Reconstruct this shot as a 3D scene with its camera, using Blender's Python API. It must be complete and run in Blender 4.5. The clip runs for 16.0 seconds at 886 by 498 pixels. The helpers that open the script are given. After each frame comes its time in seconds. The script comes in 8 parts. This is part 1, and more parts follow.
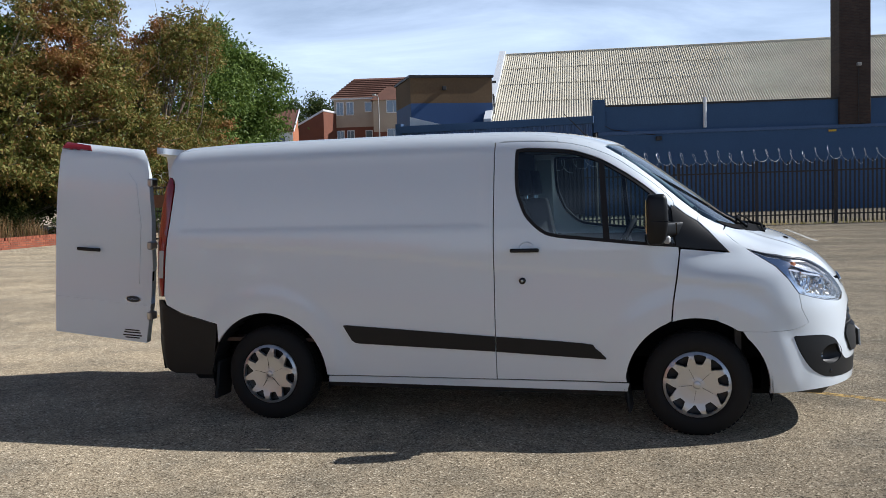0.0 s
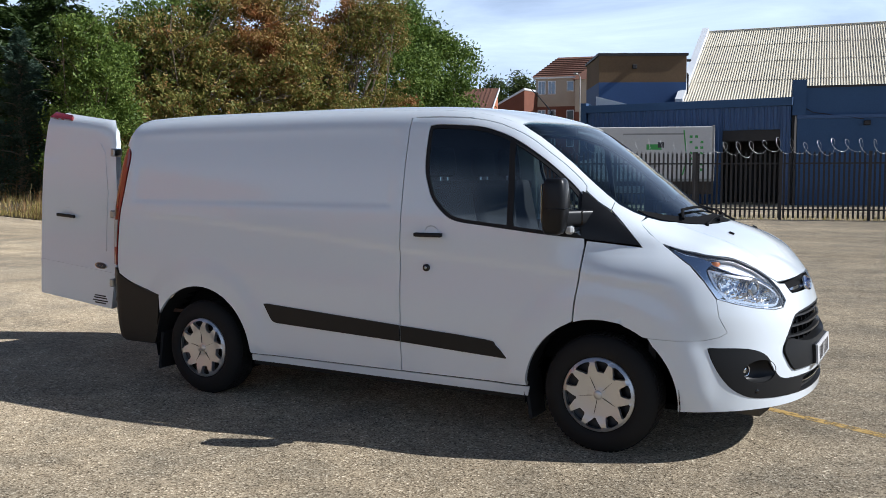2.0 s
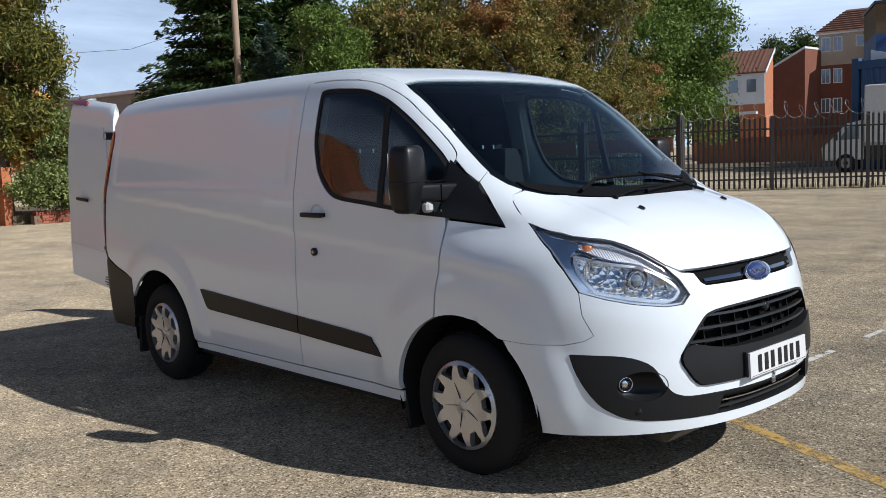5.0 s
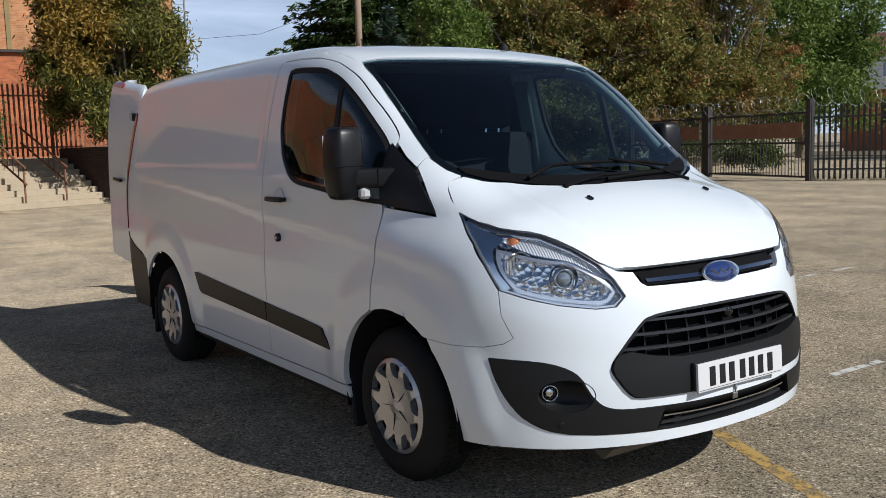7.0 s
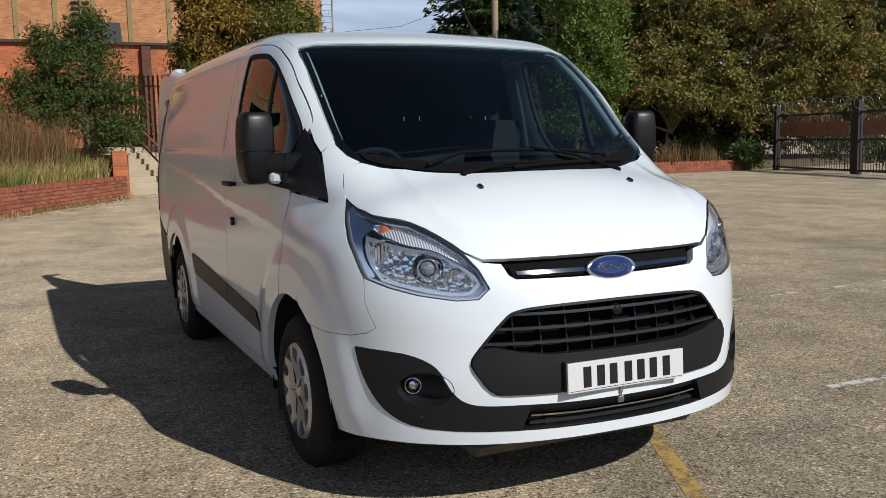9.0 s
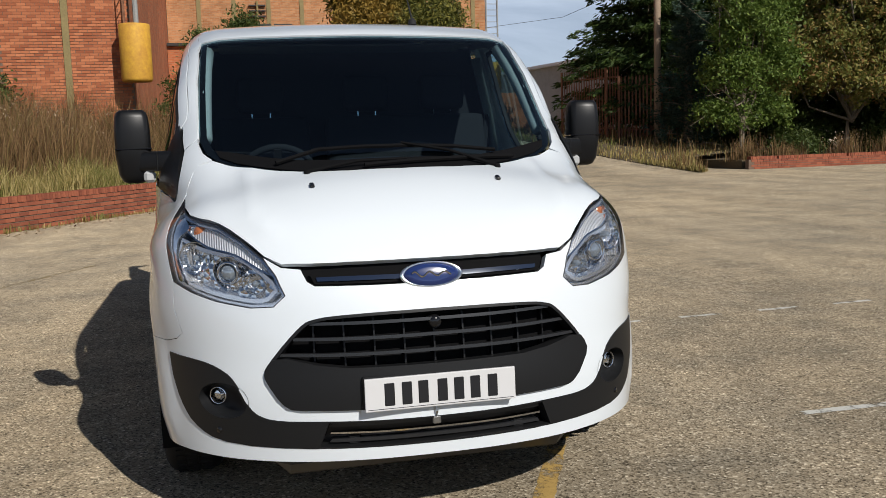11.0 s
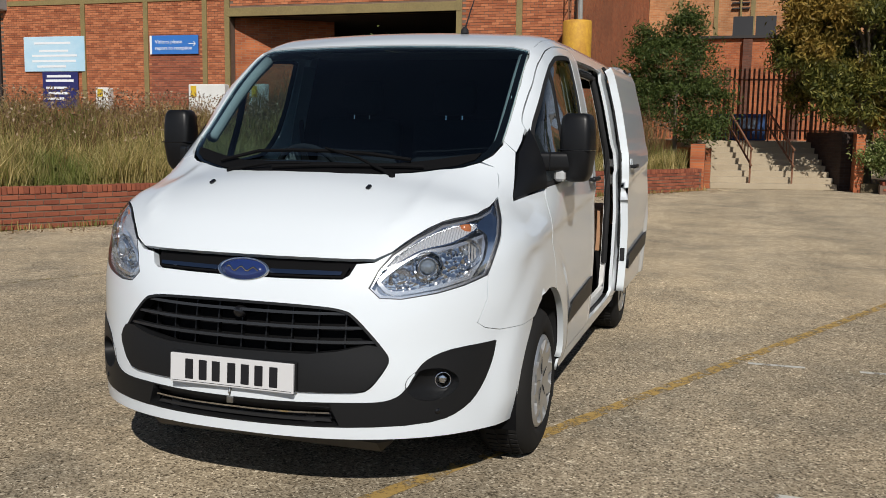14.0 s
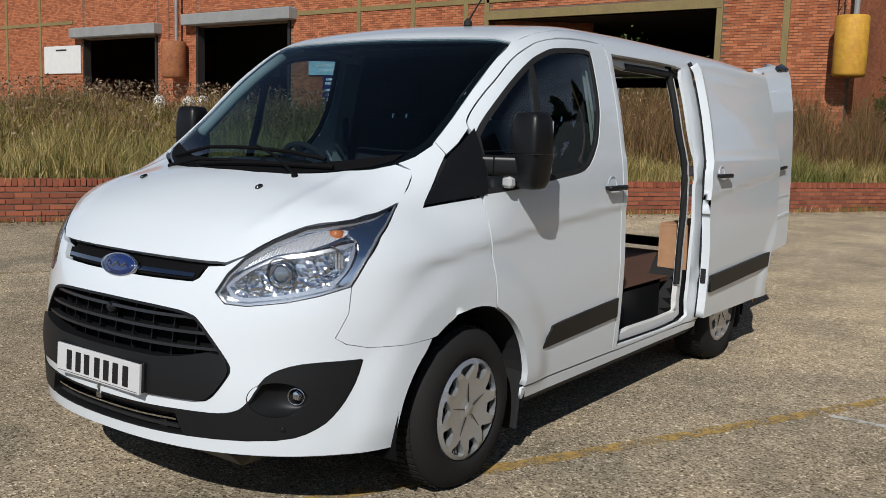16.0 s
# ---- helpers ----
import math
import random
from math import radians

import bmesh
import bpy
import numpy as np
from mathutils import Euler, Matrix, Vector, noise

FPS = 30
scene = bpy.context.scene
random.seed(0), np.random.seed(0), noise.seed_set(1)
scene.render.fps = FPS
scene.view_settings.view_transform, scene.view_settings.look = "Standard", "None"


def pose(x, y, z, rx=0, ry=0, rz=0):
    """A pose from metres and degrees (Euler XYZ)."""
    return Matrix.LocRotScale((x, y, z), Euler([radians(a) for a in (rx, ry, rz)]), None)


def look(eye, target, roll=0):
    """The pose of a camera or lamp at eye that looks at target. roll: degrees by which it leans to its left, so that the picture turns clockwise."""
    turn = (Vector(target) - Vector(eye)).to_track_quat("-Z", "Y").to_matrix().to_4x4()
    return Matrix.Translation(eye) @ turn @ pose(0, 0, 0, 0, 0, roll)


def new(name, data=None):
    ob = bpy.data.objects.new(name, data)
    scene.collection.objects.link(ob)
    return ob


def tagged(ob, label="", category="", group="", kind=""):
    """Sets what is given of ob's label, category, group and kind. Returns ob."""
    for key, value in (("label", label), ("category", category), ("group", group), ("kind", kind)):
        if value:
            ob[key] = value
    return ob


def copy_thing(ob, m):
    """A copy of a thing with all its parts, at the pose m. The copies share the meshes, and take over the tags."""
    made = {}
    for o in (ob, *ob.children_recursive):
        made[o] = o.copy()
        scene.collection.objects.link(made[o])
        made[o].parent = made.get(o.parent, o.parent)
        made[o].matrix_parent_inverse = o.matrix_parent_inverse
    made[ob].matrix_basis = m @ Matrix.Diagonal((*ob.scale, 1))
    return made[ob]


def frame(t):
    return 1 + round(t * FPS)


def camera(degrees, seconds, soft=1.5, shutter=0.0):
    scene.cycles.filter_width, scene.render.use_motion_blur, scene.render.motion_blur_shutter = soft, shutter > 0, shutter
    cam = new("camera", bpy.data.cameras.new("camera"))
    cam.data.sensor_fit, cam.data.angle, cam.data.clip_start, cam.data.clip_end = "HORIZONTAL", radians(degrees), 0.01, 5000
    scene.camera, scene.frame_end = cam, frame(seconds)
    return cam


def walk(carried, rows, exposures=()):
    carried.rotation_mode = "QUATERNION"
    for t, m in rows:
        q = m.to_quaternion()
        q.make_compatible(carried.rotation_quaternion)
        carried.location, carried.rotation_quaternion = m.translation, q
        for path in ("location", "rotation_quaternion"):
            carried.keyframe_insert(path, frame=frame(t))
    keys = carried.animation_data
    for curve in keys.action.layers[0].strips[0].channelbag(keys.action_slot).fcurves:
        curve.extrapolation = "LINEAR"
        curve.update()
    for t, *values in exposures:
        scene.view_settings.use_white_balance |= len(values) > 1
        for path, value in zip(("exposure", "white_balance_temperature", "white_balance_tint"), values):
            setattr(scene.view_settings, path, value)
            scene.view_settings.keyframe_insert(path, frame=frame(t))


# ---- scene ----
cam = camera(51.5, 16.0, soft=0.45)
PATH = [
    (0, (1.493, -6.854, 1.591), (0.955, -4.932, 1.465), -1.8),
    (0.5, (2.028, -6.714, 1.595), (1.361, -4.834, 1.451), -2.1),
    (1, (2.422, -6.409, 1.576), (1.645, -4.571, 1.439), -2.1),
    (1.5, (2.874, -6.117, 1.573), (1.992, -4.328, 1.435), -1.4),
    (2, (3.138, -5.769, 1.552), (2.175, -4.024, 1.39), -0.1),
    (2.5, (3.352, -5.361, 1.524), (2.289, -3.68, 1.314), -0.6),
    (3, (3.579, -4.96, 1.519), (2.404, -3.356, 1.303), -1.0),
    (3.5, (3.71, -4.548, 1.485), (2.474, -2.992, 1.261), -1.8),
    (4, (3.949, -4.269, 1.472), (2.634, -2.779, 1.252), -2.1),
    (4.2, (4.063, -4.174, 1.483), (2.715, -2.712, 1.268), -2.1),
    (6.3, (4.706, -3.314, 1.476), (3.143, -2.084, 1.265), -2.1),
    (6.5, (4.716, -3.208, 1.458), (3.134, -2.004, 1.244), -2.0),
    (7, (4.768, -2.983, 1.449), (3.136, -1.85, 1.221), -1.7),
    (7.5, (4.968, -2.755, 1.424), (3.28, -1.707, 1.19), -1.5),
    (8, (5.133, -2.535, 1.425), (3.412, -1.543, 1.196), -1.1),
    (8.5, (5.168, -2.3, 1.395), (3.408, -1.379, 1.165), -0.7),
    (9, (5.25, -2.019, 1.396), (3.45, -1.18, 1.16), -1.1),
    (9.5, (5.428, -1.666, 1.398), (3.586, -0.923, 1.157), -1.2),
    (10, (5.457, -1.36, 1.374), (3.586, -0.695, 1.131), -1.7),
    (10.2, (5.446, -1.216, 1.372), (3.562, -0.591, 1.127), -2.1),
    (12.3, (5.572, 0.314, 1.373), (3.586, 0.324, 1.139), 0.2),
    (12.5, (5.608, 0.498, 1.387), (3.623, 0.41, 1.152), 0.1),
    (13, (5.6, 0.875, 1.402), (3.633, 0.606, 1.164), 0.5),
    (13.5, (5.489, 1.28, 1.428), (3.552, 0.854, 1.172), 0.6),
    (14, (5.456, 1.773, 1.429), (3.567, 1.164, 1.18), 0.9),
    (14.5, (5.267, 2.124, 1.439), (3.427, 1.388, 1.169), 0.7),
    (15, (4.996, 2.409, 1.481), (3.234, 1.509, 1.192), 0.8),
    (15.5, (4.74, 2.779, 1.491), (3.068, 1.72, 1.205), 1.7),
    (16, (4.45, 2.993, 1.448), (2.849, 1.822, 1.191), 1.8),
]
walk(cam, [(t, look(eye, target, roll)) for t, eye, target, roll in PATH], [(0, 0.26, 5900, 10), (2.5, 0.38, 5850, 10), (4, 0.26, 5950, 10), (7, -0.02, 6080, 10), (10, -0.17, 6380, 10), (12.5, -0.20, 6500, 10), (14, -0.32, 6450, 10), (16, -0.40, 6250, 10)])

# ---- sky and sun ----
SUN = Vector((1.195, 0.516, 1.0)).normalized()
world = bpy.data.worlds.new("sky")
scene.world = world
world.use_nodes = True
wn = world.node_tree.nodes
wl = world.node_tree.links
sky = wn.new("ShaderNodeTexSky")
sky.sky_type = "NISHITA"
sky.sun_disc = False
sky.sun_elevation = math.asin(SUN.z)
sky.sun_rotation = math.atan2(SUN.x, SUN.y)
sky.air_density, sky.dust_density, sky.ozone_density = 0.75, 0.15, 2.6
wn["Background"].inputs["Strength"].default_value = 0.05
# thin high cloud in streaks
co, mp, cloud, veil, lay = wn.new("ShaderNodeTexCoord"), wn.new("ShaderNodeMapping"), wn.new("ShaderNodeTexNoise"), wn.new("ShaderNodeValToRGB"), wn.new("ShaderNodeMix")
mp.inputs["Scale"].default_value, mp.inputs["Rotation"].default_value = (2.2, 2.2, 11.0), (radians(7), radians(5), radians(15))
cloud.inputs["Scale"].default_value, cloud.inputs["Detail"].default_value, cloud.inputs["Roughness"].default_value, cloud.inputs["Distortion"].default_value = 1.3, 9, 0.62, 0.5
veil.color_ramp.elements[0].position, veil.color_ramp.elements[1].position = 0.36, 0.74
veil.color_ramp.elements[0].color = (0.50, 0.50, 0.50, 1)
lay.data_type = "RGBA"
lay.inputs[7].default_value = (14.5, 16.8, 20.4, 1)
wl.new(co.outputs["Generated"], mp.inputs["Vector"]), wl.new(mp.outputs[0], cloud.inputs["Vector"]), wl.new(cloud.outputs["Fac"], veil.inputs[0])
high, low, thin = wn.new("ShaderNodeSeparateXYZ"), wn.new("ShaderNodeMapRange"), wn.new("ShaderNodeMath")
low.inputs["From Min"].default_value, low.inputs["From Max"].default_value, low.inputs["To Min"].default_value, low.inputs["To Max"].default_value = 0.16, 0.42, 1.0, 0.04
thin.operation = "MULTIPLY"
wl.new(co.outputs["Generated"], high.inputs[0]), wl.new(high.outputs[2], low.inputs[0]), wl.new(low.outputs[0], thin.inputs[1]), wl.new(veil.outputs[0], thin.inputs[0])
wl.new(thin.outputs[0], lay.inputs[0]), wl.new(sky.outputs[0], lay.inputs[6])
wl.new(lay.outputs[2], wn["Background"].inputs["Color"])
sun = new("sun", bpy.data.lights.new("sun", "SUN"))
sun.data.energy, sun.data.angle, sun.data.color = 5.0, radians(0.53), (1.0, 0.95, 0.88)
sun.matrix_world = look(SUN * 60, (0, 0, 0))


# ---- materials ----
def material(name, colour, rough=0.5, metal=0.0, **more):
    m = bpy.data.materials.new(name)
    m.use_nodes = True
    b = m.node_tree.nodes["Principled BSDF"]
    b.inputs["Base Color"].default_value = (*colour, 1)
    b.inputs["Roughness"].default_value = rough
    b.inputs["Metallic"].default_value = metal
    for key, value in more.items():
        b.inputs[key.replace("_", " ")].default_value = value
    return m


def speckled(m, scales, dark, light, amount=0.5, bump=0.0, bump_scale=200.0, island=0.0, each=0.0, coords="Object"):
    """Colour that wanders between two tones at the given scales, and a fine relief."""
    t = m.node_tree
    n, l = t.nodes, t.links
    b = n["Principled BSDF"]
    co = n.new("ShaderNodeTexCoord")
    last = None
    for s in scales:
        x = n.new("ShaderNodeTexNoise")
        x.inputs["Scale"].default_value, x.inputs["Detail"].default_value, x.inputs["Roughness"].default_value = s, 6, 0.6
        l.new(co.outputs[coords], x.inputs["Vector"])
        if last is None:
            last = x.outputs["Fac"]
        else:
            mix = n.new("ShaderNodeMix")
            mix.inputs[0].default_value = 0.5
            l.new(last, mix.inputs[2]), l.new(x.outputs["Fac"], mix.inputs[3])
            last = mix.outputs[0]
    for key, k in (("Random", each), ("Island", island)):
        if k:
            g = n.new("ShaderNodeObjectInfo" if key == "Random" else "ShaderNodeNewGeometry")
            o = g.outputs["Random"] if key == "Random" else g.outputs["Random Per Island"]
            mix = n.new("ShaderNodeMix")
            mix.inputs[0].default_value = k
            l.new(last, mix.inputs[2]), l.new(o, mix.inputs[3])
            last = mix.outputs[0]
    r = n.new("ShaderNodeValToRGB")
    r.color_ramp.elements[0].position, r.color_ramp.elements[1].position = 0.5 - 0.5 * amount, 0.5 + 0.5 * amount
    r.color_ramp.elements[0].color, r.color_ramp.elements[1].color = (*dark, 1), (*light, 1)
    l.new(last, r.inputs[0])
    l.new(r.outputs[0], b.inputs["Base Color"])
    if bump:
        x = n.new("ShaderNodeTexNoise")
        x.inputs["Scale"].default_value, x.inputs["Detail"].default_value = bump_scale, 4
        l.new(co.outputs[coords], x.inputs["Vector"])
        p = n.new("ShaderNodeBump")
        p.inputs["Strength"].default_value, p.inputs["Distance"].default_value = bump, 0.01
        l.new(x.outputs["Fac"], p.inputs["Height"])
        l.new(p.outputs[0], b.inputs["Normal"])
    return m


WHITE = material("white_paint", (0.715, 0.765, 0.80), 0.35, Coat_Weight=1.0, Coat_Roughness=0.04)
WHITE_IN = material("white_inner_paint", (0.72, 0.72, 0.70), 0.45)
PLASTIC = material("black_textured_plastic", (0.010, 0.0104, 0.0112), 0.45)
GLOSS = material("gloss_black", (0.008, 0.008, 0.009), 0.12)
RUBBER = material("rubber", (0.018, 0.018, 0.019), 0.75)
TYRE = material("tyre_rubber", (0.017, 0.0165, 0.016), 0.8)
SILVER = material("silver_wheel_paint", (0.55, 0.56, 0.57), 0.32, 0.75)
CHROME = material("chrome", (0.75, 0.76, 0.78), 0.08, 1.0)
STEEL = material("bare_steel", (0.45, 0.45, 0.44), 0.35, 1.0)
BLUE_OVAL = material("badge_blue", (0.015, 0.03, 0.12), 0.15, Coat_Weight=1.0)
RED_LENS = material("red_lens", (0.20, 0.010, 0.010), 0.12, Coat_Weight=1.0)
AMBER = material("amber_lens", (0.42, 0.14, 0.05), 0.2)
CLEAR_GREY = material("clear_grey_lens", (0.45, 0.46, 0.46), 0.15)
TRIM = material("grey_interior_trim", (0.16, 0.165, 0.165), 0.7)
TRIM_LIGHT = material("light_pillar_trim", (0.34, 0.38, 0.38), 0.65)
SEAT_CLOTH = material("dark_seat_cloth", (0.02, 0.021, 0.024), 0.9)
DASH = material("dark_dashboard", (0.014, 0.014, 0.015), 0.6)
PLATE_WHITE = material("plate_white", (0.62, 0.62, 0.62), 0.3)
INK = material("black_ink", (0.01, 0.01, 0.012), 0.4)
PLY = speckled(material("plywood", (0.4, 0.22, 0.1), 0.6), (3, 30), (0.30, 0.15, 0.07), (0.46, 0.26, 0.13))
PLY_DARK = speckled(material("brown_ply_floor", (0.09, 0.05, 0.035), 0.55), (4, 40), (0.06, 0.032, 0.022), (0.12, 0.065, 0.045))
CARD = speckled(material("tan_board", (0.42, 0.24, 0.13), 0.7), (3, 25), (0.36, 0.19, 0.10), (0.5, 0.29, 0.16))


def glass(name, tint, clear, rough=0.0):
    """Thin pane: a clear share and a mirror share."""
    m = bpy.data.materials.new(name)
    m.use_nodes = True
    n, l = m.node_tree.nodes, m.node_tree.links
    n.remove(n["Principled BSDF"])
    t, g, x, f = n.new("ShaderNodeBsdfTransparent"), n.new("ShaderNodeBsdfGlossy"), n.new("ShaderNodeMixShader"), n.new("ShaderNodeLayerWeight")
    t.inputs[0].default_value = (*tint, 1)
    g.inputs["Roughness"].default_value = rough
    steep, least = n.new("ShaderNodeMath"), n.new("ShaderNodeMath")
    steep.operation, least.operation = "POWER", "MULTIPLY_ADD"
    f.inputs["Blend"].default_value = 0.5
    steep.inputs[1].default_value = 4.5
    least.inputs[1].default_value, least.inputs[2].default_value = 1 - clear, clear
    l.new(f.outputs["Facing"], steep.inputs[0]), l.new(steep.outputs[0], least.inputs[0])
    l.new(least.outputs[0], x.inputs[0]), l.new(t.outputs[0], x.inputs[1]), l.new(g.outputs[0], x.inputs[2])
    l.new(x.outputs[0], n["Material Output"].inputs[0])
    return m


SCREEN_GLASS = glass("windscreen_glass", (0.42, 0.60, 0.66), 0.065)
DOOR_GLASS = glass("door_glass", (0.60, 0.70, 0.70), 0.08)
LAMP_GLASS = glass("lamp_glass", (0.95, 0.96, 0.97), 0.07)
LAMP_SILVER = material("lamp_reflector_silver", (0.84, 0.85, 0.87), 0.22, 0.85)
LAMP_SMOKE = material("lamp_dark_chrome", (0.74, 0.78, 0.84), 0.10, 1.0)


def faceted_chrome():
    """Bright reflector broken into small mirror facets."""
    m = material("faceted_reflector", (0.90, 0.89, 0.87), 0.05, 1.0)
    n, l = m.node_tree.nodes, m.node_tree.links
    co, v, b = n.new("ShaderNodeTexCoord"), n.new("ShaderNodeTexVoronoi"), n.new("ShaderNodeBump")
    v.inputs["Scale"].default_value = 42
    b.inputs["Strength"].default_value, b.inputs["Distance"].default_value = 0.55, 0.012
    l.new(co.outputs["Object"], v.inputs["Vector"]), l.new(v.outputs["Distance"], b.inputs["Height"])
    l.new(b.outputs[0], n["Principled BSDF"].inputs["Normal"])
    return m


def ribbed_silver():
    """Bright reflector behind closely ribbed clear plastic."""
    m = material("ribbed_reflector", (0.78, 0.80, 0.83), 0.25, 0.55)
    n, l = m.node_tree.nodes, m.node_tree.links
    co, w, b = n.new("ShaderNodeTexCoord"), n.new("ShaderNodeTexWave"), n.new("ShaderNodeBump")
    w.bands_direction = "Y"
    w.inputs["Scale"].default_value, w.inputs["Distortion"].default_value = 38, 0.6
    b.inputs["Strength"].default_value, b.inputs["Distance"].default_value = 0.6, 0.006
    l.new(co.outputs["Object"], w.inputs["Vector"]), l.new(w.outputs["Fac"], b.inputs["Height"])
    l.new(b.outputs[0], n["Principled BSDF"].inputs["Normal"])
    return m


RIBBED = ribbed_silver()
FACETS = faceted_chrome()
LENS = material("projector_glass", (0.35, 0.40, 0.45), 0.03, 0.6, Coat_Weight=1.0)

SLAT = material("grey_grille_plastic", (0.020, 0.021, 0.023), 0.30)
BAR_CHROME = material("dark_bar_chrome", (0.30, 0.32, 0.36), 0.06, 1.0)
LINER = material("black_liner", (0.005, 0.005, 0.0055), 0.85)
SATIN = material("satin_black_plastic", (0.007, 0.0072, 0.008), 0.38)

# dull plastics, rubber and cloth reflect little
for m, k in ((LINER, 0.1), (SATIN, 0.3), (PLASTIC, 0.3), (TYRE, 0.2), (RUBBER, 0.25), (DASH, 0.2), (SEAT_CLOTH, 0.1)):
    m.node_tree.nodes["Principled BSDF"].inputs["Specular IOR Level"].default_value = k


# ---- mesh tools ----
def mesh_object(name, bm, material, smooth=True):
    me = bpy.data.meshes.new(name)
    bm.to_mesh(me)
    bm.free()
    for p in me.polygons:
        p.use_smooth = smooth
    for m in material if isinstance(material, (list, tuple)) else [material]:
        me.materials.append(m)
    return new(name, me)


def part(name, bm, material, parent, label="", smooth=False, at=None):
    ob = mesh_object(name, bm, material, smooth)
    ob.parent = parent
    if at is not None:
        ob.matrix_basis = at
    return tagged(ob, label)


def empty(name, at=None):
    ob = new(name)
    ob.empty_display_size = 0.2
    if at is not None:
        ob.matrix_basis = at
    return ob


def box(x0, x1, y0, y1, z0, z1, bevel=0.0, bm=None, segments=1):
    b = bmesh.new()
    bmesh.ops.create_cube(b, size=1)
    bmesh.ops.scale(b, vec=(x1 - x0, y1 - y0, z1 - z0), verts=b.verts)
    bmesh.ops.translate(b, vec=((x0 + x1) / 2, (y0 + y1) / 2, (z0 + z1) / 2), verts=b.verts)
    if bevel:
        bmesh.ops.bevel(b, geom=b.edges[:], offset=bevel, segments=segments, affect="EDGES", profile=0.6)
    return join(bm, b) if bm is not None else b


def join(bm, other, m=None):
    """Adds the second mesh to the first."""
    if m is not None:
        bmesh.ops.transform(other, matrix=m, verts=other.verts)
    me = bpy.data.meshes.new("joined")
    other.to_mesh(me)
    other.free()
    bm.from_mesh(me)
    bpy.data.meshes.remove(me)
    return bm


def tube(points, radius, sides=8, bm=None, closed=False):
    """A round bar along points; radius a number or one per point."""
    b = bmesh.new()
    pts = [Vector(p) for p in points]
    rings = []
    n = len(pts)
    up = Vector((0, 0, 1))
    for i, p in enumerate(pts):
        d = (pts[(i + 1) % n if closed else min(i + 1, n - 1)] - pts[(i - 1) % n if closed else max(i - 1, 0)])
        d = d.normalized() if d.length > 1e-9 else Vector((0, 0, 1))
        a = d.cross(up)
        a = a.normalized() if a.length > 0.05 else d.cross(Vector((1, 0, 0))).normalized()
        c = d.cross(a)
        r = radius[i] if isinstance(radius, (list, tuple)) else radius
        rings.append([b.verts.new(p + r * (math.cos(k * math.tau / sides) * a + math.sin(k * math.tau / sides) * c)) for k in range(sides)])
    for i in range(n if closed else n - 1):
        q, w = rings[i], rings[(i + 1) % n]
        for k in range(sides):
            b.faces.new((q[k], q[(k + 1) % sides], w[(k + 1) % sides], w[k]))
    if not closed:
        b.faces.new(rings[0][::-1]), b.faces.new(rings[-1])
    bmesh.ops.recalc_face_normals(b, faces=b.faces)
    return join(bm, b) if bm is not None else b


def lathe(profile, sides=48, axis="y", bm=None):
    """Turns a profile of (radius, along) round an axis."""
    b = bmesh.new()
    rings = []
    for r, h in profile:
        ring = []
        for k in range(sides if r > 1e-6 else 1):
            a = k * math.tau / sides
            c, s = r * math.cos(a), r * math.sin(a)
            ring.append(b.verts.new((c, h, s) if axis == "y" else (c, s, h) if axis == "z" else (h, c, s)))
        rings.append(ring)
    for q, w in zip(rings, rings[1:]):
        for k in range(sides):
            f = [q[k % len(q)], q[(k + 1) % len(q)], w[(k + 1) % len(w)], w[k % len(w)]]
            f = list(dict.fromkeys(f))
            if len(f) > 2:
                b.faces.new(f)
    bmesh.ops.recalc_face_normals(b, faces=b.faces)
    return join(bm, b) if bm is not None else b


def prism(outline, d0, d1, plane="xz", bevel=0.0):
    """A flat outline drawn out between two depths."""
    put = {"xz": lambda a, b, d: (a, d, b), "yz": lambda a, b, d: (d, a, b), "xy": lambda a, b, d: (a, b, d)}[plane]
    b = bmesh.new()
    lo = [b.verts.new(put(p, q, d0)) for p, q in outline]
    hi = [b.verts.new(put(p, q, d1)) for p, q in outline]
    n = len(outline)
    b.faces.new(lo), b.faces.new(hi[::-1])
    for i in range(n):
        b.faces.new((lo[i], hi[i], hi[(i + 1) % n], lo[(i + 1) % n]))
    bmesh.ops.recalc_face_normals(b, faces=b.faces)
    if bevel:
        bmesh.ops.bevel(b, geom=b.edges[:], offset=bevel, segments=2, affect="EDGES", profile=0.6)
    return b


def rounded(points, closed=True, n=6):
    """A smooth line through points (Catmull-Rom); a point given twice is a sharp corner."""
    pts = [Vector(p) for p in points]
    runs, out = [], []
    m = len(pts)
    for i in range(m if closed else m - 1):
        p1, p2 = pts[i], pts[(i + 1) % m]
        if (p1 - p2).length < 1e-9:
            continue
        p0 = pts[i - 1] if closed or i else p1
        p3 = pts[(i + 2) % m] if closed or i + 2 < m else p2
        for k in range(n):
            t = k / n
            out.append(0.5 * (2 * p1 + (p2 - p0) * t + (2 * p0 - 5 * p1 + 4 * p2 - p3) * t * t + (3 * p1 - 3 * p2 + p3 - p0) * t ** 3))
    if not closed:
        out.append(pts[-1])
    return [tuple(p) for p in out]


def inside(poly, pts):
    poly, pts = np.asarray(poly), np.asarray(pts)
    x, y = pts[:, 0], pts[:, 1]
    c = np.zeros(len(pts), bool)
    for (x0, y0), (x1, y1) in zip(poly, np.roll(poly, -1, 0)):
        if y0 != y1:
            c ^= ((y0 > y) != (y1 > y)) & (x < (x1 - x0) * (y - y0) / (y1 - y0) + x0)
    return c


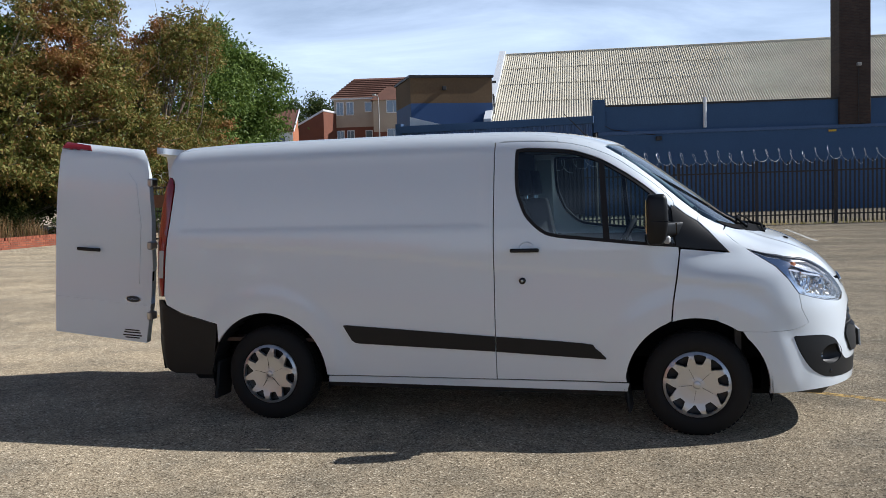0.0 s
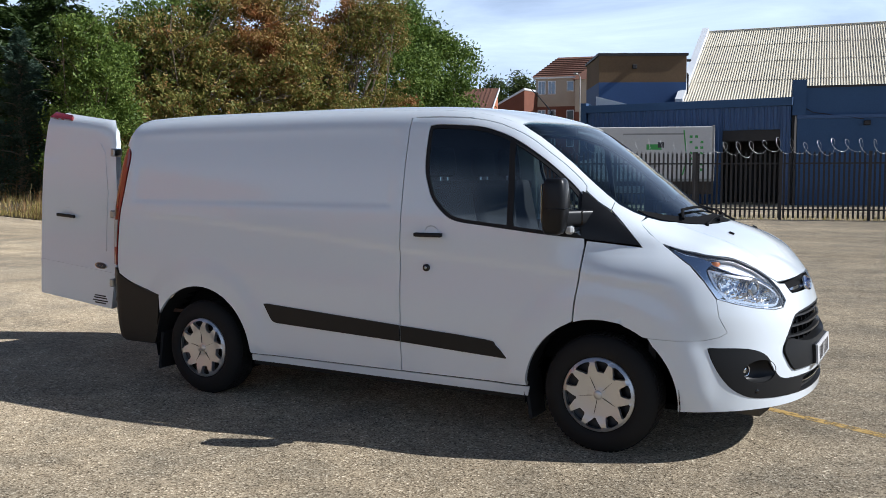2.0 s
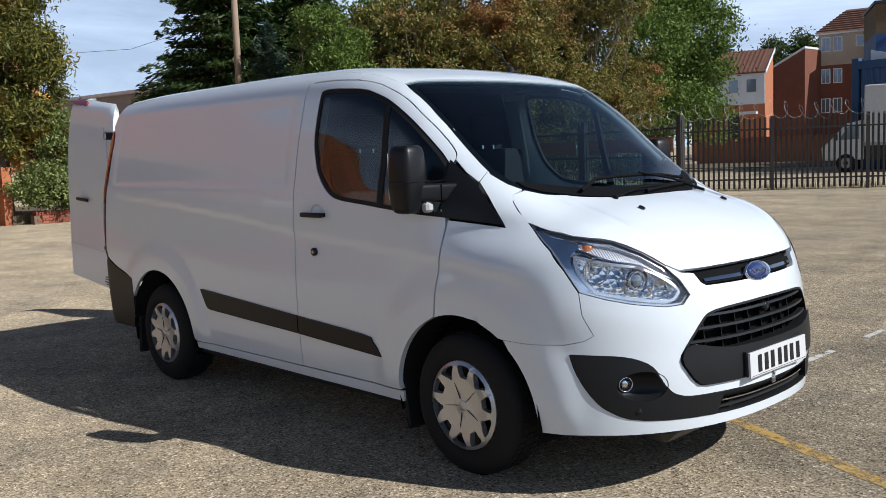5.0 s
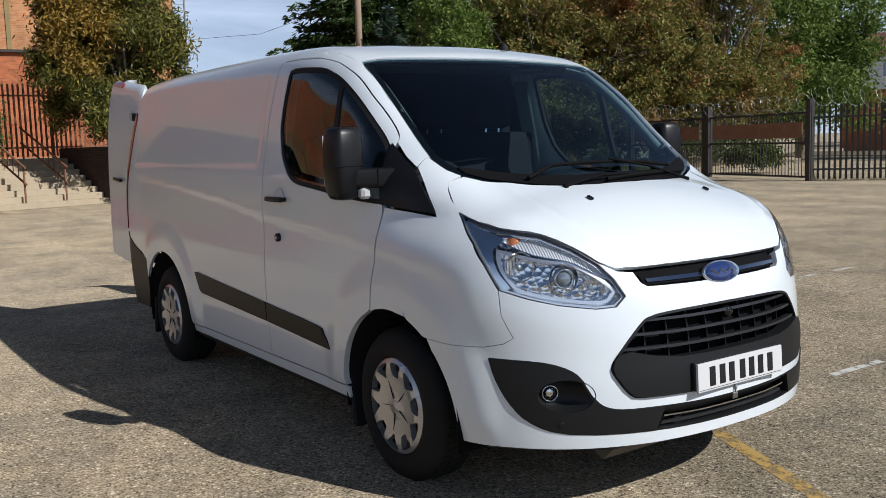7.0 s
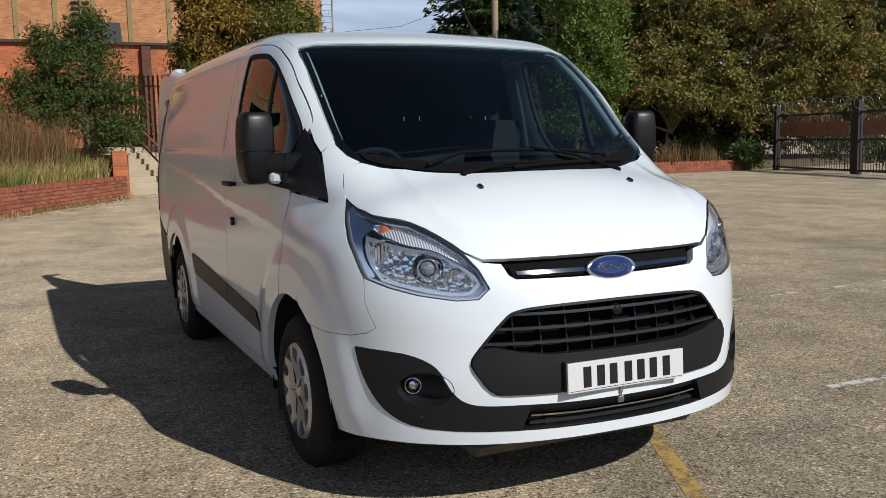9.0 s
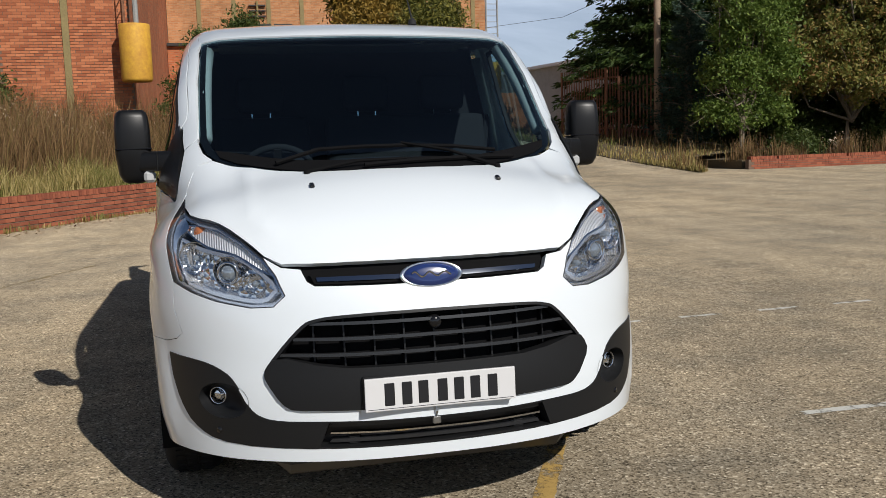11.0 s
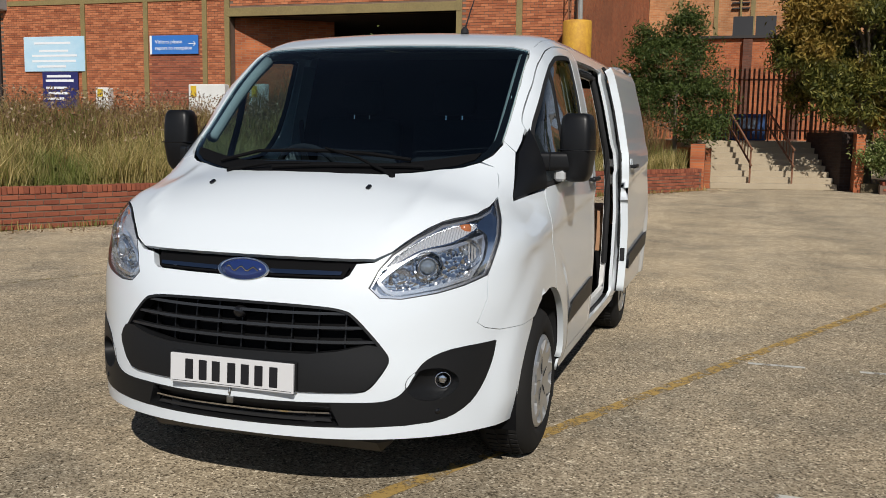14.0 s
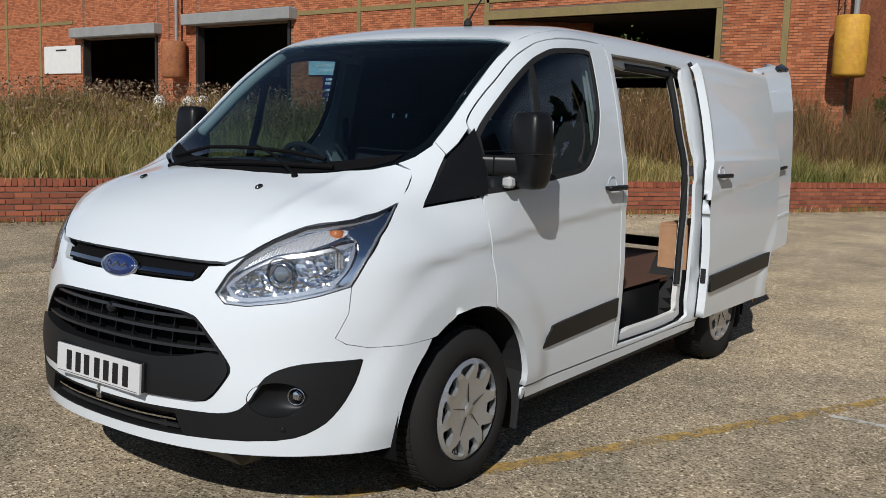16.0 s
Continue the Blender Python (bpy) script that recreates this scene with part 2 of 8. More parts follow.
def far_from(poly, pts, d):
    ok = np.ones(len(pts), bool)
    for a, b in zip(poly, np.roll(poly, -1, 0)):
        v = b - a
        t = np.clip(((pts - a) @ v) / max(v @ v, 1e-12), 0, 1)
        ok &= np.hypot(*(pts - a - t[:, None] * v).T) > d
    return ok


def dense(poly, step):
    out = []
    poly = np.asarray(poly, float)
    for a, b in zip(poly, np.roll(poly, -1, 0)):
        k = max(1, int(np.hypot(*(b - a)) / step))
        out += [a + (b - a) * i / k for i in range(k)]
    return np.array(out)


def fill(outline, holes=(), step=0.04):
    """A flat region as triangles: points, triangles, border loops."""
    from_loops = [dense(p, step) for p in (outline, *holes)]
    lo, hi = from_loops[0].min(0), from_loops[0].max(0)
    gx, gy = np.meshgrid(np.arange(lo[0] + step / 2, hi[0], step), np.arange(lo[1] + step / 2, hi[1], step))
    grid = np.stack([gx.ravel(), gy.ravel()], 1)
    ok = inside(from_loops[0], grid)
    for h in from_loops[1:]:
        ok &= ~inside(h, grid)
    grid = grid[ok]
    for p in from_loops:
        grid = grid[far_from(p, grid, step * 0.45)]
    pts, edges, at = [], [], 0
    for p in from_loops:
        k = len(p)
        pts += list(p)
        edges += [(at + i, at + (i + 1) % k) for i in range(k)]
        at += k
    pts += list(grid)
    from mathutils.geometry import delaunay_2d_cdt
    v, e, f, ov, oe, of = delaunay_2d_cdt([Vector(p) for p in pts], edges, [], 0, 1e-7)
    v = np.array([tuple(p) for p in v])
    tri = np.array([t for t in f if len(t) == 3])
    mid = v[tri].mean(1)
    ok = inside(from_loops[0], mid)
    for h in from_loops[1:]:
        ok &= ~inside(h, mid)
    return v, tri[ok]


# the van's skin, as one closed form

def curve(pts):
    """Monotone cubic through the points (x, y)."""
    x, y = np.array(pts, float).T
    h, d = np.diff(x), np.diff(y) / np.diff(x)
    m = np.zeros(len(x))
    m[0], m[-1] = d[0], d[-1]
    for i in range(1, len(x) - 1):
        if d[i - 1] * d[i] > 0:
            a, b = 2 * h[i] + h[i - 1], h[i] + 2 * h[i - 1]
            m[i] = (a + b) / (a / d[i - 1] + b / d[i])

    def f(q):
        q = np.clip(np.asarray(q, float), x[0], x[-1])
        i = np.clip(np.searchsorted(x, q) - 1, 0, len(h) - 1)
        t = (q - x[i]) / h[i]
        return ((1 + 2 * t) * (1 - t) ** 2 * y[i] + t * (1 - t) ** 2 * h[i] * m[i]
                + t * t * (3 - 2 * t) * y[i + 1] + t * t * (t - 1) * h[i] * m[i + 1])
    return f

def step(a, b, v):
    t = np.clip((v - a) / (b - a), 0, 1)
    return t * t * (3 - 2 * t)

def smax(a, b, k):
    return np.maximum(a, b) + np.maximum(k - abs(a - b), 0) ** 2 / (4 * k)

HALF = curve([(.1, .915), (.3, .957), (.45, .975), (.7, .991), (.95, .997), (1.15, .987), (1.30, .968), (1.38, .949), (1.6, .905), (1.85, .842), (2.1, .78)])
TOP = curve([(-2.6, 1.965), (-2.3, 1.985), (-1.6, 2.007), (-.5, 2.01), (.3, 1.998), (.65, 1.968), (.9, 1.912), (1.1, 1.80), (1.45, 1.55), (1.72, 1.355), (1.85, 1.295), (2.05, 1.225), (2.22, 1.13), (2.36, 1.0), (2.5, .82)])
CROWN = curve([(-2.6, .045), (.5, .05), (1.0, .10), (1.4, .16), (1.8, .17), (2.1, .14), (2.4, .10)])
NOSE = curve([(.1, 2.36), (.2, 2.45), (.3, 2.485), (.5, 2.495), (.65, 2.482), (.8, 2.458), (.92, 2.43), (1.05, 2.37), (1.3, 2.2)])
TAIL = curve([(.2, 2.315), (.6, 2.355), (1.2, 2.35), (1.6, 2.33), (2.0, 2.27)])

def body(x, y, z):
    y = abs(y)
    w = HALF(z) - .12 * step(1.1, 1.72, x) * step(.96, 1.18, z) - .038 * step(.45, 1.35, x) * step(1.2, 1.5, z)
    side = y - w
    slope = (TOP(x + .01) - TOP(x - .01)) / .02
    top = (z - TOP(x) + CROWN(x) * y * y) / np.sqrt(1 + slope ** 2)
    xs = x + (2.49 - NOSE(z))
    front = ((np.maximum(xs - 1.60, 0) / .89) ** 2.4 + (y / (1.0 - .018 * step(.82, .62, z))) ** 2.4) ** (1 / 2.4) * .9 - .9
    front = np.where(xs < 1.6, np.maximum(y - 1.0, -.3), front)
    tail = -x - TAIL(z)
    f = smax(side, top, .16)
    f = smax(f, front, .08)
    return smax(f, tail, .10)

def onto(axis, a, b, sign=1):
    """Where the skin lies along one axis: y from (x, z), z from (x, y) or x from (y, z)."""
    a, b = np.broadcast_arrays(np.asarray(a, float), np.asarray(b, float))
    lo, hi = {"y": (0., 1.3), "z": (.6, 2.3), "x": (1.2, 2.8), "r": (-1.2, -2.9)}[axis]
    lo, hi = np.full(a.shape, lo), np.full(a.shape, hi)
    for _ in range(36):
        m = (lo + hi) / 2
        f = body(a, m, b) if axis == "y" else body(a, b, m) if axis == "z" else body(m, a, b)
        lo, hi = np.where(f < 0, m, lo), np.where(f < 0, hi, m)
    m = (lo + hi) / 2
    return {"y": np.stack([a, sign * m, b], -1), "z": np.stack([a, b, m], -1)}.get(axis, np.stack([m, a, b], -1))

def normal(p):
    e = 1e-3
    x, y, z = p[..., 0], p[..., 1], p[..., 2]
    n = np.stack([body(x + e, y, z) - body(x - e, y, z), body(x, y + e, z) - body(x, y - e, z), body(x, y, z + e) - body(x, y, z - e)], -1)
    return n / np.maximum(np.linalg.norm(n, axis=-1, keepdims=True), 1e-9)


# ---- ground and markings ----
def asphalt():
    """Pale worn tarmac: exposed stone chips, broad stains and darker tracks."""
    m = material("weathered_asphalt", (0.2, 0.19, 0.17), 0.9)
    t = m.node_tree
    n, l = t.nodes, t.links
    co = n.new("ShaderNodeTexCoord")

    def noise_at(scale, detail, rough=0.6, stretch=None):
        x = n.new("ShaderNodeTexNoise")
        x.inputs["Scale"].default_value, x.inputs["Detail"].default_value, x.inputs["Roughness"].default_value = scale, detail, rough
        if stretch:
            mp = n.new("ShaderNodeMapping")
            mp.inputs["Scale"].default_value, mp.inputs["Rotation"].default_value = stretch, (0, 0, radians(-20))
            l.new(co.outputs["Object"], mp.inputs["Vector"]), l.new(mp.outputs[0], x.inputs["Vector"])
        else:
            l.new(co.outputs["Object"], x.inputs["Vector"])
        return x.outputs["Fac"]

    def ramp(fac, *stops):
        r = n.new("ShaderNodeValToRGB")
        while len(r.color_ramp.elements) < len(stops):
            r.color_ramp.elements.new(0.5)
        for e, (at, c) in zip(r.color_ramp.elements, stops):
            e.position, e.color = at, (*c, 1)
        l.new(fac, r.inputs[0])
        return r.outputs[0]

    def blend(kind, fac, a, b):
        x = n.new("ShaderNodeMix")
        x.data_type, x.blend_type = "RGBA", kind
        x.inputs[0].default_value = fac
        l.new(a, x.inputs[6]), l.new(b, x.inputs[7])
        return x.outputs[2]

    def cells(scale):
        v = n.new("ShaderNodeTexVoronoi")
        v.inputs["Scale"].default_value = scale
        l.new(co.outputs["Object"], v.inputs["Vector"])
        return v

    # stone chips in a pale binder, with dark pits between them
    v, w = cells(95), cells(125)
    chips = ramp(v.outputs["Color"], (0.0, (0.085, 0.066, 0.045)), (0.3, (0.305, 0.250, 0.172)), (0.75, (0.43, 0.363, 0.258)), (1.0, (0.90, 0.79, 0.60)))
    pits = ramp(w.outputs["Color"], (0.16, (0.34, 0.33, 0.32)), (0.34, (1.04, 1.04, 1.04)))
    broad = ramp(noise_at(0.22, 5), (0.3, (0.92, 0.93, 0.95)), (0.7, (1.30, 1.26, 1.20)))
    patch = ramp(noise_at(1.3, 5, 0.65), (0.36, (0.74, 0.76, 0.79)), (0.58, (1.06, 1.05, 1.04)))
    fine = ramp(noise_at(9, 6, 0.7), (0.3, (0.80, 0.80, 0.80)), (0.7, (1.16, 1.16, 1.16)))
    tracks = ramp(noise_at(0.5, 3, 0.5, (0.10, 1.4, 1)), (0.35, (0.84, 0.84, 0.84)), (0.62, (1.1, 1.1, 1.1)))
    # the ground grows darker towards +x and paler towards -x
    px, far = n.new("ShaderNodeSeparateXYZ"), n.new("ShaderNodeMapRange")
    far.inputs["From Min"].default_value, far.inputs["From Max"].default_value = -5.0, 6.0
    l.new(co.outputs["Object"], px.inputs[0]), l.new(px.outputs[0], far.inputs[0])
    x_tone = ramp(far.outputs[0], (0.0, (1.08, 1.075, 1.07)), (1.0, (0.64, 0.645, 0.65)))
    c = chips
    for other in (pits, broad, patch, fine, tracks, x_tone):
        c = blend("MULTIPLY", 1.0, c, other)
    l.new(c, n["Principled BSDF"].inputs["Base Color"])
    n["Principled BSDF"].inputs["Specular IOR Level"].default_value = 0.1
    n["Principled BSDF"].inputs["Diffuse Roughness"].default_value = 0.3
    b = n.new("ShaderNodeBump")
    b.inputs["Strength"].default_value, b.inputs["Distance"].default_value = 0.5, 0.006
    l.new(v.outputs["Distance"], b.inputs["Height"]), l.new(b.outputs[0], n["Principled BSDF"].inputs["Normal"])
    return m


ASPHALT = asphalt()
bm = bmesh.new()
bmesh.ops.create_grid(bm, x_segments=2, y_segments=2, size=1200)
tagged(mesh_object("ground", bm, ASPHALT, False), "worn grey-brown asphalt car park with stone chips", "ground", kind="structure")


def worn_paint(name, colour, under=0.5):
    """Road paint worn through to holes."""
    m = speckled(material(name, colour, 0.85), (25, 90), tuple(0.75 * c for c in colour), tuple(min(1, 1.15 * c) for c in colour))
    n, l = m.node_tree.nodes, m.node_tree.links
    co, x, r = n.new("ShaderNodeTexCoord"), n.new("ShaderNodeTexNoise"), n.new("ShaderNodeValToRGB")
    x.inputs["Scale"].default_value, x.inputs["Detail"].default_value, x.inputs["Roughness"].default_value = 9, 8, 0.75
    r.color_ramp.elements[0].position, r.color_ramp.elements[1].position = under - 0.06, under + 0.06
    l.new(co.outputs["Object"], x.inputs["Vector"]), l.new(x.outputs["Fac"], r.inputs[0])
    l.new(r.outputs[0], n["Principled BSDF"].inputs["Alpha"])
    return m


YELLOW_LINE = worn_paint("worn_yellow_paint", (0.46, 0.30, 0.09), 0.485)
WHITE_LINE = worn_paint("worn_white_paint", (0.56, 0.55, 0.50), 0.44)
FAINT_LINE = worn_paint("faint_yellow_paint", (0.30, 0.22, 0.09), 0.53)


def road_line(name, a, b, width, mat, label):
    a, b = Vector((*a, 0)), Vector((*b, 0))
    d = (b - a).normalized()
    q = Vector((-d.y, d.x, 0)) * width / 2
    k = max(1, int((b - a).length / 0.05))
    bm = bmesh.new()
    rnd = random.Random(int(a.x * 100))
    rows = []
    for i in range(k + 1):
        p = a + (b - a) * i / k
        w, v = 1 + rnd.uniform(-0.14, 0.10), 1 + rnd.uniform(-0.14, 0.10)
        rows.append([bm.verts.new(p + q * w + Vector((0, 0, 0.002))), bm.verts.new(p - q * v + Vector((0, 0, 0.002)))])
    for r, s in zip(rows, rows[1:]):
        bm.faces.new((r[0], r[1], s[1], s[0]))
    return tagged(mesh_object(name, bm, mat, False), label, "road marking", kind="structure")


road_line("yellow_line", (6.2, -1.40), (-7.5, 5.02), 0.085, YELLOW_LINE, "worn yellow painted line on the asphalt")
road_line("bay_line", (1.665, 1.97), (1.665, 2.52), 0.055, WHITE_LINE, "short worn white bay line")
for y in (3.1, 4.4):
    road_line("bay_line", (1.66, y), (1.66, y + 0.35), 0.05, WHITE_LINE, "short worn white bay line")
for k in range(7):
    road_line("bay_line", (-0.62 - 0.02 * k, 1.88 + 0.66 * k), (-0.63 - 0.02 * k, 2.22 + 0.66 * k), 0.05, WHITE_LINE, "short worn white bay line")
road_line("far_bay_line", (4.2, 25.0), (4.4, 18.5), 0.10, WHITE_LINE, "long faded white bay line")
road_line("faint_line", (1.0, -5.75), (-6.0, -2.2), 0.08, FAINT_LINE, "faint worn yellow line")


# ---- the van ----
NOSE_AT = 1.3


def onto_nose(a, z):
    a, z = np.broadcast_arrays(np.asarray(a, float), np.asarray(z, float))
    lo, hi = np.full(a.shape, 0.1), np.full(a.shape, 1.6)
    for _ in range(36):
        m = (lo + hi) / 2
        f = body(NOSE_AT + m * np.cos(a), m * np.sin(a), z)
        lo, hi = np.where(f < 0, m, lo), np.where(f < 0, hi, m)
    return np.stack([NOSE_AT + lo * np.cos(a), lo * np.sin(a), z], -1)


def flat(kind, pts):
    """Points on the skin as the two coordinates of a projection."""
    return [{"side": (p[0], p[2]), "top": (p[0], p[1]), "rear": (p[1], p[2]),
             "nose": (math.atan2(p[1], p[0] - NOSE_AT), p[2])}[kind] for p in pts]


def lift(kind, uv, sign=1):
    u, v = np.asarray(uv)[:, 0], np.asarray(uv)[:, 1]
    return onto("y", u, v, sign) if kind == "side" else onto("z", u, v) if kind == "top" else onto("r", u, v) if kind == "rear" else onto_nose(u, v)


ARCHES = ((1.4665, 0.335), (-1.4665, 0.335))


def pressed(p):
    """Stamped forms of the sheet metal: the sunk upper field of the side and the flared wheel arches."""
    x, y, z = p[:, 0], abs(p[:, 1]), p[:, 2]
    field = step(-2.16, -2.10, x) * step(0.13, 0.07, x) * step(1.33, 1.38, z) * step(1.86, 1.80, z) * step(0.6, 0.75, y)
    d = -0.006 * field
    for ax, az in ARCHES:
        r = np.hypot(x - ax, z - az)
        d = d + 0.016 * step(0.66, 0.52, r) * step(0.8, 0.9, y) * step(0.25, 0.4, z)
    fall = z - np.interp(x, [-2.2, -1.25, -0.36, 0.2, 0.65, 1.375, 1.77, 2.0], [1.30, 1.24, 1.17, 1.105, 1.076, 1.015, 0.968, 0.93])
    d = d - 0.009 * step(0.0, -0.045, fall) * step(-0.36, -0.08, fall) * step(-2.15, -1.9, x) * step(1.95, 1.7, x) * step(0.8, 0.86, y)
    crease = y - np.interp(x, [1.70, 1.77, 2.03, 2.16, 2.28], [0.555, 0.57, 0.596, 0.575, 0.50])
    d = d + 0.007 * np.exp(-(crease / 0.035) ** 2) * step(1.70, 1.82, x) * step(2.30, 2.20, x) * step(0.9, 0.96, z)
    return d


def sheet(kind, outline, holes=(), grid=0.04, off=0.0, depth=0.014, sign=1, press=True, back=False):
    """A panel of the skin: outer face, folded edge and, if asked for, an inner face."""
    v, tri = fill(outline, holes, grid)
    p = lift(kind, v, sign)
    n = normal(p)
    if press:
        # the stamped forms turn the surface too
        t1 = np.cross(n, np.array([0.31, 0.52, 0.79]))
        t1 /= np.linalg.norm(t1, axis=1, keepdims=True)
        t2 = np.cross(n, t1)
        e = 0.008
        g1 = (pressed(p + e * t1) - pressed(p - e * t1)) / (2 * e)
        g2 = (pressed(p + e * t2) - pressed(p - e * t2)) / (2 * e)
        shade = n - g1[:, None] * t1 - g2[:, None] * t2
        shade /= np.linalg.norm(shade, axis=1, keepdims=True)
    else:
        shade = n
    p = p + n * (off + (pressed(p) if press else 0.0))[..., None] if press else p + n * off
    c = np.einsum("ij,ij->i", np.cross(p[tri[:, 1]] - p[tri[:, 0]], p[tri[:, 2]] - p[tri[:, 0]]), n[tri[:, 0]])
    tri[c < 0] = tri[c < 0][:, ::-1]
    count = {}
    for t in tri:
        for a, b in ((t[0], t[1]), (t[1], t[2]), (t[2], t[0])):
            count[(min(a, b), max(a, b))] = (a, b) if (min(a, b), max(a, b)) not in count else None
    rim = [e for e in count.values() if e is not None]
    verts, faces, soft = [tuple(q) for q in p], [tuple(int(i) for i in t) for t in tri], [tuple(q) for q in shade]
    low = {}
    for a, b in rim:
        for i in (a, b):
            if i not in low:
                low[i] = (len(verts), len(verts) + 1)
                verts += [tuple(p[i]), tuple(p[i] - n[i] * depth)]
                soft += [(0, 0, 0)] * 2
        faces.append((low[a][0], low[a][1], low[b][1], low[b][0]))
    if back:
        k = len(verts)
        verts += [tuple(q) for q in p - n * depth]
        soft += [tuple(-q) for q in n]
        faces += [tuple(int(i) + k for i in t[::-1]) for t in tri]
    return verts, faces, soft


def skin(name, mat, parent, kind, outline, label="", at=None, **how):
    verts, faces, soft = sheet(kind, outline, **how)
    me = bpy.data.meshes.new(name)
    me.from_pydata(verts, [], faces)
    for q in me.polygons:
        q.use_smooth = True
    me.normals_split_custom_set_from_vertices(soft)
    me.materials.append(mat)
    ob = new(name, me)
    ob.parent = parent
    if at is not None:
        ob.matrix_basis = at
    return tagged(ob, label)


def arc(cx, cz, r, a0, a1, n=20):
    return [(cx + r * math.cos(radians(a0 + (a1 - a0) * i / n)), cz + r * math.sin(radians(a0 + (a1 - a0) * i / n))) for i in range(n + 1)]


van = tagged(empty("van"), "white panel van parked on asphalt with open rear and side doors", "van")
GAP = 0.003

# edge of the windscreen as (x, y), from the scuttle to the roof
screen_edge = [(1.94, 0.0), (1.925, 0.205), (1.888, 0.347), (1.831, 0.455), (1.764, 0.558), (1.707, 0.643), (1.648, 0.706), (1.588, 0.743), (1.505, 0.767), (1.44, 0.768), (1.37, 0.767), (1.22, 0.763), (1.10, 0.757), (1.03, 0.753), (0.905, 0.742), (0.915, 0.66), (0.955, 0.4), (0.972, 0.2), (0.975, 0.0)]
screen_side = [(x, float(onto("z", x, y)[2]) - 0.0) for x, y in screen_edge[6:15]]
# lines shared by neighbouring panels, as (x, z) of the side
ROOF_Y = 0.748
roof_line = [(x, float(onto("z", x, ROOF_Y)[2])) for x in np.linspace(-2.23, 0.87, 26)]
door_top = rounded([(0.19, 1.902), (0.40, 1.902), (0.63, 1.886), (0.76, 1.860), (0.82, 1.841), (0.92, 1.800), (1.00, 1.756), (1.09, 1.693), (1.19, 1.620), (1.28, 1.543), (1.33, 1.490), (1.340, 1.462)], False, 3)
door_front = rounded([(1.375, 1.19), (1.352, 1.0), (1.328, 0.84), (1.318, 0.712)], False, 4)
front_arch = arc(1.4665, 0.315, 0.438, 2, 178, 36)
rear_arch = arc(-1.4665, 0.325, 0.445, 2, 178, 36)
window = rounded([(0.333, 1.60), (0.33, 1.82), (0.355, 1.852), (0.45, 1.854), (0.66, 1.838), (0.773, 1.810), (0.914, 1.752), (1.109, 1.628), (1.25, 1.512), (1.325, 1.435), (1.325, 1.435),
                  (1.366, 1.196), (1.366, 1.196), (1.137, 1.215), (0.778, 1.252), (0.598, 1.272), (0.505, 1.305), (0.408, 1.395), (0.366, 1.48)], True, 4)
tri_black = [(1.318, 1.458), (1.41, 1.392), (1.478, 1.348), (1.540, 1.287), (1.668, 1.158), (1.352, 1.194)]


# lines shared by lamp, bonnet, wing and bumper
HL_TOP = [(1.790, 0.838, 1.168), (1.90, 0.825, 1.138), (2.000, 0.800, 1.118), (2.062, 0.768, 1.109), (2.136, 0.70, 1.093), (2.223, 0.622, 1.043), (2.29, 0.555, 0.985), (2.328, 0.515, 0.93), (2.362, 0.488, 0.862)]
HL_LOW = [(2.352, 0.528, 0.824), (2.315, 0.60, 0.820), (2.24, 0.717, 0.838), (2.163, 0.796, 0.861), (2.066, 0.852, 0.892)]
HL_REAR = [(2.005, 0.872, 0.985), (1.93, 0.865, 1.065)]
HL_TOP, HL_LOW, HL_REAR = ([tuple(onto_nose(math.atan2(y, x - NOSE_AT), z)) for x, y, z in q] for q in (HL_TOP, HL_LOW, HL_REAR))
SEAM = [tuple(onto("y", x, z)) for x, z in ((2.095, 0.80), (2.135, 0.715), (2.10, 0.69), (2.026, 0.672), (1.88, 0.668), (1.745, 0.672))]
LIP = [(float(onto("x", y, 0.957)[0]), y, 0.957) for y in (0.0, 0.12, 0.222, 0.32, 0.42, 0.50)]


def grown(poly, d):
    """The outline moved outwards by d (inwards if negative)."""
    p = np.asarray(poly, float)
    area = 0.5 * np.sum(p[:, 0] * np.roll(p[:, 1], -1) - np.roll(p[:, 0], -1) * p[:, 1])
    e = np.roll(p, -1, 0) - np.roll(p, 1, 0)
    n = np.stack([e[:, 1], -e[:, 0]], 1) / np.maximum(np.hypot(*e.T), 1e-9)[:, None] * (1 if area > 0 else -1)
    return [tuple(q) for q in p + n * d]


def door_outline(rear, low):
    arch = [(x, z) for x, z in front_arch if x < 1.318 and z > low][::-1]
    arch = sorted(arch, key=lambda q: -q[0])
    return [(rear, low), (rear, 1.0), (rear, 1.905)] + door_top[1:] + [(1.334, 1.44), (1.368, 1.2)] + door_front[1:-1] + arch + [(1.036, low)]


SIDE_OPENING = rounded([(0.10, 0.354), (0.10, 0.354), (0.10, 1.86), (0.10, 1.86), (-0.74, 1.86), (-0.80, 1.80), (-0.81, 1.5), (-0.85, 1.3), (-0.84, 1.0), (-0.82, 0.8), (-0.82, 0.48), (-0.77, 0.354)], True, 3)


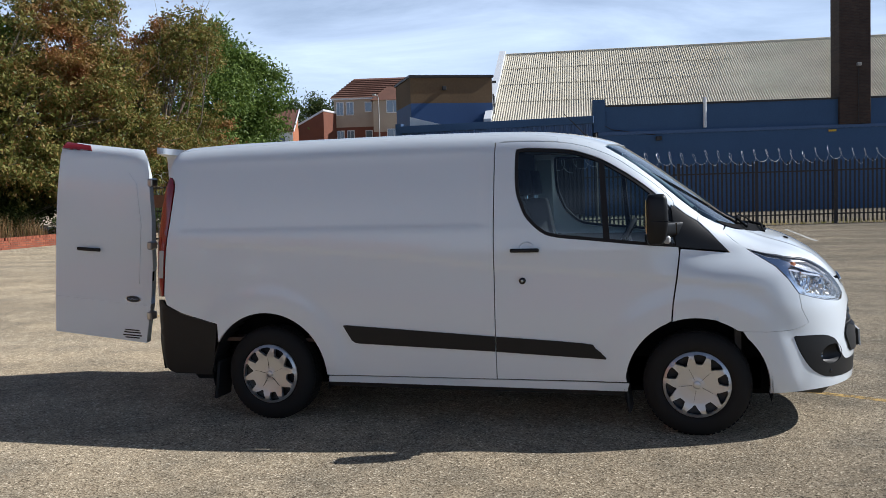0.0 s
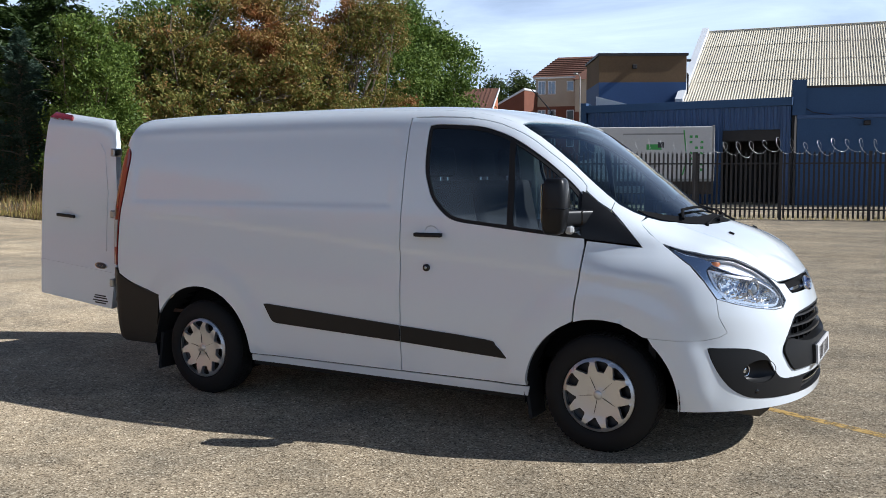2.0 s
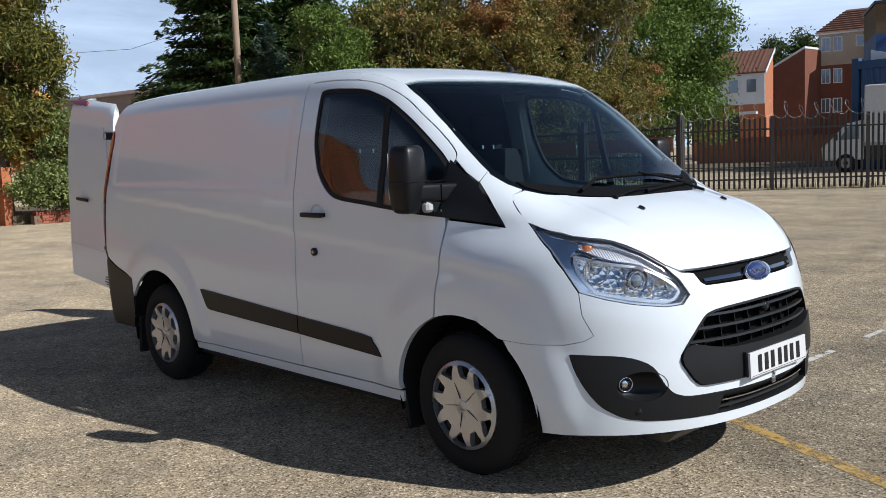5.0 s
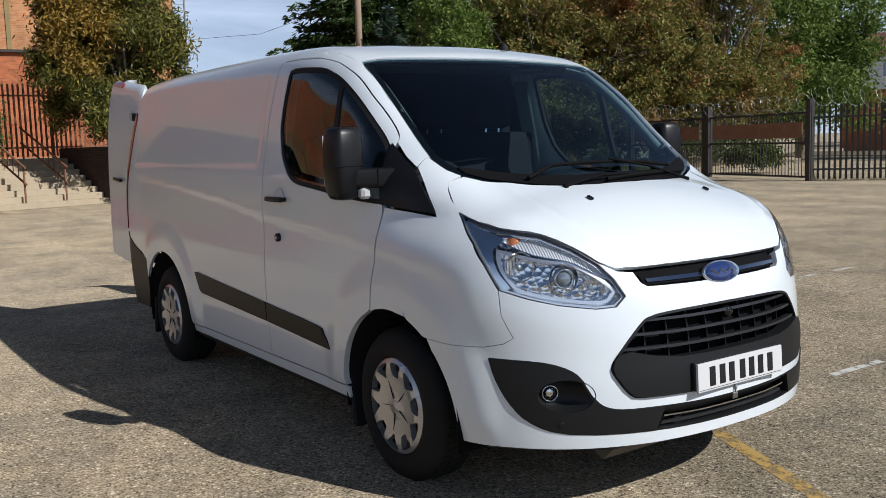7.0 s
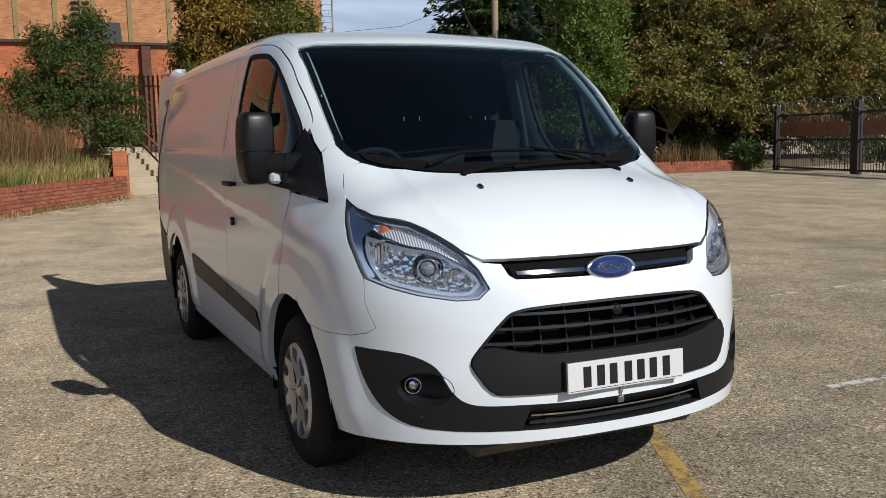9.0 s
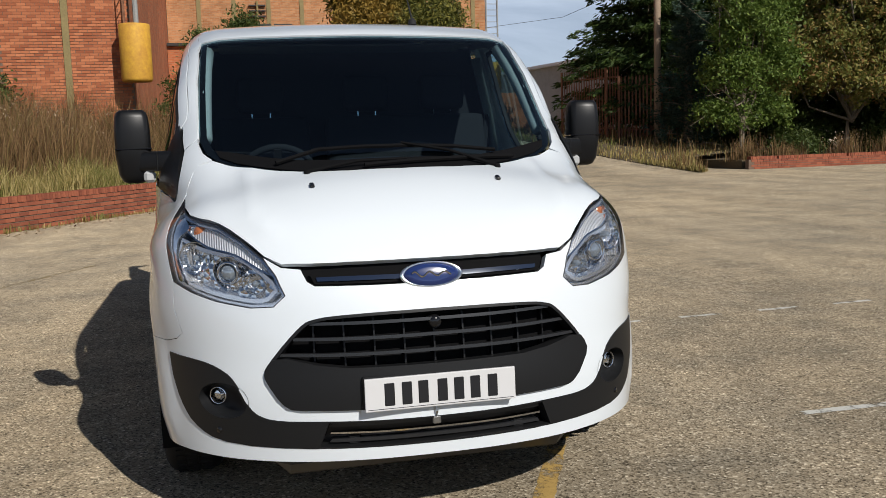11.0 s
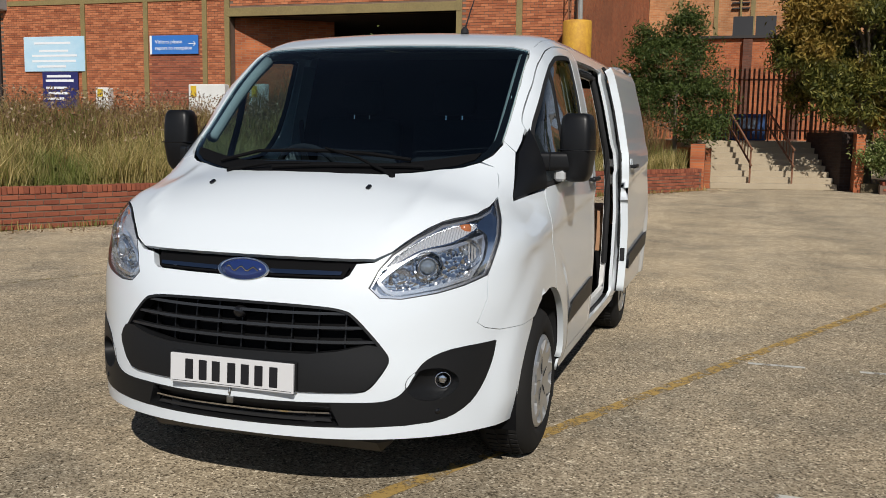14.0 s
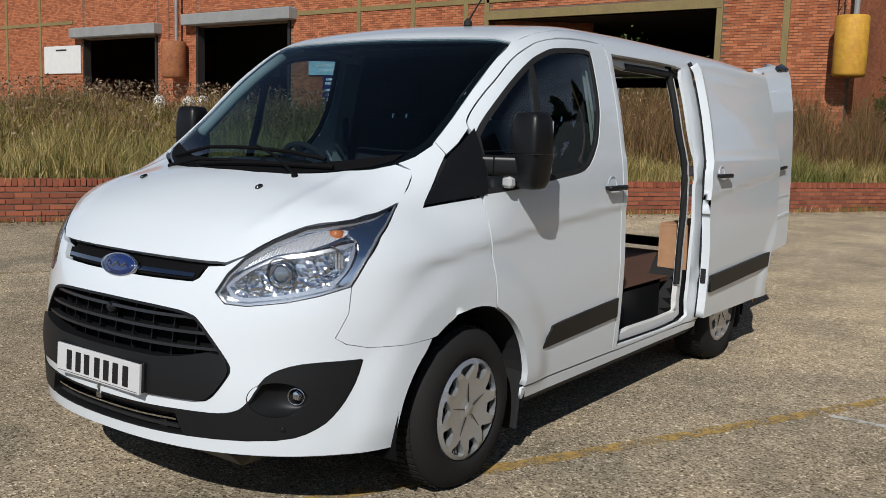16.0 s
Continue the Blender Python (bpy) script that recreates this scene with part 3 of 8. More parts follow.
def van_side(s):
    """One flank: front door, wing, pillar, panel and sill."""
    rear = 0.186 if s < 0 else 0.15
    door = tagged(skin("front_door", WHITE, van, "side", grown(door_outline(rear + GAP, 0.335), -GAP), holes=[grown(window, 0.002)], sign=s, depth=0.03, grid=0.026))
    skin("window_seal", RUBBER, door, "side", grown(window, 0.0), holes=[grown(window, -0.02)], sign=s, off=-0.003, depth=0.02, press=False, grid=0.03)
    pane = skin("window_pane", DOOR_GLASS, door, "side", grown(window, -0.018), sign=s, off=-0.008, depth=0.004, press=False, grid=0.05)
    pane.visible_shadow = False
    skin("window_divider", RUBBER, door, "side", [(0.905, 1.23), (0.945, 1.23), (0.905, 1.775), (0.87, 1.79)], sign=s, off=-0.004, depth=0.02, press=False)
    skin("mirror_base", SATIN, door, "side", grown(tri_black, -0.002), sign=s, off=0.005, depth=0.02, press=False, grid=0.03)
    # wing
    xs, zs = zip(*screen_side[::-1])
    split = (1.487, float(np.interp(1.487, xs, zs)))
    wing = [(1.484, 1.352)] + [(1.547, 1.290), (1.676, 1.152), (1.381, 1.184)] + [(x + 0.004, z) for x, z in door_front[1:-1]]
    wing += [q for q in front_arch[::-1] if 1.318 < q[0] < 1.72 and q[1] > 0.6]
    wing += flat("side", SEAM[::-1] + [HL_LOW[-1]] + HL_REAR + [HL_TOP[0]])
    wing += [(1.765, 1.182), (1.70, 1.225), (1.66, 1.262), (1.640, 1.292)] + [q for q in screen_side if 1.492 < q[0] < 1.66] + [split]
    skin("front_wing", WHITE, van, "side", grown(wing, -GAP * 0.8), sign=s, grid=0.03)
    # windscreen pillar
    rx, rz = zip(*roof_line)
    roof_split, door_split = (0.60, float(np.interp(0.60, rx, rz))), (0.60, 1.893)
    pillar = [roof_split, door_split] + [(x, z + 0.001) for x, z in door_top if x > 0.60] + [(1.342, 1.457), (1.41, 1.399), (1.482, 1.353)]
    pillar += [split] + [q for q in screen_side if q[0] < 1.48]
    pillar += [q for q in roof_line if 0.60 < q[0] < 0.92][::-1]
    skin("windscreen_pillar", WHITE, van, "side", grown(pillar, -0.0005), sign=s, grid=0.03)
    # rear panel
    bump_line = rounded([(-1.85, 0.69), (-2.0, 0.725), (-2.15, 0.77), (-2.26, 0.825)], False, 3)
    light_edge = rounded([(-2.275, 0.90), (-2.262, 1.05), (-2.245, 1.25), (-2.215, 1.5), (-2.20, 1.68), (-2.225, 1.745), (-2.27, 1.77)], False, 4)
    top = [q for q in roof_line if q[0] < 0.60] + [roof_split]
    panel = [(rear, 0.335), (rear, 1.90)] + [(x, z + 0.004) for x, z in door_top if x < 0.6][1:] + [door_split] + top[::-1] + light_edge[::-1] + bump_line[::-1]
    arch = [q for q in rear_arch[::-1] if q[1] > 0.335]
    panel += [q for q in arch if q[1] > 0.335 and (q[0] > -1.85 or q[1] > 0.69)] + [(-1.0, 0.335)]
    holes = [] if s < 0 else [SIDE_OPENING]
    skin("side_panel", WHITE, van, "side", grown(panel, -GAP * 0.5), holes=holes, sign=s, depth=0.02, grid=0.028)
    # sill
    skin("sill", WHITE, van, "side", [(-1.02, 0.285), (1.036, 0.272), (1.05, 0.328), (-1.01, 0.328)], sign=s, depth=0.012, off=-0.004)
    skin("sill_edge", PLASTIC, van, "side", [(-1.02, 0.25), (1.03, 0.24), (1.036, 0.270), (-1.02, 0.283)], sign=s, depth=0.05, off=-0.02)
    # rubbing strips
    strips = [("side_strip", [(-0.885, 0.686), (-0.86, 0.688), (rear - 0.002, 0.622), (rear - 0.002, 0.522), (-0.77, 0.562), (-0.80, 0.567), (-0.825, 0.585)]),
              ("door_strip", rounded([(rear + 0.008, 0.621), (rear + 0.008, 0.621), (0.765, 0.585), (0.84, 0.555), (0.92, 0.482), (0.92, 0.482), (rear + 0.008, 0.521), (rear + 0.008, 0.521)], True, 3))]
    for name, line in strips:
        if s < 0 or name == "door_strip":
            skin(name, PLASTIC, van, "side", line, sign=s, off=0.010, depth=0.014, press=False)
    # arch liners
    for cx, cz in ARCHES:
        bm = bmesh.new()
        rings = []
        for a in np.linspace(0, math.pi, 25):
            rings.append([bm.verts.new((cx + r * math.cos(a), s * y, cz - 0.01 + r * math.sin(a))) for r, y in ((0.448, 0.955), (0.455, 0.60), (0.0, 0.60))])
        for q, w in zip(rings, rings[1:]):
            bm.faces.new((q[0], q[1], w[1], w[0]))
            bm.faces.new((q[1], q[2], w[2], w[1]))
        part("wheel_arch_liner", bm, RUBBER, van)


for s in (-1, 1):
    van_side(s)

# roof, bonnet, windscreen: outlines as (x, y), one half mirrored
def both(half):
    """Half an outline (first and last point on the middle line) and its mirror image."""
    return list(half) + [(x, -y) for x, y in half[::-1] if abs(y) > 1e-6]


roof_half = [(-2.24, 0.0), (-2.24, 0.5), (-2.23, ROOF_Y)] + [(x, ROOF_Y + 0.002) for x in np.linspace(-2.15, 0.87, 20)] + [(0.90, 0.746)] + screen_edge[14:]
skin("roof", WHITE, van, "top", grown(both(roof_half), -0.001), grid=0.05, depth=0.02)
bonnet_half = [(x, y) for x, y, z in LIP] + [(x, y) for x, y, z in HL_TOP[6::-1]] + [(1.765, 0.828), (1.69, 0.803), (1.655, 0.790), (1.634, 0.772), (1.645, 0.748)] + [(x + 0.006, y) for x, y in screen_edge[6::-1]]
skin("bonnet", WHITE, van, "top", grown(both(bonnet_half), -GAP * 1.3), grid=0.04, depth=0.025)
screen = skin("windscreen", SCREEN_GLASS, van, "top", grown(both(screen_edge), -0.004), grid=0.05, off=-0.006, depth=0.004, press=False)
screen.visible_shadow = False

# ---- nose: bumper, grille, lamps ----
def nose_line(pts):
    return flat("nose", pts)


def mirrored(half):
    """Half an outline of (angle, z), from the middle line to the middle line, and its mirror image."""
    return list(half) + [(-a, z) for a, z in half[::-1] if abs(a) > 1e-6]


def at_y(pts):
    """(y, z) points to (angle, z) on the nose."""
    y, z = np.array(pts, float).T
    lo, hi = np.zeros(len(y)), np.full(len(y), 1.25)
    for _ in range(30):
        m = (lo + hi) / 2
        low = onto_nose(m, z)[:, 1] < abs(y)
        lo, hi = np.where(low, m, lo), np.where(low, hi, m)
    return [(math.copysign(a, q), h) for a, q, h in zip(lo, y, z)]


arch_low = [(x, z) for x, z in front_arch[::-1] if x > 1.745]
arch_low = [(math.atan2(float(onto("y", x, z)[1]), x - NOSE_AT), z) for x, z in arch_low]
slot_half = at_y([(0.0, 0.985), (0.2, 0.985), (0.436, 0.980), (0.425, 0.92), (0.40, 0.893), (0.2, 0.888), (0.0, 0.886)])
grille_half = at_y(rounded([(0.0, 0.800), (0.2, 0.798), (0.345, 0.792), (0.41, 0.782), (0.448, 0.764), (0.51, 0.70), (0.565, 0.630), (0.577, 0.602), (0.572, 0.575), (0.535, 0.515), (0.505, 0.487), (0.46, 0.479), (0.2, 0.475), (0.0, 0.474)], False, 3))
lower_half = at_y(rounded([(0.0, 0.436), (0.2, 0.437), (0.40, 0.441), (0.54, 0.443), (0.60, 0.458), (0.635, 0.488), (0.665, 0.545), (0.70, 0.592), (0.775, 0.624), (0.898, 0.632), (0.898, 0.632), (0.888, 0.55), (0.860, 0.460), (0.812, 0.392), (0.712, 0.353), (0.43, 0.345), (0.2, 0.343), (0.0, 0.342)], False, 3))
slot_low = at_y([(0.0, 0.884), (0.2, 0.886), (0.395, 0.890), (0.420, 0.905), (0.438, 0.945)])
bumper_half = slot_low + nose_line([(x, y, z - 0.005) for x, y, z in LIP[-1:]] + HL_TOP[6:] + HL_LOW + SEAM) + arch_low + nose_line([(1.905, 0.935, 0.283), (2.117, 0.867, 0.292), (2.344, 0.62, 0.297), (2.45, 0.3, 0.300), (2.475, 0, 0.301)])
holes = [mirrored(h) for h in (grille_half, lower_half)]
bumper = skin("front_bumper", WHITE, van, "nose", mirrored(bumper_half), holes=holes, grid=0.03, depth=0.03)

# upper slot with two bright bars and the oval badge
slot = skin("upper_grille_slot", LINER, bumper, "nose", grown(mirrored(slot_half), 0.01), grid=0.04, off=-0.035, depth=0.01, press=False)
for s in (-1, 1):
    bar = [(s * a, z) for a, z in at_y([(0.10, 0.919), (0.30, 0.921), (0.390, 0.920), (0.386, 0.907), (0.30, 0.906), (0.10, 0.904)])]
    skin("bright_bar", BAR_CHROME, slot, "nose", bar, grid=0.02, off=-0.006, depth=0.02, press=False)
    bar = [(s * a, z) for a, z in at_y([(0.10, 0.940), (0.30, 0.941), (0.412, 0.938), (0.396, 0.900), (0.30, 0.898), (0.10, 0.896)])]
    skin("slot_bar", LINER, slot, "nose", bar, grid=0.02, off=-0.012, depth=0.02, press=False)


def oval(cx, cy, cz, a, b, thick, tilt=0.0, rim=CHROME, face=BLUE_OVAL, parent=None, turn=0.0):
    """A badge: bright rim and a plain coloured oval face."""
    m = pose(cx, cy, cz, 0, 0, turn) @ pose(0, 0, 0, 0, tilt, 0)
    ring = lathe([(0.0, -thick), (1.0, -thick), (1.0, 0), (0.95, thick * 0.4), (0.88, 0), (0.0, 0)], 40, "x")
    bmesh.ops.scale(ring, vec=(1, a, b), verts=ring.verts)
    ob = part("badge", ring, rim, parent, "oval blue badge with bright rim", True, m)
    disc = lathe([(0.0, thick * 0.45), (0.5, thick * 0.4), (0.86, thick * 0.1), (0.86, -thick * 0.5)], 40, "x")
    bmesh.ops.scale(disc, vec=(1, a, b), verts=disc.verts)
    part("badge_face", disc, face, ob, "", True)
    wave = [(thick * 0.50, (-0.62 + 1.24 * k / 30) * a, 0.22 * b * math.sin(0.4 + 5.2 * math.pi * k / 30) * (1 - 0.4 * k / 30)) for k in range(31)]
    mark = tube(wave, 0.045 * b + 0.0012, 5)
    part("badge_mark", mark, CHROME, ob)
    return ob


oval(float(onto("x", 0.0, 0.915)[0]) + 0.008, 0, 0.911, 0.110, 0.045, 0.012, -20, parent=bumper)

# main grille: sunk back, slats, uprights, smooth band
skin("grille_back", LINER, bumper, "nose", grown(mirrored(grille_half), 0.030), grid=0.05, off=-0.07, depth=0.01, press=False)
band = at_y([(0.0, 0.618), (0.30, 0.620), (0.40, 0.632), (0.50, 0.655), (0.545, 0.650), (0.562, 0.628), (0.572, 0.602), (0.567, 0.577), (0.531, 0.519), (0.501, 0.491), (0.458, 0.483), (0.2, 0.479), (0.0, 0.478)])
skin("grille_band", PLASTIC, bumper, "nose", mirrored(band), grid=0.03, off=0.012, depth=0.06, press=False)


def half_width(z):
    return float(np.interp(z, [0.60, 0.63, 0.70, 0.764, 0.782, 0.80], [0.57, 0.56, 0.505, 0.44, 0.40, 0.33]))


for z in (0.664, 0.717, 0.768):
    w = half_width(z) - 0.006
    line = at_y([(0.0, z + 0.004), (w * 0.5, z + 0.004), (w - 0.004, z + 0.005), (w, z - 0.005), (w * 0.5, z - 0.007), (0.0, z - 0.007)])
    skin("grille_slat", SLAT, bumper, "nose", mirrored(line), grid=0.04, off=-0.007, depth=0.03, press=False)
for y in (-0.42, -0.315, -0.21, -0.105, 0.0, 0.105, 0.21, 0.315, 0.42):
    line = [q for q in at_y([(y - 0.003, 0.62), (y + 0.003, 0.62), (y + 0.003, 0.79), (y - 0.003, 0.79)])]
    skin("grille_upright", SATIN, bumper, "nose", line, grid=0.06, off=-0.045, depth=0.02, press=False)
skin("grille_rim", PLASTIC, bumper, "nose", mirrored(grille_half), holes=[grown(mirrored(grille_half), -0.010)], grid=0.05, off=0.001, depth=0.05, press=False)
part("grille_sensor", lathe([(0, 0.02), (0.018, 0.02), (0.024, 0.008), (0.024, -0.03)], 20, "x"), GLOSS, bumper, "", True, pose(2.440, 0, 0.752))

# lower intake
skin("lower_intake_back", INK, bumper, "nose", grown(mirrored(lower_half), 0.030), grid=0.05, off=-0.06, depth=0.01, press=False)
skin("intake_rim", PLASTIC, bumper, "nose", mirrored(lower_half), holes=[grown(mirrored(lower_half), -0.006)], grid=0.05, off=0.001, depth=0.065, press=False)
for z in (0.365, 0.420):
    line = at_y([(0.0, z + 0.006), (0.37, z + 0.006), (0.38, z - 0.006), (0.0, z - 0.006)])
    skin("intake_slat", SLAT, bumper, "nose", mirrored(line), grid=0.05, off=-0.02, depth=0.025, press=False)
line = at_y([(0.0, 0.397), (0.20, 0.397), (0.372, 0.400), (0.374, 0.394), (0.2, 0.391), (0.0, 0.391)])
skin("intake_bright_strip", CHROME, bumper, "nose", mirrored(line), grid=0.04, off=-0.008, depth=0.02, press=False)
for y in (-0.29, 0.29):
    part("tow_cover", box(-0.01, 0.02, -0.022, 0.022, -0.018, 0.018, 0.006), PLASTIC, bumper, "", False, pose(2.425, y, 0.366))

# dark bumper corners with fog lamps
for s in (-1, 1):
    corner = at_y(rounded([(0.375, 0.4385), (0.375, 0.4385), (0.54, 0.4405), (0.597, 0.456), (0.632, 0.487), (0.662, 0.546), (0.698, 0.594), (0.774, 0.627), (0.895, 0.635), (0.895, 0.635), (0.885, 0.55), (0.857, 0.460), (0.810, 0.395), (0.711, 0.3565), (0.44, 0.348), (0.41, 0.348), (0.41, 0.348)], True, 3))
    round_off = np.linspace(0, math.tau, 36, endpoint=False)
    bowl = [(0.716 + 0.080 * math.cos(a), 0.500 + 0.062 * math.sin(a)) for a in round_off]
    line, eye = [(s * a, z) for a, z in corner], [(s * a, z) for a, z in at_y(bowl)]
    trim = skin("fog_lamp_surround", PLASTIC, bumper, "nose", line, holes=[eye], grid=0.03, off=0.004, depth=0.05, press=False)
    spot = onto_nose(at_y([(0.757, 0.500)])[0][0], 0.500)
    face = normal(spot[None])[0]
    turn = math.degrees(math.atan2(s * face[1] * 0.55, face[0]))
    m = pose(spot[0], s * spot[1], spot[2], 0, 0, turn)
    # recess that deepens towards the lamp at its outer end
    cup = bmesh.new()
    rings = []
    for k in range(7):
        f = k / 6
        ring = []
        for (u, z), a in zip(grown(eye, 0.004), round_off):
            p = onto_nose(u, z)
            p = p + normal(p[None])[0] * 0.002
            q = m @ Vector((-0.050, s * 0.031 * math.cos(a), 0.031 * math.sin(a)))
            q = np.array(p) * (1 - f) + np.array(q) * f
            q[0] -= 0.022 * math.sin(math.pi * f)
            ring.append(cup.verts.new(q))
        rings.append(ring)
    for q, w in zip(rings, rings[1:]):
        for k in range(36):
            cup.faces.new((q[k], q[(k + 1) % 36], w[(k + 1) % 36], w[k]))
    bmesh.ops.recalc_face_normals(cup, faces=cup.faces)
    part("fog_lamp_bowl", cup, PLASTIC, trim, "", True)
    part("fog_lamp", lathe([(0.0, -0.046), (0.012, -0.048), (0.024, -0.056), (0.029, -0.070), (0.0, -0.075)], 28, "x"), FACETS, trim, "round clear fog lamp", True, m)
    part("fog_lamp_glass", lathe([(0.0, -0.034), (0.018, -0.038), (0.030, -0.048)], 28, "x"), LAMP_GLASS, trim, "", True, m).visible_shadow = False
    part("fog_lamp_reflector", lathe([(0.028, -0.046), (0.030, -0.042), (0.033, -0.050)], 24, "x"), LAMP_SMOKE, trim, "", True, m)
    p = onto_nose(at_y([(0.735, 0.395)])[0][0], 0.395)
    part("parking_sensor", lathe([(0, 0.006), (0.010, 0.005), (0.012, 0), (0.012, -0.02)], 16, "x"), GLOSS, trim, "", True, pose(p[0] + 0.003, s * p[1], p[2], 0, 0, s * 45))

# show plate with seven plain dark bars in place of letters
PLATE_X = 2.512
plate = part("number_plate", prism([(-0.26, -0.0555), (0.26, -0.0555), (0.26, 0.0555), (-0.26, 0.0555)], -0.006, 0.006, "yz", 0.003), PLATE_WHITE, bumper, "white show plate with seven dark letter bars", False, pose(PLATE_X, 0, 0.532, 0, -3, 0))
for y in (-0.177, -0.118, -0.062, 0.004, 0.061, 0.118, 0.179):
    part("letter_bar", box(0.005, 0.0075, y - 0.017, y + 0.017, -0.039, 0.037, 0.002), INK, plate)
part("plate_border", prism([(-0.252, -0.049), (0.252, -0.049), (0.252, -0.0475), (-0.252, -0.0475)], 0.005, 0.0072, "yz"), INK, plate)
part("plate_holder", box(-0.03, -0.006, -0.265, 0.265, -0.05, 0.06, 0.004), PLASTIC, plate)
tow = bmesh.new()
tube([(0, 0, 0.02), (0.005, 0, 0.0), (0.0, 0, -0.03)], 0.006, 8, tow)
box(-0.006, 0.006, -0.014, 0.014, -0.045, -0.02, 0.003, tow)
part("towing_eye", tow, STEEL, bumper, "", False, pose(2.497, -0.015, 0.455))


def headlamp(s):
    line = nose_line(HL_TOP + HL_LOW + HL_REAR)
    line = [(s * a, z) for a, z in line]
    shell = skin("headlamp", LAMP_SILVER, van, "nose", grown(line, -0.001), grid=0.03, off=-0.070, depth=0.02, press=False, label="large swept-back clear headlamp")
    cover = skin("lamp_cover", LAMP_GLASS, shell, "nose", grown(line, -0.003), grid=0.025, off=0.001, depth=0.004, press=False)
    cover.visible_shadow = False
    skin("lamp_rim", INK, shell, "nose", line, holes=[grown(line, -0.0035)], grid=0.03, off=-0.0005, depth=0.012, press=False)
    skin("lamp_wall", LAMP_SILVER, shell, "nose", grown(line, -0.0035), holes=[grown(line, -0.011)], grid=0.03, off=-0.012, depth=0.055, press=False)

    def area(pts, n=3):
        return [(s * a, z) for a, z in rounded(nose_line(pts), True, n)]

    # main chamber: corners at the outer top and the nose, straight silver lower edge
    bowl = area([(2.04, 0.845, 1.043), (2.04, 0.845, 1.043), (2.15, 0.768, 1.010), (2.24, 0.665, 0.990), (2.30, 0.60, 0.955), (2.347, 0.536, 0.895), (2.347, 0.540, 0.875), (2.335, 0.58, 0.848), (2.26, 0.705, 0.862), (2.148, 0.814, 0.892), (2.135, 0.825, 0.900), (2.08, 0.850, 0.965)])
    skin("reflector_surround", FACETS, shell, "nose", bowl, grid=0.03, off=-0.052, depth=0.02, press=False)
    skin("silver_trim", LAMP_SILVER, shell, "nose", grown(bowl, 0.010), holes=[grown(bowl, -0.003)], grid=0.03, off=-0.020, depth=0.034, press=False)
    # mirror-bright wedge behind it and the ribbed indicator chamber above
    wing = area([(1.82, 0.834, 1.150), (1.93, 0.815, 1.122), (2.03, 0.80, 1.085), (2.022, 0.852, 1.045), (2.062, 0.862, 0.965), (2.115, 0.846, 0.905), (2.075, 0.862, 0.905), (2.015, 0.876, 0.98), (1.94, 0.866, 1.062)])
    skin("smoked_wing", LAMP_SMOKE, shell, "nose", wing, grid=0.03, off=-0.014, depth=0.02, press=False)
    ind = area([(2.02, 0.812, 1.085), (2.07, 0.770, 1.094), (2.13, 0.700, 1.078), (2.21, 0.628, 1.035), (2.275, 0.565, 0.982), (2.315, 0.53, 0.935), (2.295, 0.588, 0.962), (2.235, 0.655, 1.003), (2.15, 0.752, 1.028)])
    skin("indicator_chamber", RIBBED, shell, "nose", ind, grid=0.03, off=-0.030, depth=0.02, press=False)
    skin("chamber_line", CHROME, shell, "nose", grown(ind, 0.004), holes=[grown(ind, -0.001)], grid=0.03, off=-0.016, depth=0.014, press=False)
    for name, (y, z), r, mat in (("main_beam", (0.800, 0.975), 0.056, LAMP_SMOKE), ("dip_beam", (0.685, 0.933), 0.056, CHROME), ("side_reflector", (0.605, 0.895), 0.036, FACETS)):
        p = onto_nose(at_y([(y, z)])[0][0], z)
        m = pose(p[0], s * p[1], p[2], 0, 0, s * 24)
        cup = part(name, lathe([(r * 1.05, -0.028), (r, -0.03), (r * 0.9, -0.05), (r * 0.6, -0.075), (0.0, -0.085)], 24, "x"), mat, shell, "", False, m)
        if name == "dip_beam":
            part("projector_ring", lathe([(0.040, -0.04), (0.040, -0.018), (0.034, -0.014), (0.031, -0.02)], 28, "x"), CHROME, cup, "", True)
            part("projector_lens", lathe([(0.0, -0.008), (0.012, -0.010), (0.022, -0.016), (0.031, -0.030)], 28, "x"), LENS, cup, "", True)
        else:
            part("bulb", lathe([(0.0, -0.03), (0.010, -0.034), (0.012, -0.05), (0.012, -0.08)], 12, "x"), LENS, cup, "", True)
            fin = bmesh.new()
            for k in range(7):
                a = -0.9 + k * 0.3
                box(-0.062, -0.058, r * 0.85 * math.sin(a) - 0.004, r * 0.85 * math.sin(a) + 0.004, -r * 0.7 * math.cos(a), r * 0.7 * math.cos(a), 0, fin)
            part("reflector_insert", fin, LAMP_SILVER, cup)
    p = onto_nose(at_y([(0.785, 1.066)])[0][0], 1.066)
    part("indicator_bulb", lathe([(0.0, 0.0), (0.021, -0.004), (0.029, -0.02), (0.029, -0.03)], 16, "x"), AMBER, shell, "amber indicator bulb", True, pose(p[0] - 0.03, s * (p[1] - 0.012), p[2] - 0.005, 0, 0, s * 35))


for s in (-1, 1):
    headlamp(s)

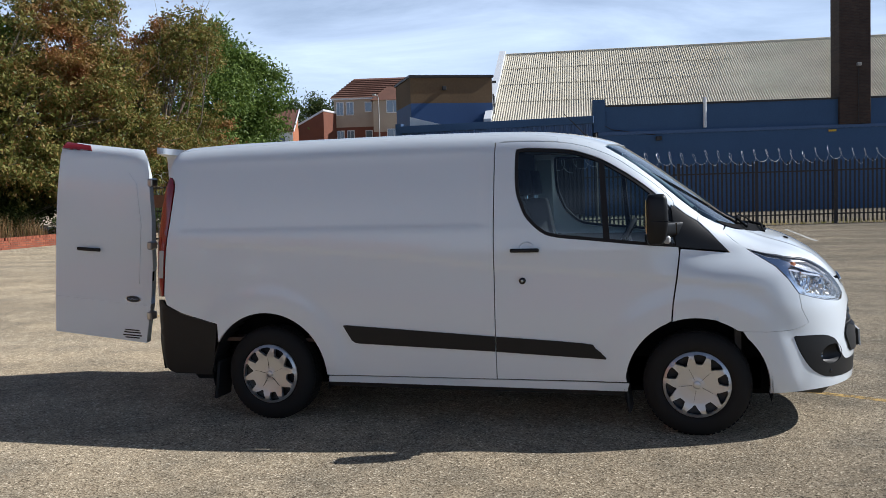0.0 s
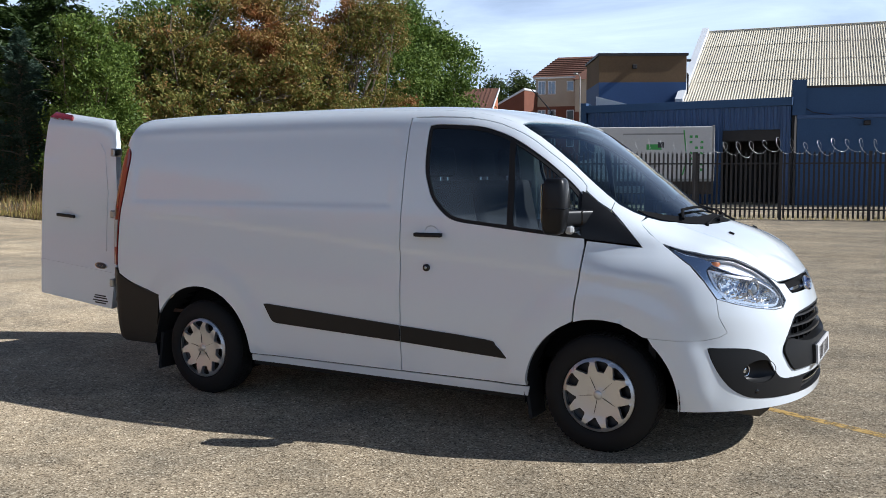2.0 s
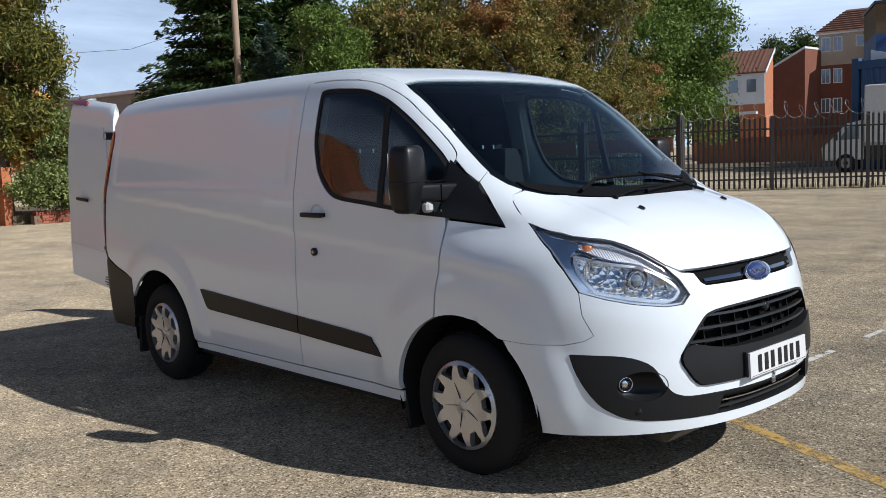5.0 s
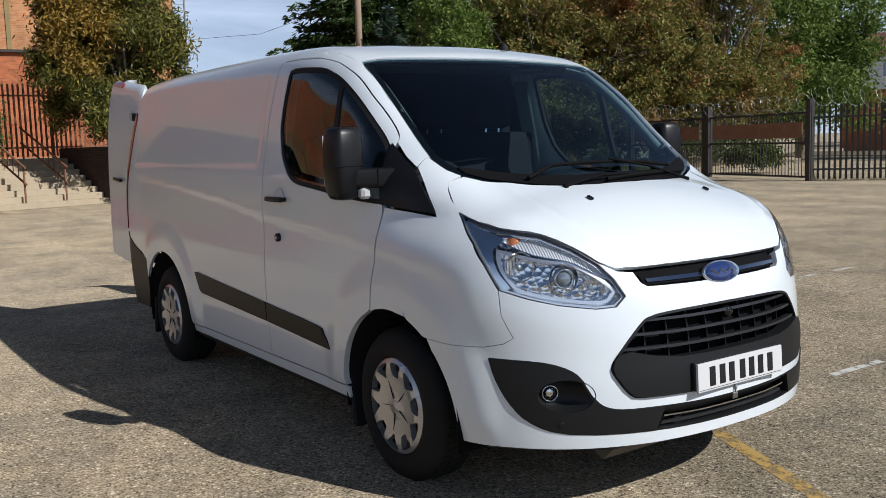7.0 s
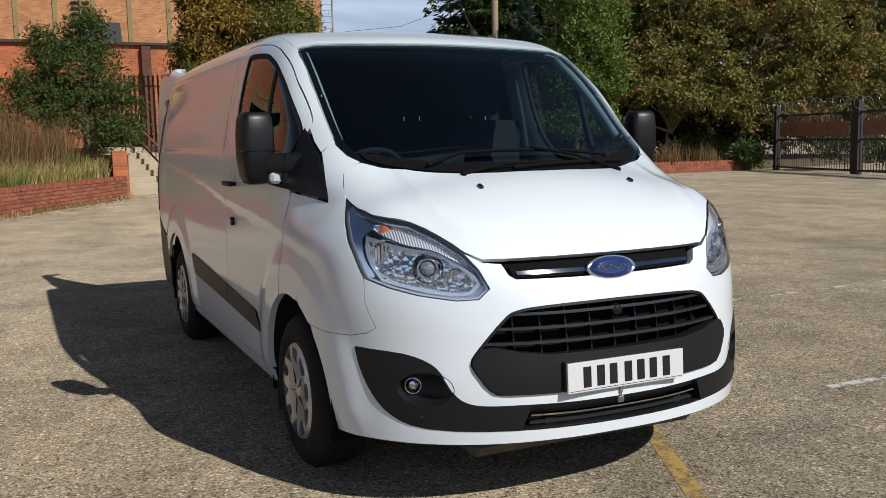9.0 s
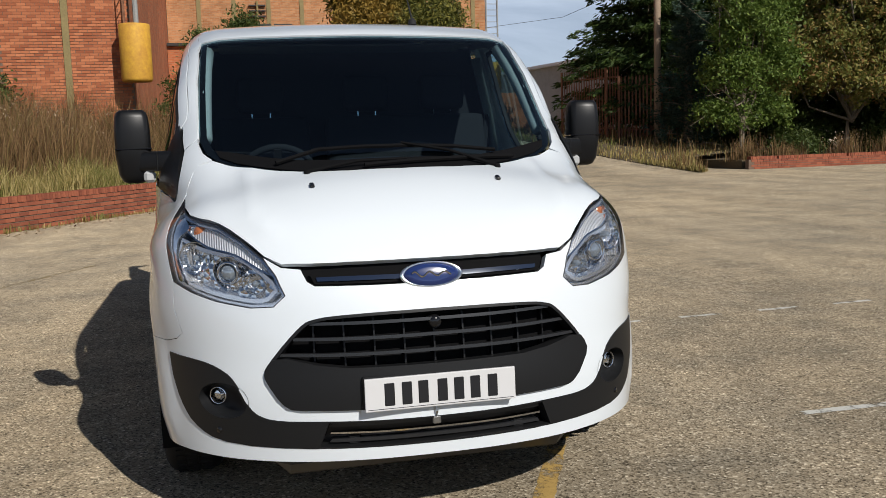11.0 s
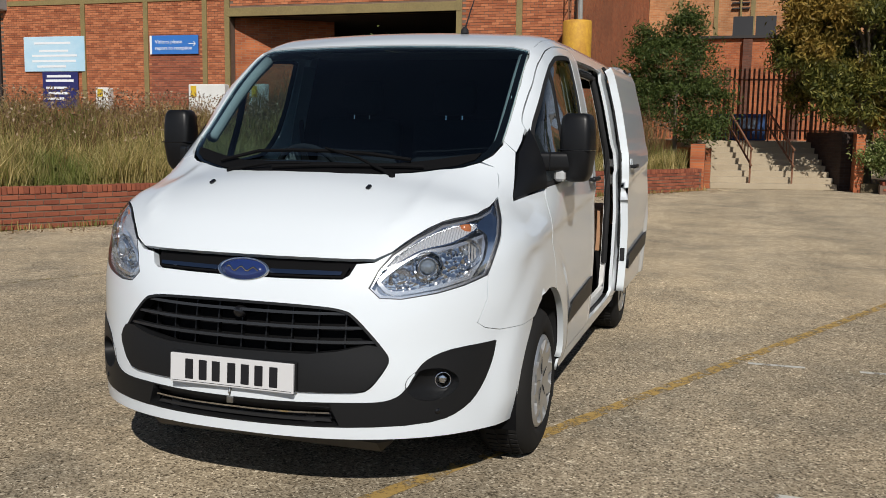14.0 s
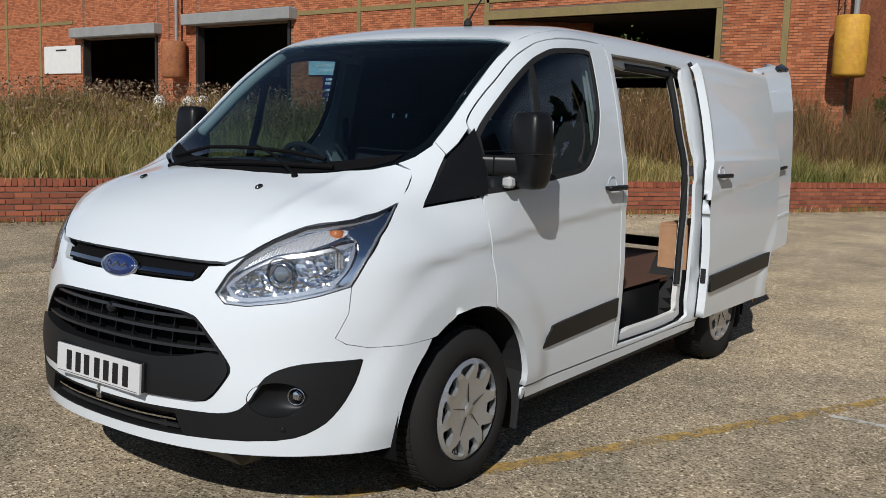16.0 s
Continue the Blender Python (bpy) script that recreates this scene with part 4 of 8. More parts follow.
# ---- wheels ----
def wheel(x, y, s):
    hub = empty("wheel", pose(x, y, 0.33, 0, 0, 0 if s < 0 else 180))
    hub.parent = van
    prof = [(0.212, 0.0), (0.222, -0.012), (0.25, -0.018), (0.285, -0.012), (0.312, 0.004), (0.325, 0.022), (0.330, 0.045), (0.3305, 0.10), (0.330, 0.16), (0.325, 0.19), (0.31, 0.21), (0.25, 0.222), (0.215, 0.21)]
    part("tyre", lathe(prof, 64, "y"), TYRE, hub, "", True)
    tread = bmesh.new()
    for k in range(60):
        a = k * math.tau / 60
        for w0, w1, tw in ((0.034, 0.068, 0.02), (0.076, 0.118, 0.0), (0.126, 0.17, -0.02)):
            b = box(-0.011, 0.011, w0, w1, 0.3295, 0.3345)
            bmesh.ops.transform(b, matrix=Matrix.Rotation(a + tw, 4, "Y"), verts=b.verts)
            join(tread, b)
    part("tread", tread, TYRE, hub)
    # trim: a dished disc with ten openings round its edge
    rim = [(0.208 * math.cos(a), 0.208 * math.sin(a)) for a in np.linspace(0, math.tau, 60, endpoint=False)]
    cuts = []
    for k in range(10):
        a = k * math.tau / 10 + 0.2
        wide, narrow = (0.262, 0.055) if k % 2 else (0.215, 0.135)
        c = [(0.183, -wide), (0.190, -wide * 0.86), (0.192, -wide * 0.4), (0.192, wide * 0.4), (0.190, wide * 0.86), (0.183, wide), (0.142, narrow + 0.035), (0.131, narrow), (0.129, 0.0), (0.131, -narrow), (0.142, -narrow - 0.035)]
        cuts.append([(r * math.cos(a + d), r * math.sin(a + d)) for r, d in c])
    v, tri = fill(rim, cuts, 0.02)
    r = np.hypot(v[:, 0], v[:, 1])
    dish = np.interp(r, [0, 0.03, 0.05, 0.12, 0.17, 0.19, 0.208], [-0.010, -0.010, -0.006, -0.012, -0.022, -0.018, -0.006])
    bm = bmesh.new()
    vs = [bm.verts.new((p[0], d, p[1])) for p, d in zip(v, dish)]
    for t in tri:
        bm.faces.new([vs[i] for i in t])
    bmesh.ops.recalc_face_normals(bm, faces=bm.faces)
    if sum(f.normal.y for f in bm.faces) > 0:
        bmesh.ops.reverse_faces(bm, faces=bm.faces)
    edge = [e for e in bm.edges if e.is_boundary]
    ext = bmesh.ops.extrude_edge_only(bm, edges=edge)
    for q in ext["geom"]:
        if isinstance(q, bmesh.types.BMVert):
            q.co.y += 0.030
            rr = math.hypot(q.co.x, q.co.z)
    trim = part("wheel_trim", bm, SILVER, hub, "silver plastic wheel trim with ten openings")
    part("trim_cap", lathe([(0.0, -0.014), (0.022, -0.013), (0.027, -0.008), (0.027, 0.01)], 24, "y"), SILVER, trim, "", True)
    seams = bmesh.new()
    for k in range(5):
        b = box(0.032, 0.112, -0.0125, -0.0075, -0.0007, 0.0007)
        bmesh.ops.transform(b, matrix=Matrix.Rotation(k * math.tau / 5 + 0.5, 4, "Y"), verts=b.verts)
        join(seams, b)
    part("trim_seams", seams, RUBBER, trim)
    part("steel_wheel", lathe([(0.0, 0.05), (0.12, 0.045), (0.17, 0.035), (0.20, 0.03), (0.211, 0.0), (0.215, 0.2), (0.0, 0.2)], 32, "y"), INK, hub, "", True)
    return hub


first_wheel = wheel(1.4665, -0.955, -1)
for x, y, turn in ((-1.4665, -0.950, 0), (1.4665, 0.955, 180), (-1.4665, 0.950, 180)):
    copy_thing(first_wheel, pose(x, y, 0.33, 0, 20, turn))
for x, s in ((1.03, -1), (1.03, 1), (-1.90, -1), (-1.90, 1)):
    part("mud_flap", box(-0.012, 0.012, -0.11, 0.11, -0.14, 0.14, 0.01), RUBBER, van, "", False, pose(x, s * 0.83, 0.27, 0, -8 if x > 0 else 8, 0))

# ---- mirrors, handles, wipers, aerial ----
def side_mirror(s):
    """Tall rounded housing: shallow bowl in front, upright glass behind, arm along its lower half."""
    rows = [(-0.168, 0.030, 0.034), (-0.160, 0.052, 0.056), (-0.13, 0.068, 0.074), (-0.04, 0.080, 0.086), (0.06, 0.079, 0.082), (0.115, 0.074, 0.074), (0.136, 0.066, 0.066), (0.146, 0.052, 0.054)]
    bm = bmesh.new()
    rings = []
    for z, ry, rx in rows:
        ring = []
        for k in range(20):
            a = k * math.tau / 20
            c, q = math.cos(a), math.sin(a)
            e = 0.42
            x = (abs(c) ** e) * (1 if c > 0 else -1) * rx * (1.0 if c > 0 else 0.62)
            y = (abs(q) ** e) * (1 if q > 0 else -1) * ry * 0.94
            ring.append(bm.verts.new((x + 0.12 * z * 0.25, y, z)))
        rings.append(ring)
    for q, w in zip(rings, rings[1:]):
        for k in range(20):
            bm.faces.new((q[k], q[(k + 1) % 20], w[(k + 1) % 20], w[k]))
    bm.faces.new(rings[0][::-1]), bm.faces.new(rings[-1])
    ob = part("door_mirror", bm, SATIN, van, "large black plastic door mirror", True, pose(1.225 if s < 0 else 1.185, s * 1.048, 1.385, 0, 0, -s * 6))
    part("mirror_glass", box(-0.054, -0.046, -0.060, 0.060, -0.10, 0.115, 0.003), CHROME, ob)
    part("mirror_seam", box(-0.030, 0.0865, -0.0765, 0.0765, -0.024, -0.018, 0.003), GLOSS, ob)
    arm = box(-0.035, 0.058, min(0.02 * s, -0.20 * s), max(0.02 * s, -0.20 * s), -0.118, -0.032, 0.022, None, 3)
    for v in arm.verts:
        v.co.x += 0.9 * max(0.0, -v.co.y * s)
    part("mirror_arm", arm, SATIN, ob, "", True)
    part("arm_groove", box(0.052, 0.1435, min(-0.09 * s, -0.094 * s), max(-0.09 * s, -0.094 * s), -0.112, -0.038, 0.0), GLOSS, ob)
    part("mirror_indicator", box(0.055, 0.102, min(-0.085 * s, -0.035 * s), max(-0.085 * s, -0.035 * s), -0.165, -0.115, 0.012), CLEAR_GREY, ob, "clear side repeater lens")


def door_handle(x, y, z, s, parent, turn=0.0):
    h = box(-0.095, 0.095, -0.012, 0.012, -0.013, 0.013, 0.010, None, 2)
    ob = part("door_handle", h, PLASTIC, parent, "black pull handle", True, pose(x, y + s * 0.030, z, 0, 0, turn))
    part("handle_foot", box(-0.085, -0.06, -0.035 if s > 0 else 0.0, 0.0 if s > 0 else 0.035, -0.010, 0.010), PLASTIC, ob)
    part("handle_foot", box(0.055, 0.085, -0.035 if s > 0 else 0.0, 0.0 if s > 0 else 0.035, -0.010, 0.010), PLASTIC, ob)
    cup = lathe([(0.050, 0.0), (0.046, 0.004), (0.030, 0.012), (0.0, 0.016)], 24, "y")
    if s > 0:
        bmesh.ops.scale(cup, vec=(1, -1, 1), verts=cup.verts)
    part("handle_recess", cup, WHITE, ob, "", True, pose(0.01, -s * 0.0285, 0.006))


for s in (-1, 1):
    side_mirror(s)
    x = 0.40 if s < 0 else 0.27
    door_handle(x, float(onto("y", x, 1.19, s)[1]), 1.19, s, van)
    if s < 0:
        y = float(onto("y", 0.378, 0.99, s)[1])
        lock = part("lock_plate", lathe([(0.0, -0.010), (0.018, -0.010), (0.022, -0.006), (0.022, 0.01)], 24, "y"), GLOSS, van, "", True, pose(0.378, y, 0.99))
        part("key_slot", lathe([(0.0, -0.012), (0.008, -0.012), (0.010, -0.009)], 16, "y"), STEEL, lock, "", True)
    part("washer_jet", box(-0.016, 0.016, -0.009, 0.009, -0.004, 0.009, 0.004), GLOSS, van, "", False, pose(2.045, s * 0.357, float(onto("z", 2.045, 0.357)[2]) + 0.002, 0, 20, 0))


def wiper(base, tip, blade):
    ob = part("wiper", tube([base, tuple(0.5 * (a + b) + (0.015 if k == 2 else 0) for k, (a, b) in enumerate(zip(base, tip))), tip], [0.008, 0.006, 0.005], 8), LINER, van, "black windscreen wiper")
    part("wiper_blade", tube(blade, 0.009, 6), LINER, ob)
    part("wiper_pivot", lathe([(0.0, 0.008), (0.010, 0.006), (0.013, 0.0), (0.013, -0.02)], 16, "z"), LINER, ob, "", True, Matrix.Translation(base))


def on_top(x, y, up=0.02):
    return (x, y, float(onto("z", x, y)[2]) + up)


def lie(points, up):
    return [(x, y, float(onto("z", x, y)[2]) + up) for x, y in points]


wiper(on_top(1.90, 0.40, 0.006), on_top(1.763, 0.035, 0.026), lie([(1.795, -0.47), (1.745, -0.30), (1.757, -0.13), (1.763, 0.035), (1.760, 0.24), (1.760, 0.432)], 0.014))
wiper(on_top(1.905, -0.36, 0.006), on_top(1.905, 0.03, 0.022), lie([(1.925, -0.14), (1.905, 0.03), (1.875, 0.20), (1.835, 0.36), (1.79, 0.50)], 0.012))
scuttle = both([(1.936, 0.0), (1.92, 0.2), (1.883, 0.337), (1.826, 0.442), (1.759, 0.542), (1.702, 0.622), (1.645, 0.683), (1.60, 0.70), (1.655, 0.60), (1.71, 0.50), (1.78, 0.36), (1.82, 0.2), (1.83, 0.0)])
skin("scuttle_panel", LINER, van, "top", scuttle, grid=0.05, off=-0.003, depth=0.01, press=False)
frit = both(screen_edge)
skin("screen_border", GLOSS, screen, "top", grown(frit, -0.006), holes=[grown(frit, -0.032)], grid=0.05, off=-0.012, depth=0.003, press=False)
aerial = part("roof_aerial", lathe([(0.022, 0.0), (0.020, 0.02), (0.008, 0.035), (0.0, 0.036)], 16, "z"), RUBBER, van, "short black roof aerial", True, pose(0.66, 0.33, float(onto("z", 0.66, 0.33)[2])))
part("aerial_rod", tube([(0, 0, 0.02), (-0.10, 0, 0.13), (-0.17, 0, 0.20)], [0.005, 0.004, 0.003], 6), RUBBER, aerial)

# ---- rear: bumper, lamps, open doors, sliding door ----
for s in (-1, 1):
    low = [q for q in rear_arch[::-1] if q[0] < -1.84 and q[1] < 0.70]
    line = [(-1.857, 0.683), (-2.0, 0.717), (-2.15, 0.762), (-2.262, 0.817), (-2.29, 0.86), (-2.335, 0.86), (-2.345, 0.6), (-2.32, 0.36), (-2.22, 0.32), (-1.93, 0.32)] + low[::-1]
    skin("rear_bumper_corner", PLASTIC, van, "side", line, sign=s, off=0.004, depth=0.02, press=False)
    lamp = [(-2.285, 0.885), (-2.268, 1.05), (-2.250, 1.25), (-2.220, 1.5), (-2.206, 1.68), (-2.220, 1.74), (-2.245, 1.752), (-2.27, 1.68), (-2.298, 1.5), (-2.322, 1.25), (-2.333, 1.0), (-2.333, 0.885)]
    light = skin("tail_lamp", RED_LENS, van, "side", lamp, sign=s, off=0.006, depth=0.03, press=False, grid=0.03, label="tall red tail lamp")
    skin("reversing_lens", CLEAR_GREY, light, "side", [(-2.275, 1.02), (-2.262, 1.22), (-2.30, 1.22), (-2.312, 1.02)], sign=s, off=0.009, depth=0.01, press=False)
skin("rear_bumper", PLASTIC, van, "rear", [(-0.88, 0.34), (0.88, 0.34), (0.88, 0.60), (0.80, 0.55), (-0.80, 0.55), (-0.88, 0.60)], off=0.03, depth=0.05, press=False, grid=0.06)
frame_out = [(-0.83, 0.60), (0.83, 0.60), (0.86, 1.0), (0.84, 1.4), (0.765, 1.80), (0.70, 1.90), (-0.70, 1.90), (-0.765, 1.80), (-0.84, 1.4), (-0.86, 1.0)]
skin("rear_frame", LINER, van, "rear", frame_out, holes=[grown(frame_out, -0.07)], off=-0.02, depth=0.06, press=False, grid=0.06)
roof_lip = both([(-2.24, 0.0), (-2.24, 0.5), (-2.23, 0.735), (-2.242, 0.70), (-2.258, 0.5), (-2.262, 0.0)])
skin("roof_rear_edge", WHITE, van, "top", roof_lip, grid=0.05, depth=0.03, press=False)


def rear_door(s, angle):
    """A side-hinged rear door, swung open about its outer edge."""
    hinge = Matrix.Translation((-2.436, s * 0.878, 1.2))
    m = hinge @ Matrix.Rotation(radians(-s * angle), 4, Vector((0.045, -s * 0.028, 1))) @ hinge.inverted()
    base = empty("rear_door", m)
    base.parent = van
    tagged(base, "open white rear door with black handle")
    half = [(s * y, z) for y, z in ((0.012, 0.53), (0.80, 0.50), (0.838, 0.80), (0.848, 1.1), (0.83, 1.45), (0.785, 1.78), (0.745, 1.90), (0.69, 1.955), (0.012, 1.995))]
    skin("outer_panel", WHITE, base, "rear", half, off=0.004, depth=0.055, press=False, grid=0.05, back=True)
    inner = [(s * y, z) for y, z in ((0.07, 0.62), (0.74, 0.60), (0.78, 1.1), (0.76, 1.45), (0.70, 1.78), (0.07, 1.84))]
    skin("inner_lining", PLY, base, "rear", inner, off=-0.056, depth=0.006, press=False, grid=0.08, back=True)
    x = -2.45
    crease = [(s * y, z) for y, z in ((0.014, 0.545), (0.798, 0.515), (0.832, 0.765), (0.014, 0.79))]
    skin("lower_pressing", WHITE, base, "rear", crease, off=-0.001, depth=0.01, press=False, grid=0.06)
    ledge = [(s * y, z) for y, z in ((0.014, 0.790), (0.834, 0.765), (0.836, 0.785), (0.014, 0.812))]
    skin("pressed_ledge", WHITE, base, "rear", ledge, off=0.010, depth=0.012, press=False, grid=0.04)
    lampline = [(s * y, z) for y, z in ((0.014, 1.945), (0.27, 1.935), (0.25, 1.965), (0.014, 1.985))]
    skin("brake_lamp", RED_LENS if s < 0 else GLOSS, base, "rear", lampline, off=0.016, depth=0.02, press=False, grid=0.03)
    skin("top_pressing", WHITE, base, "rear", [(s * y, z) for y, z in ((0.06, 0.95), (0.74, 0.95), (0.745, 1.40), (0.69, 1.70), (0.62, 1.78), (0.06, 1.80))], off=0.009, depth=0.008, press=False, grid=0.05)
    p = onto("r", s * 0.317, 1.19)
    h = part("door_handle", box(-0.03, -0.012, -0.10, 0.10, -0.013, 0.013, 0.008, None, 2), PLASTIC, base, "black pull handle", True, pose(p[0] - 0.010, s * 0.317, 1.19))
    part("handle_recess", lathe([(0.055, 0.0), (0.05, 0.004), (0.03, 0.010), (0.0, 0.013)], 24, "x"), WHITE, h, "", True, pose(0.000, 0, 0.01))
    if s < 0:
        b = onto("r", s * 0.69, 0.83)
        oval(b[0] - 0.012, s * 0.69, 0.83, 0.065, 0.026, 0.008, 0, parent=base, face=INK, turn=180)
        for k, (y0, y1, z) in enumerate(((0.62, 0.74, 0.590), (0.61, 0.75, 0.572), (0.60, 0.76, 0.550), (0.62, 0.74, 0.532))):
            q = onto("r", s * 0.6, z)
            part("sticker_bar", box(-0.003, 0, s * y1, s * y0, -0.005, 0.005), INK, base, "", False, pose(q[0] - 0.003, 0, z))
    for z in (0.72, 1.25, 1.72):
        part("hinge", box(-0.05, 0.04, -0.02, 0.02, -0.03, 0.03, 0.008), STEEL, base, "", False, pose(-2.37, s * 0.855, z))
    return base


rear_door(-1, 91.8)
rear_door(1, 91.8)

# sliding door, run back along the flank
slide = Matrix.Translation((-1.06, 0.075, 0.0))
sd = empty("sliding_door", slide)
sd.parent = van
tagged(sd, "white sliding side door slid open")
sd_line = rounded([(0.125, 0.36), (0.125, 0.36), (0.135, 0.70), (0.155, 1.0), (0.15, 1.22), (0.115, 1.32), (0.10, 1.5), (0.105, 1.80), (0.125, 1.895), (0.125, 1.895), (-1.14, 1.905), (-1.16, 1.89), (-1.19, 1.4), (-1.19, 1.4), (-1.17, 0.9), (-1.03, 0.62), (-1.0, 0.40), (-1.0, 0.36)], True, 3)
skin("outer_panel", WHITE, sd, "side", sd_line, sign=1, depth=0.05, back=True, grid=0.03)
skin("inner_lining", PLY, sd, "side", grown(sd_line, -0.09), sign=1, off=-0.052, depth=0.006, press=False, grid=0.08, back=True)
skin("side_strip", PLASTIC, sd, "side", [(0.115, 0.622), (-1.01, 0.672), (-1.0, 0.572), (0.115, 0.522)], sign=1, off=0.018, depth=0.016, press=False)
door_handle(-0.01, float(onto("y", -0.01, 1.225)[1]), 1.225, 1, sd)
for z, h in ((1.14, 0.018), (1.0, 0.055), (0.62, 0.045)):
    part("edge_fitting", box(-0.004, 0.008, -0.016, 0.016, -h, h, 0.004), RUBBER, sd, "", False, pose(0.132 if z < 1.2 else 0.11, float(onto("y", 0.12, z)[1]) - 0.03, z))
part("edge_seal", tube([(x - 0.012, float(onto("y", x - 0.012, z)[1]) - 0.055, z) for x, z in sd_line if x > 0.09], 0.012, 8), RUBBER, sd)

# opening of the side: seal, pillar face, step, upper track
hole = SIDE_OPENING
edge = [(x, float(onto("y", x, z)[1]) - 0.058, z) for x, z in grown(hole, -0.05) if x < 0.02 and z > 0.48]
part("opening_seal", tube(edge, 0.020, 8), RUBBER, van)
skin("opening_reveal", WHITE_IN, van, "side", grown(hole, 0.004), holes=[grown(hole, -0.05)], sign=1, off=-0.05, depth=0.03, press=False, grid=0.05)
part("side_step", box(-0.93, 0.10, 0.74, 0.93, 0.315, 0.340, 0.008), PLASTIC, van, "black side step with bright tread strips")
for k in range(3):
    part("step_tread", box(-0.90, 0.08, 0.78 + 0.05 * k, 0.80 + 0.05 * k, 0.340, 0.347), STEEL, van)
part("step_riser", box(-0.95, 0.10, 0.72, 0.735, 0.30, 0.565), PLASTIC, van)
part("upper_track", box(-1.0, 0.10, 0.70, 0.80, 1.86, 1.89, 0.006), INK, van)
part("middle_track", box(-2.1, -1.02, 0.93, 0.945, 1.245, 1.275, 0.003), STEEL, van)
part("pillar_latch", box(-0.925, -0.885, 0.90, 0.945, 1.10, 1.17, 0.008), STEEL, van, "bright steel striker plate")
part("pillar_bracket", box(-0.96, -0.90, 0.89, 0.945, 1.22, 1.28, 0.006), STEEL, van)

# ---- load space and cab ----
def wall_sheet(x0, x1, pts, s, thick=0.012):
    """A lining of the flank from x0 to x1 through points (y, z)."""
    bm = bmesh.new()
    rows = [[bm.verts.new((x, s * y + (-s) * t, z)) for y, z in pts] for x in (x0, x1) for t in (0, thick)]
    for i in range(len(pts) - 1):
        bm.faces.new((rows[0][i], rows[0][i + 1], rows[2][i + 1], rows[2][i]))
        bm.faces.new((rows[1][i], rows[1][i + 1], rows[3][i + 1], rows[3][i]))
    bmesh.ops.recalc_face_normals(bm, faces=bm.faces)
    return bm


def wheel_liner(x, s):
    """Dark half-round liner over a wheel."""
    bm = bmesh.new()
    rings = []
    for k in range(25):
        a = radians(-12 + 204 * k / 24)
        c, q = x + 0.452 * math.cos(a), 0.325 + 0.452 * math.sin(a)
        rings.append([bm.verts.new((c, s * y, q)) for y in (0.70, 0.955)])
    for p, q in zip(rings, rings[1:]):
        bm.faces.new((p[0], p[1], q[1], q[0]))
    bm.faces.new([r[0] for r in rings])
    bmesh.ops.recalc_face_normals(bm, faces=bm.faces)
    return bm


for s in (-1, 1):
    for x in (-1.4665, 1.4665):
        part("wheel_liner", wheel_liner(x, s), LINER, van, "black plastic wheel arch liner")
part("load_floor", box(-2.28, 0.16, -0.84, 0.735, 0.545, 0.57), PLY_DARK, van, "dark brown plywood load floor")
part("underbody", box(-2.25, 1.9, -0.70, 0.70, 0.22, 0.50, 0.04), INK, van)
# unseen block added to stop sunlight leaking through gaps in the nose
part("engine", box(1.76, 2.12, -0.60, 0.60, 0.45, 0.98, 0.03), INK, van)
part("sump", box(1.2, 2.3, -0.55, 0.55, 0.20, 0.45, 0.05), INK, van)
for s, x1 in ((-1, 0.12), (1, -1.04)):
    part("wall_lining", wall_sheet(-2.22, x1, [(0.91, 0.81), (0.915, 0.95), (0.895, 1.28)], s), PLY, van, "plywood wall lining")
    part("upper_wall", wall_sheet(-2.22, x1, [(0.895, 1.28), (0.84, 1.55), (0.775, 1.80), (0.70, 1.90)], s), TRIM, van)
    wb = part("wheel_box", box(-1.93, -1.12, min(s * 0.64, s * 0.655), max(s * 0.64, s * 0.655), 0.57, 0.90), CARD, van, "tan board wheel arch box")
    part("wheel_box_top", box(-1.93, -1.12, min(s * 0.656, s * 0.88), max(s * 0.616, s * 0.88), 0.885, 0.90), CARD, wb)
    part("wheel_box_end", box(-1.135, -1.12, min(s * 0.656, s * 0.88), max(s * 0.616, s * 0.88), 0.57, 0.884), CARD, wb)
part("roof_lining", box(-2.20, 0.15, -0.70, 0.70, 1.90, 1.91), DASH, van)
bulk = prism([(-0.93, 0.50), (0.93, 0.50), (0.93, 1.2), (0.86, 1.55), (0.76, 1.88), (-0.76, 1.88), (-0.86, 1.55), (-0.93, 1.2)], 0.155, 0.175, "yz")
part("bulkhead", bulk, SEAT_CLOTH, van, "dark cab bulkhead")
part("cab_floor", box(0.17, 1.0, -0.93, 0.93, 0.46, 0.50), DASH, van)
part("toe_board", box(1.002, 1.75, -0.50, 0.50, 0.46, 0.50), DASH, van)
part("firewall", box(1.70, 1.74, -0.80, 0.80, 0.45, 1.18), INK, van)


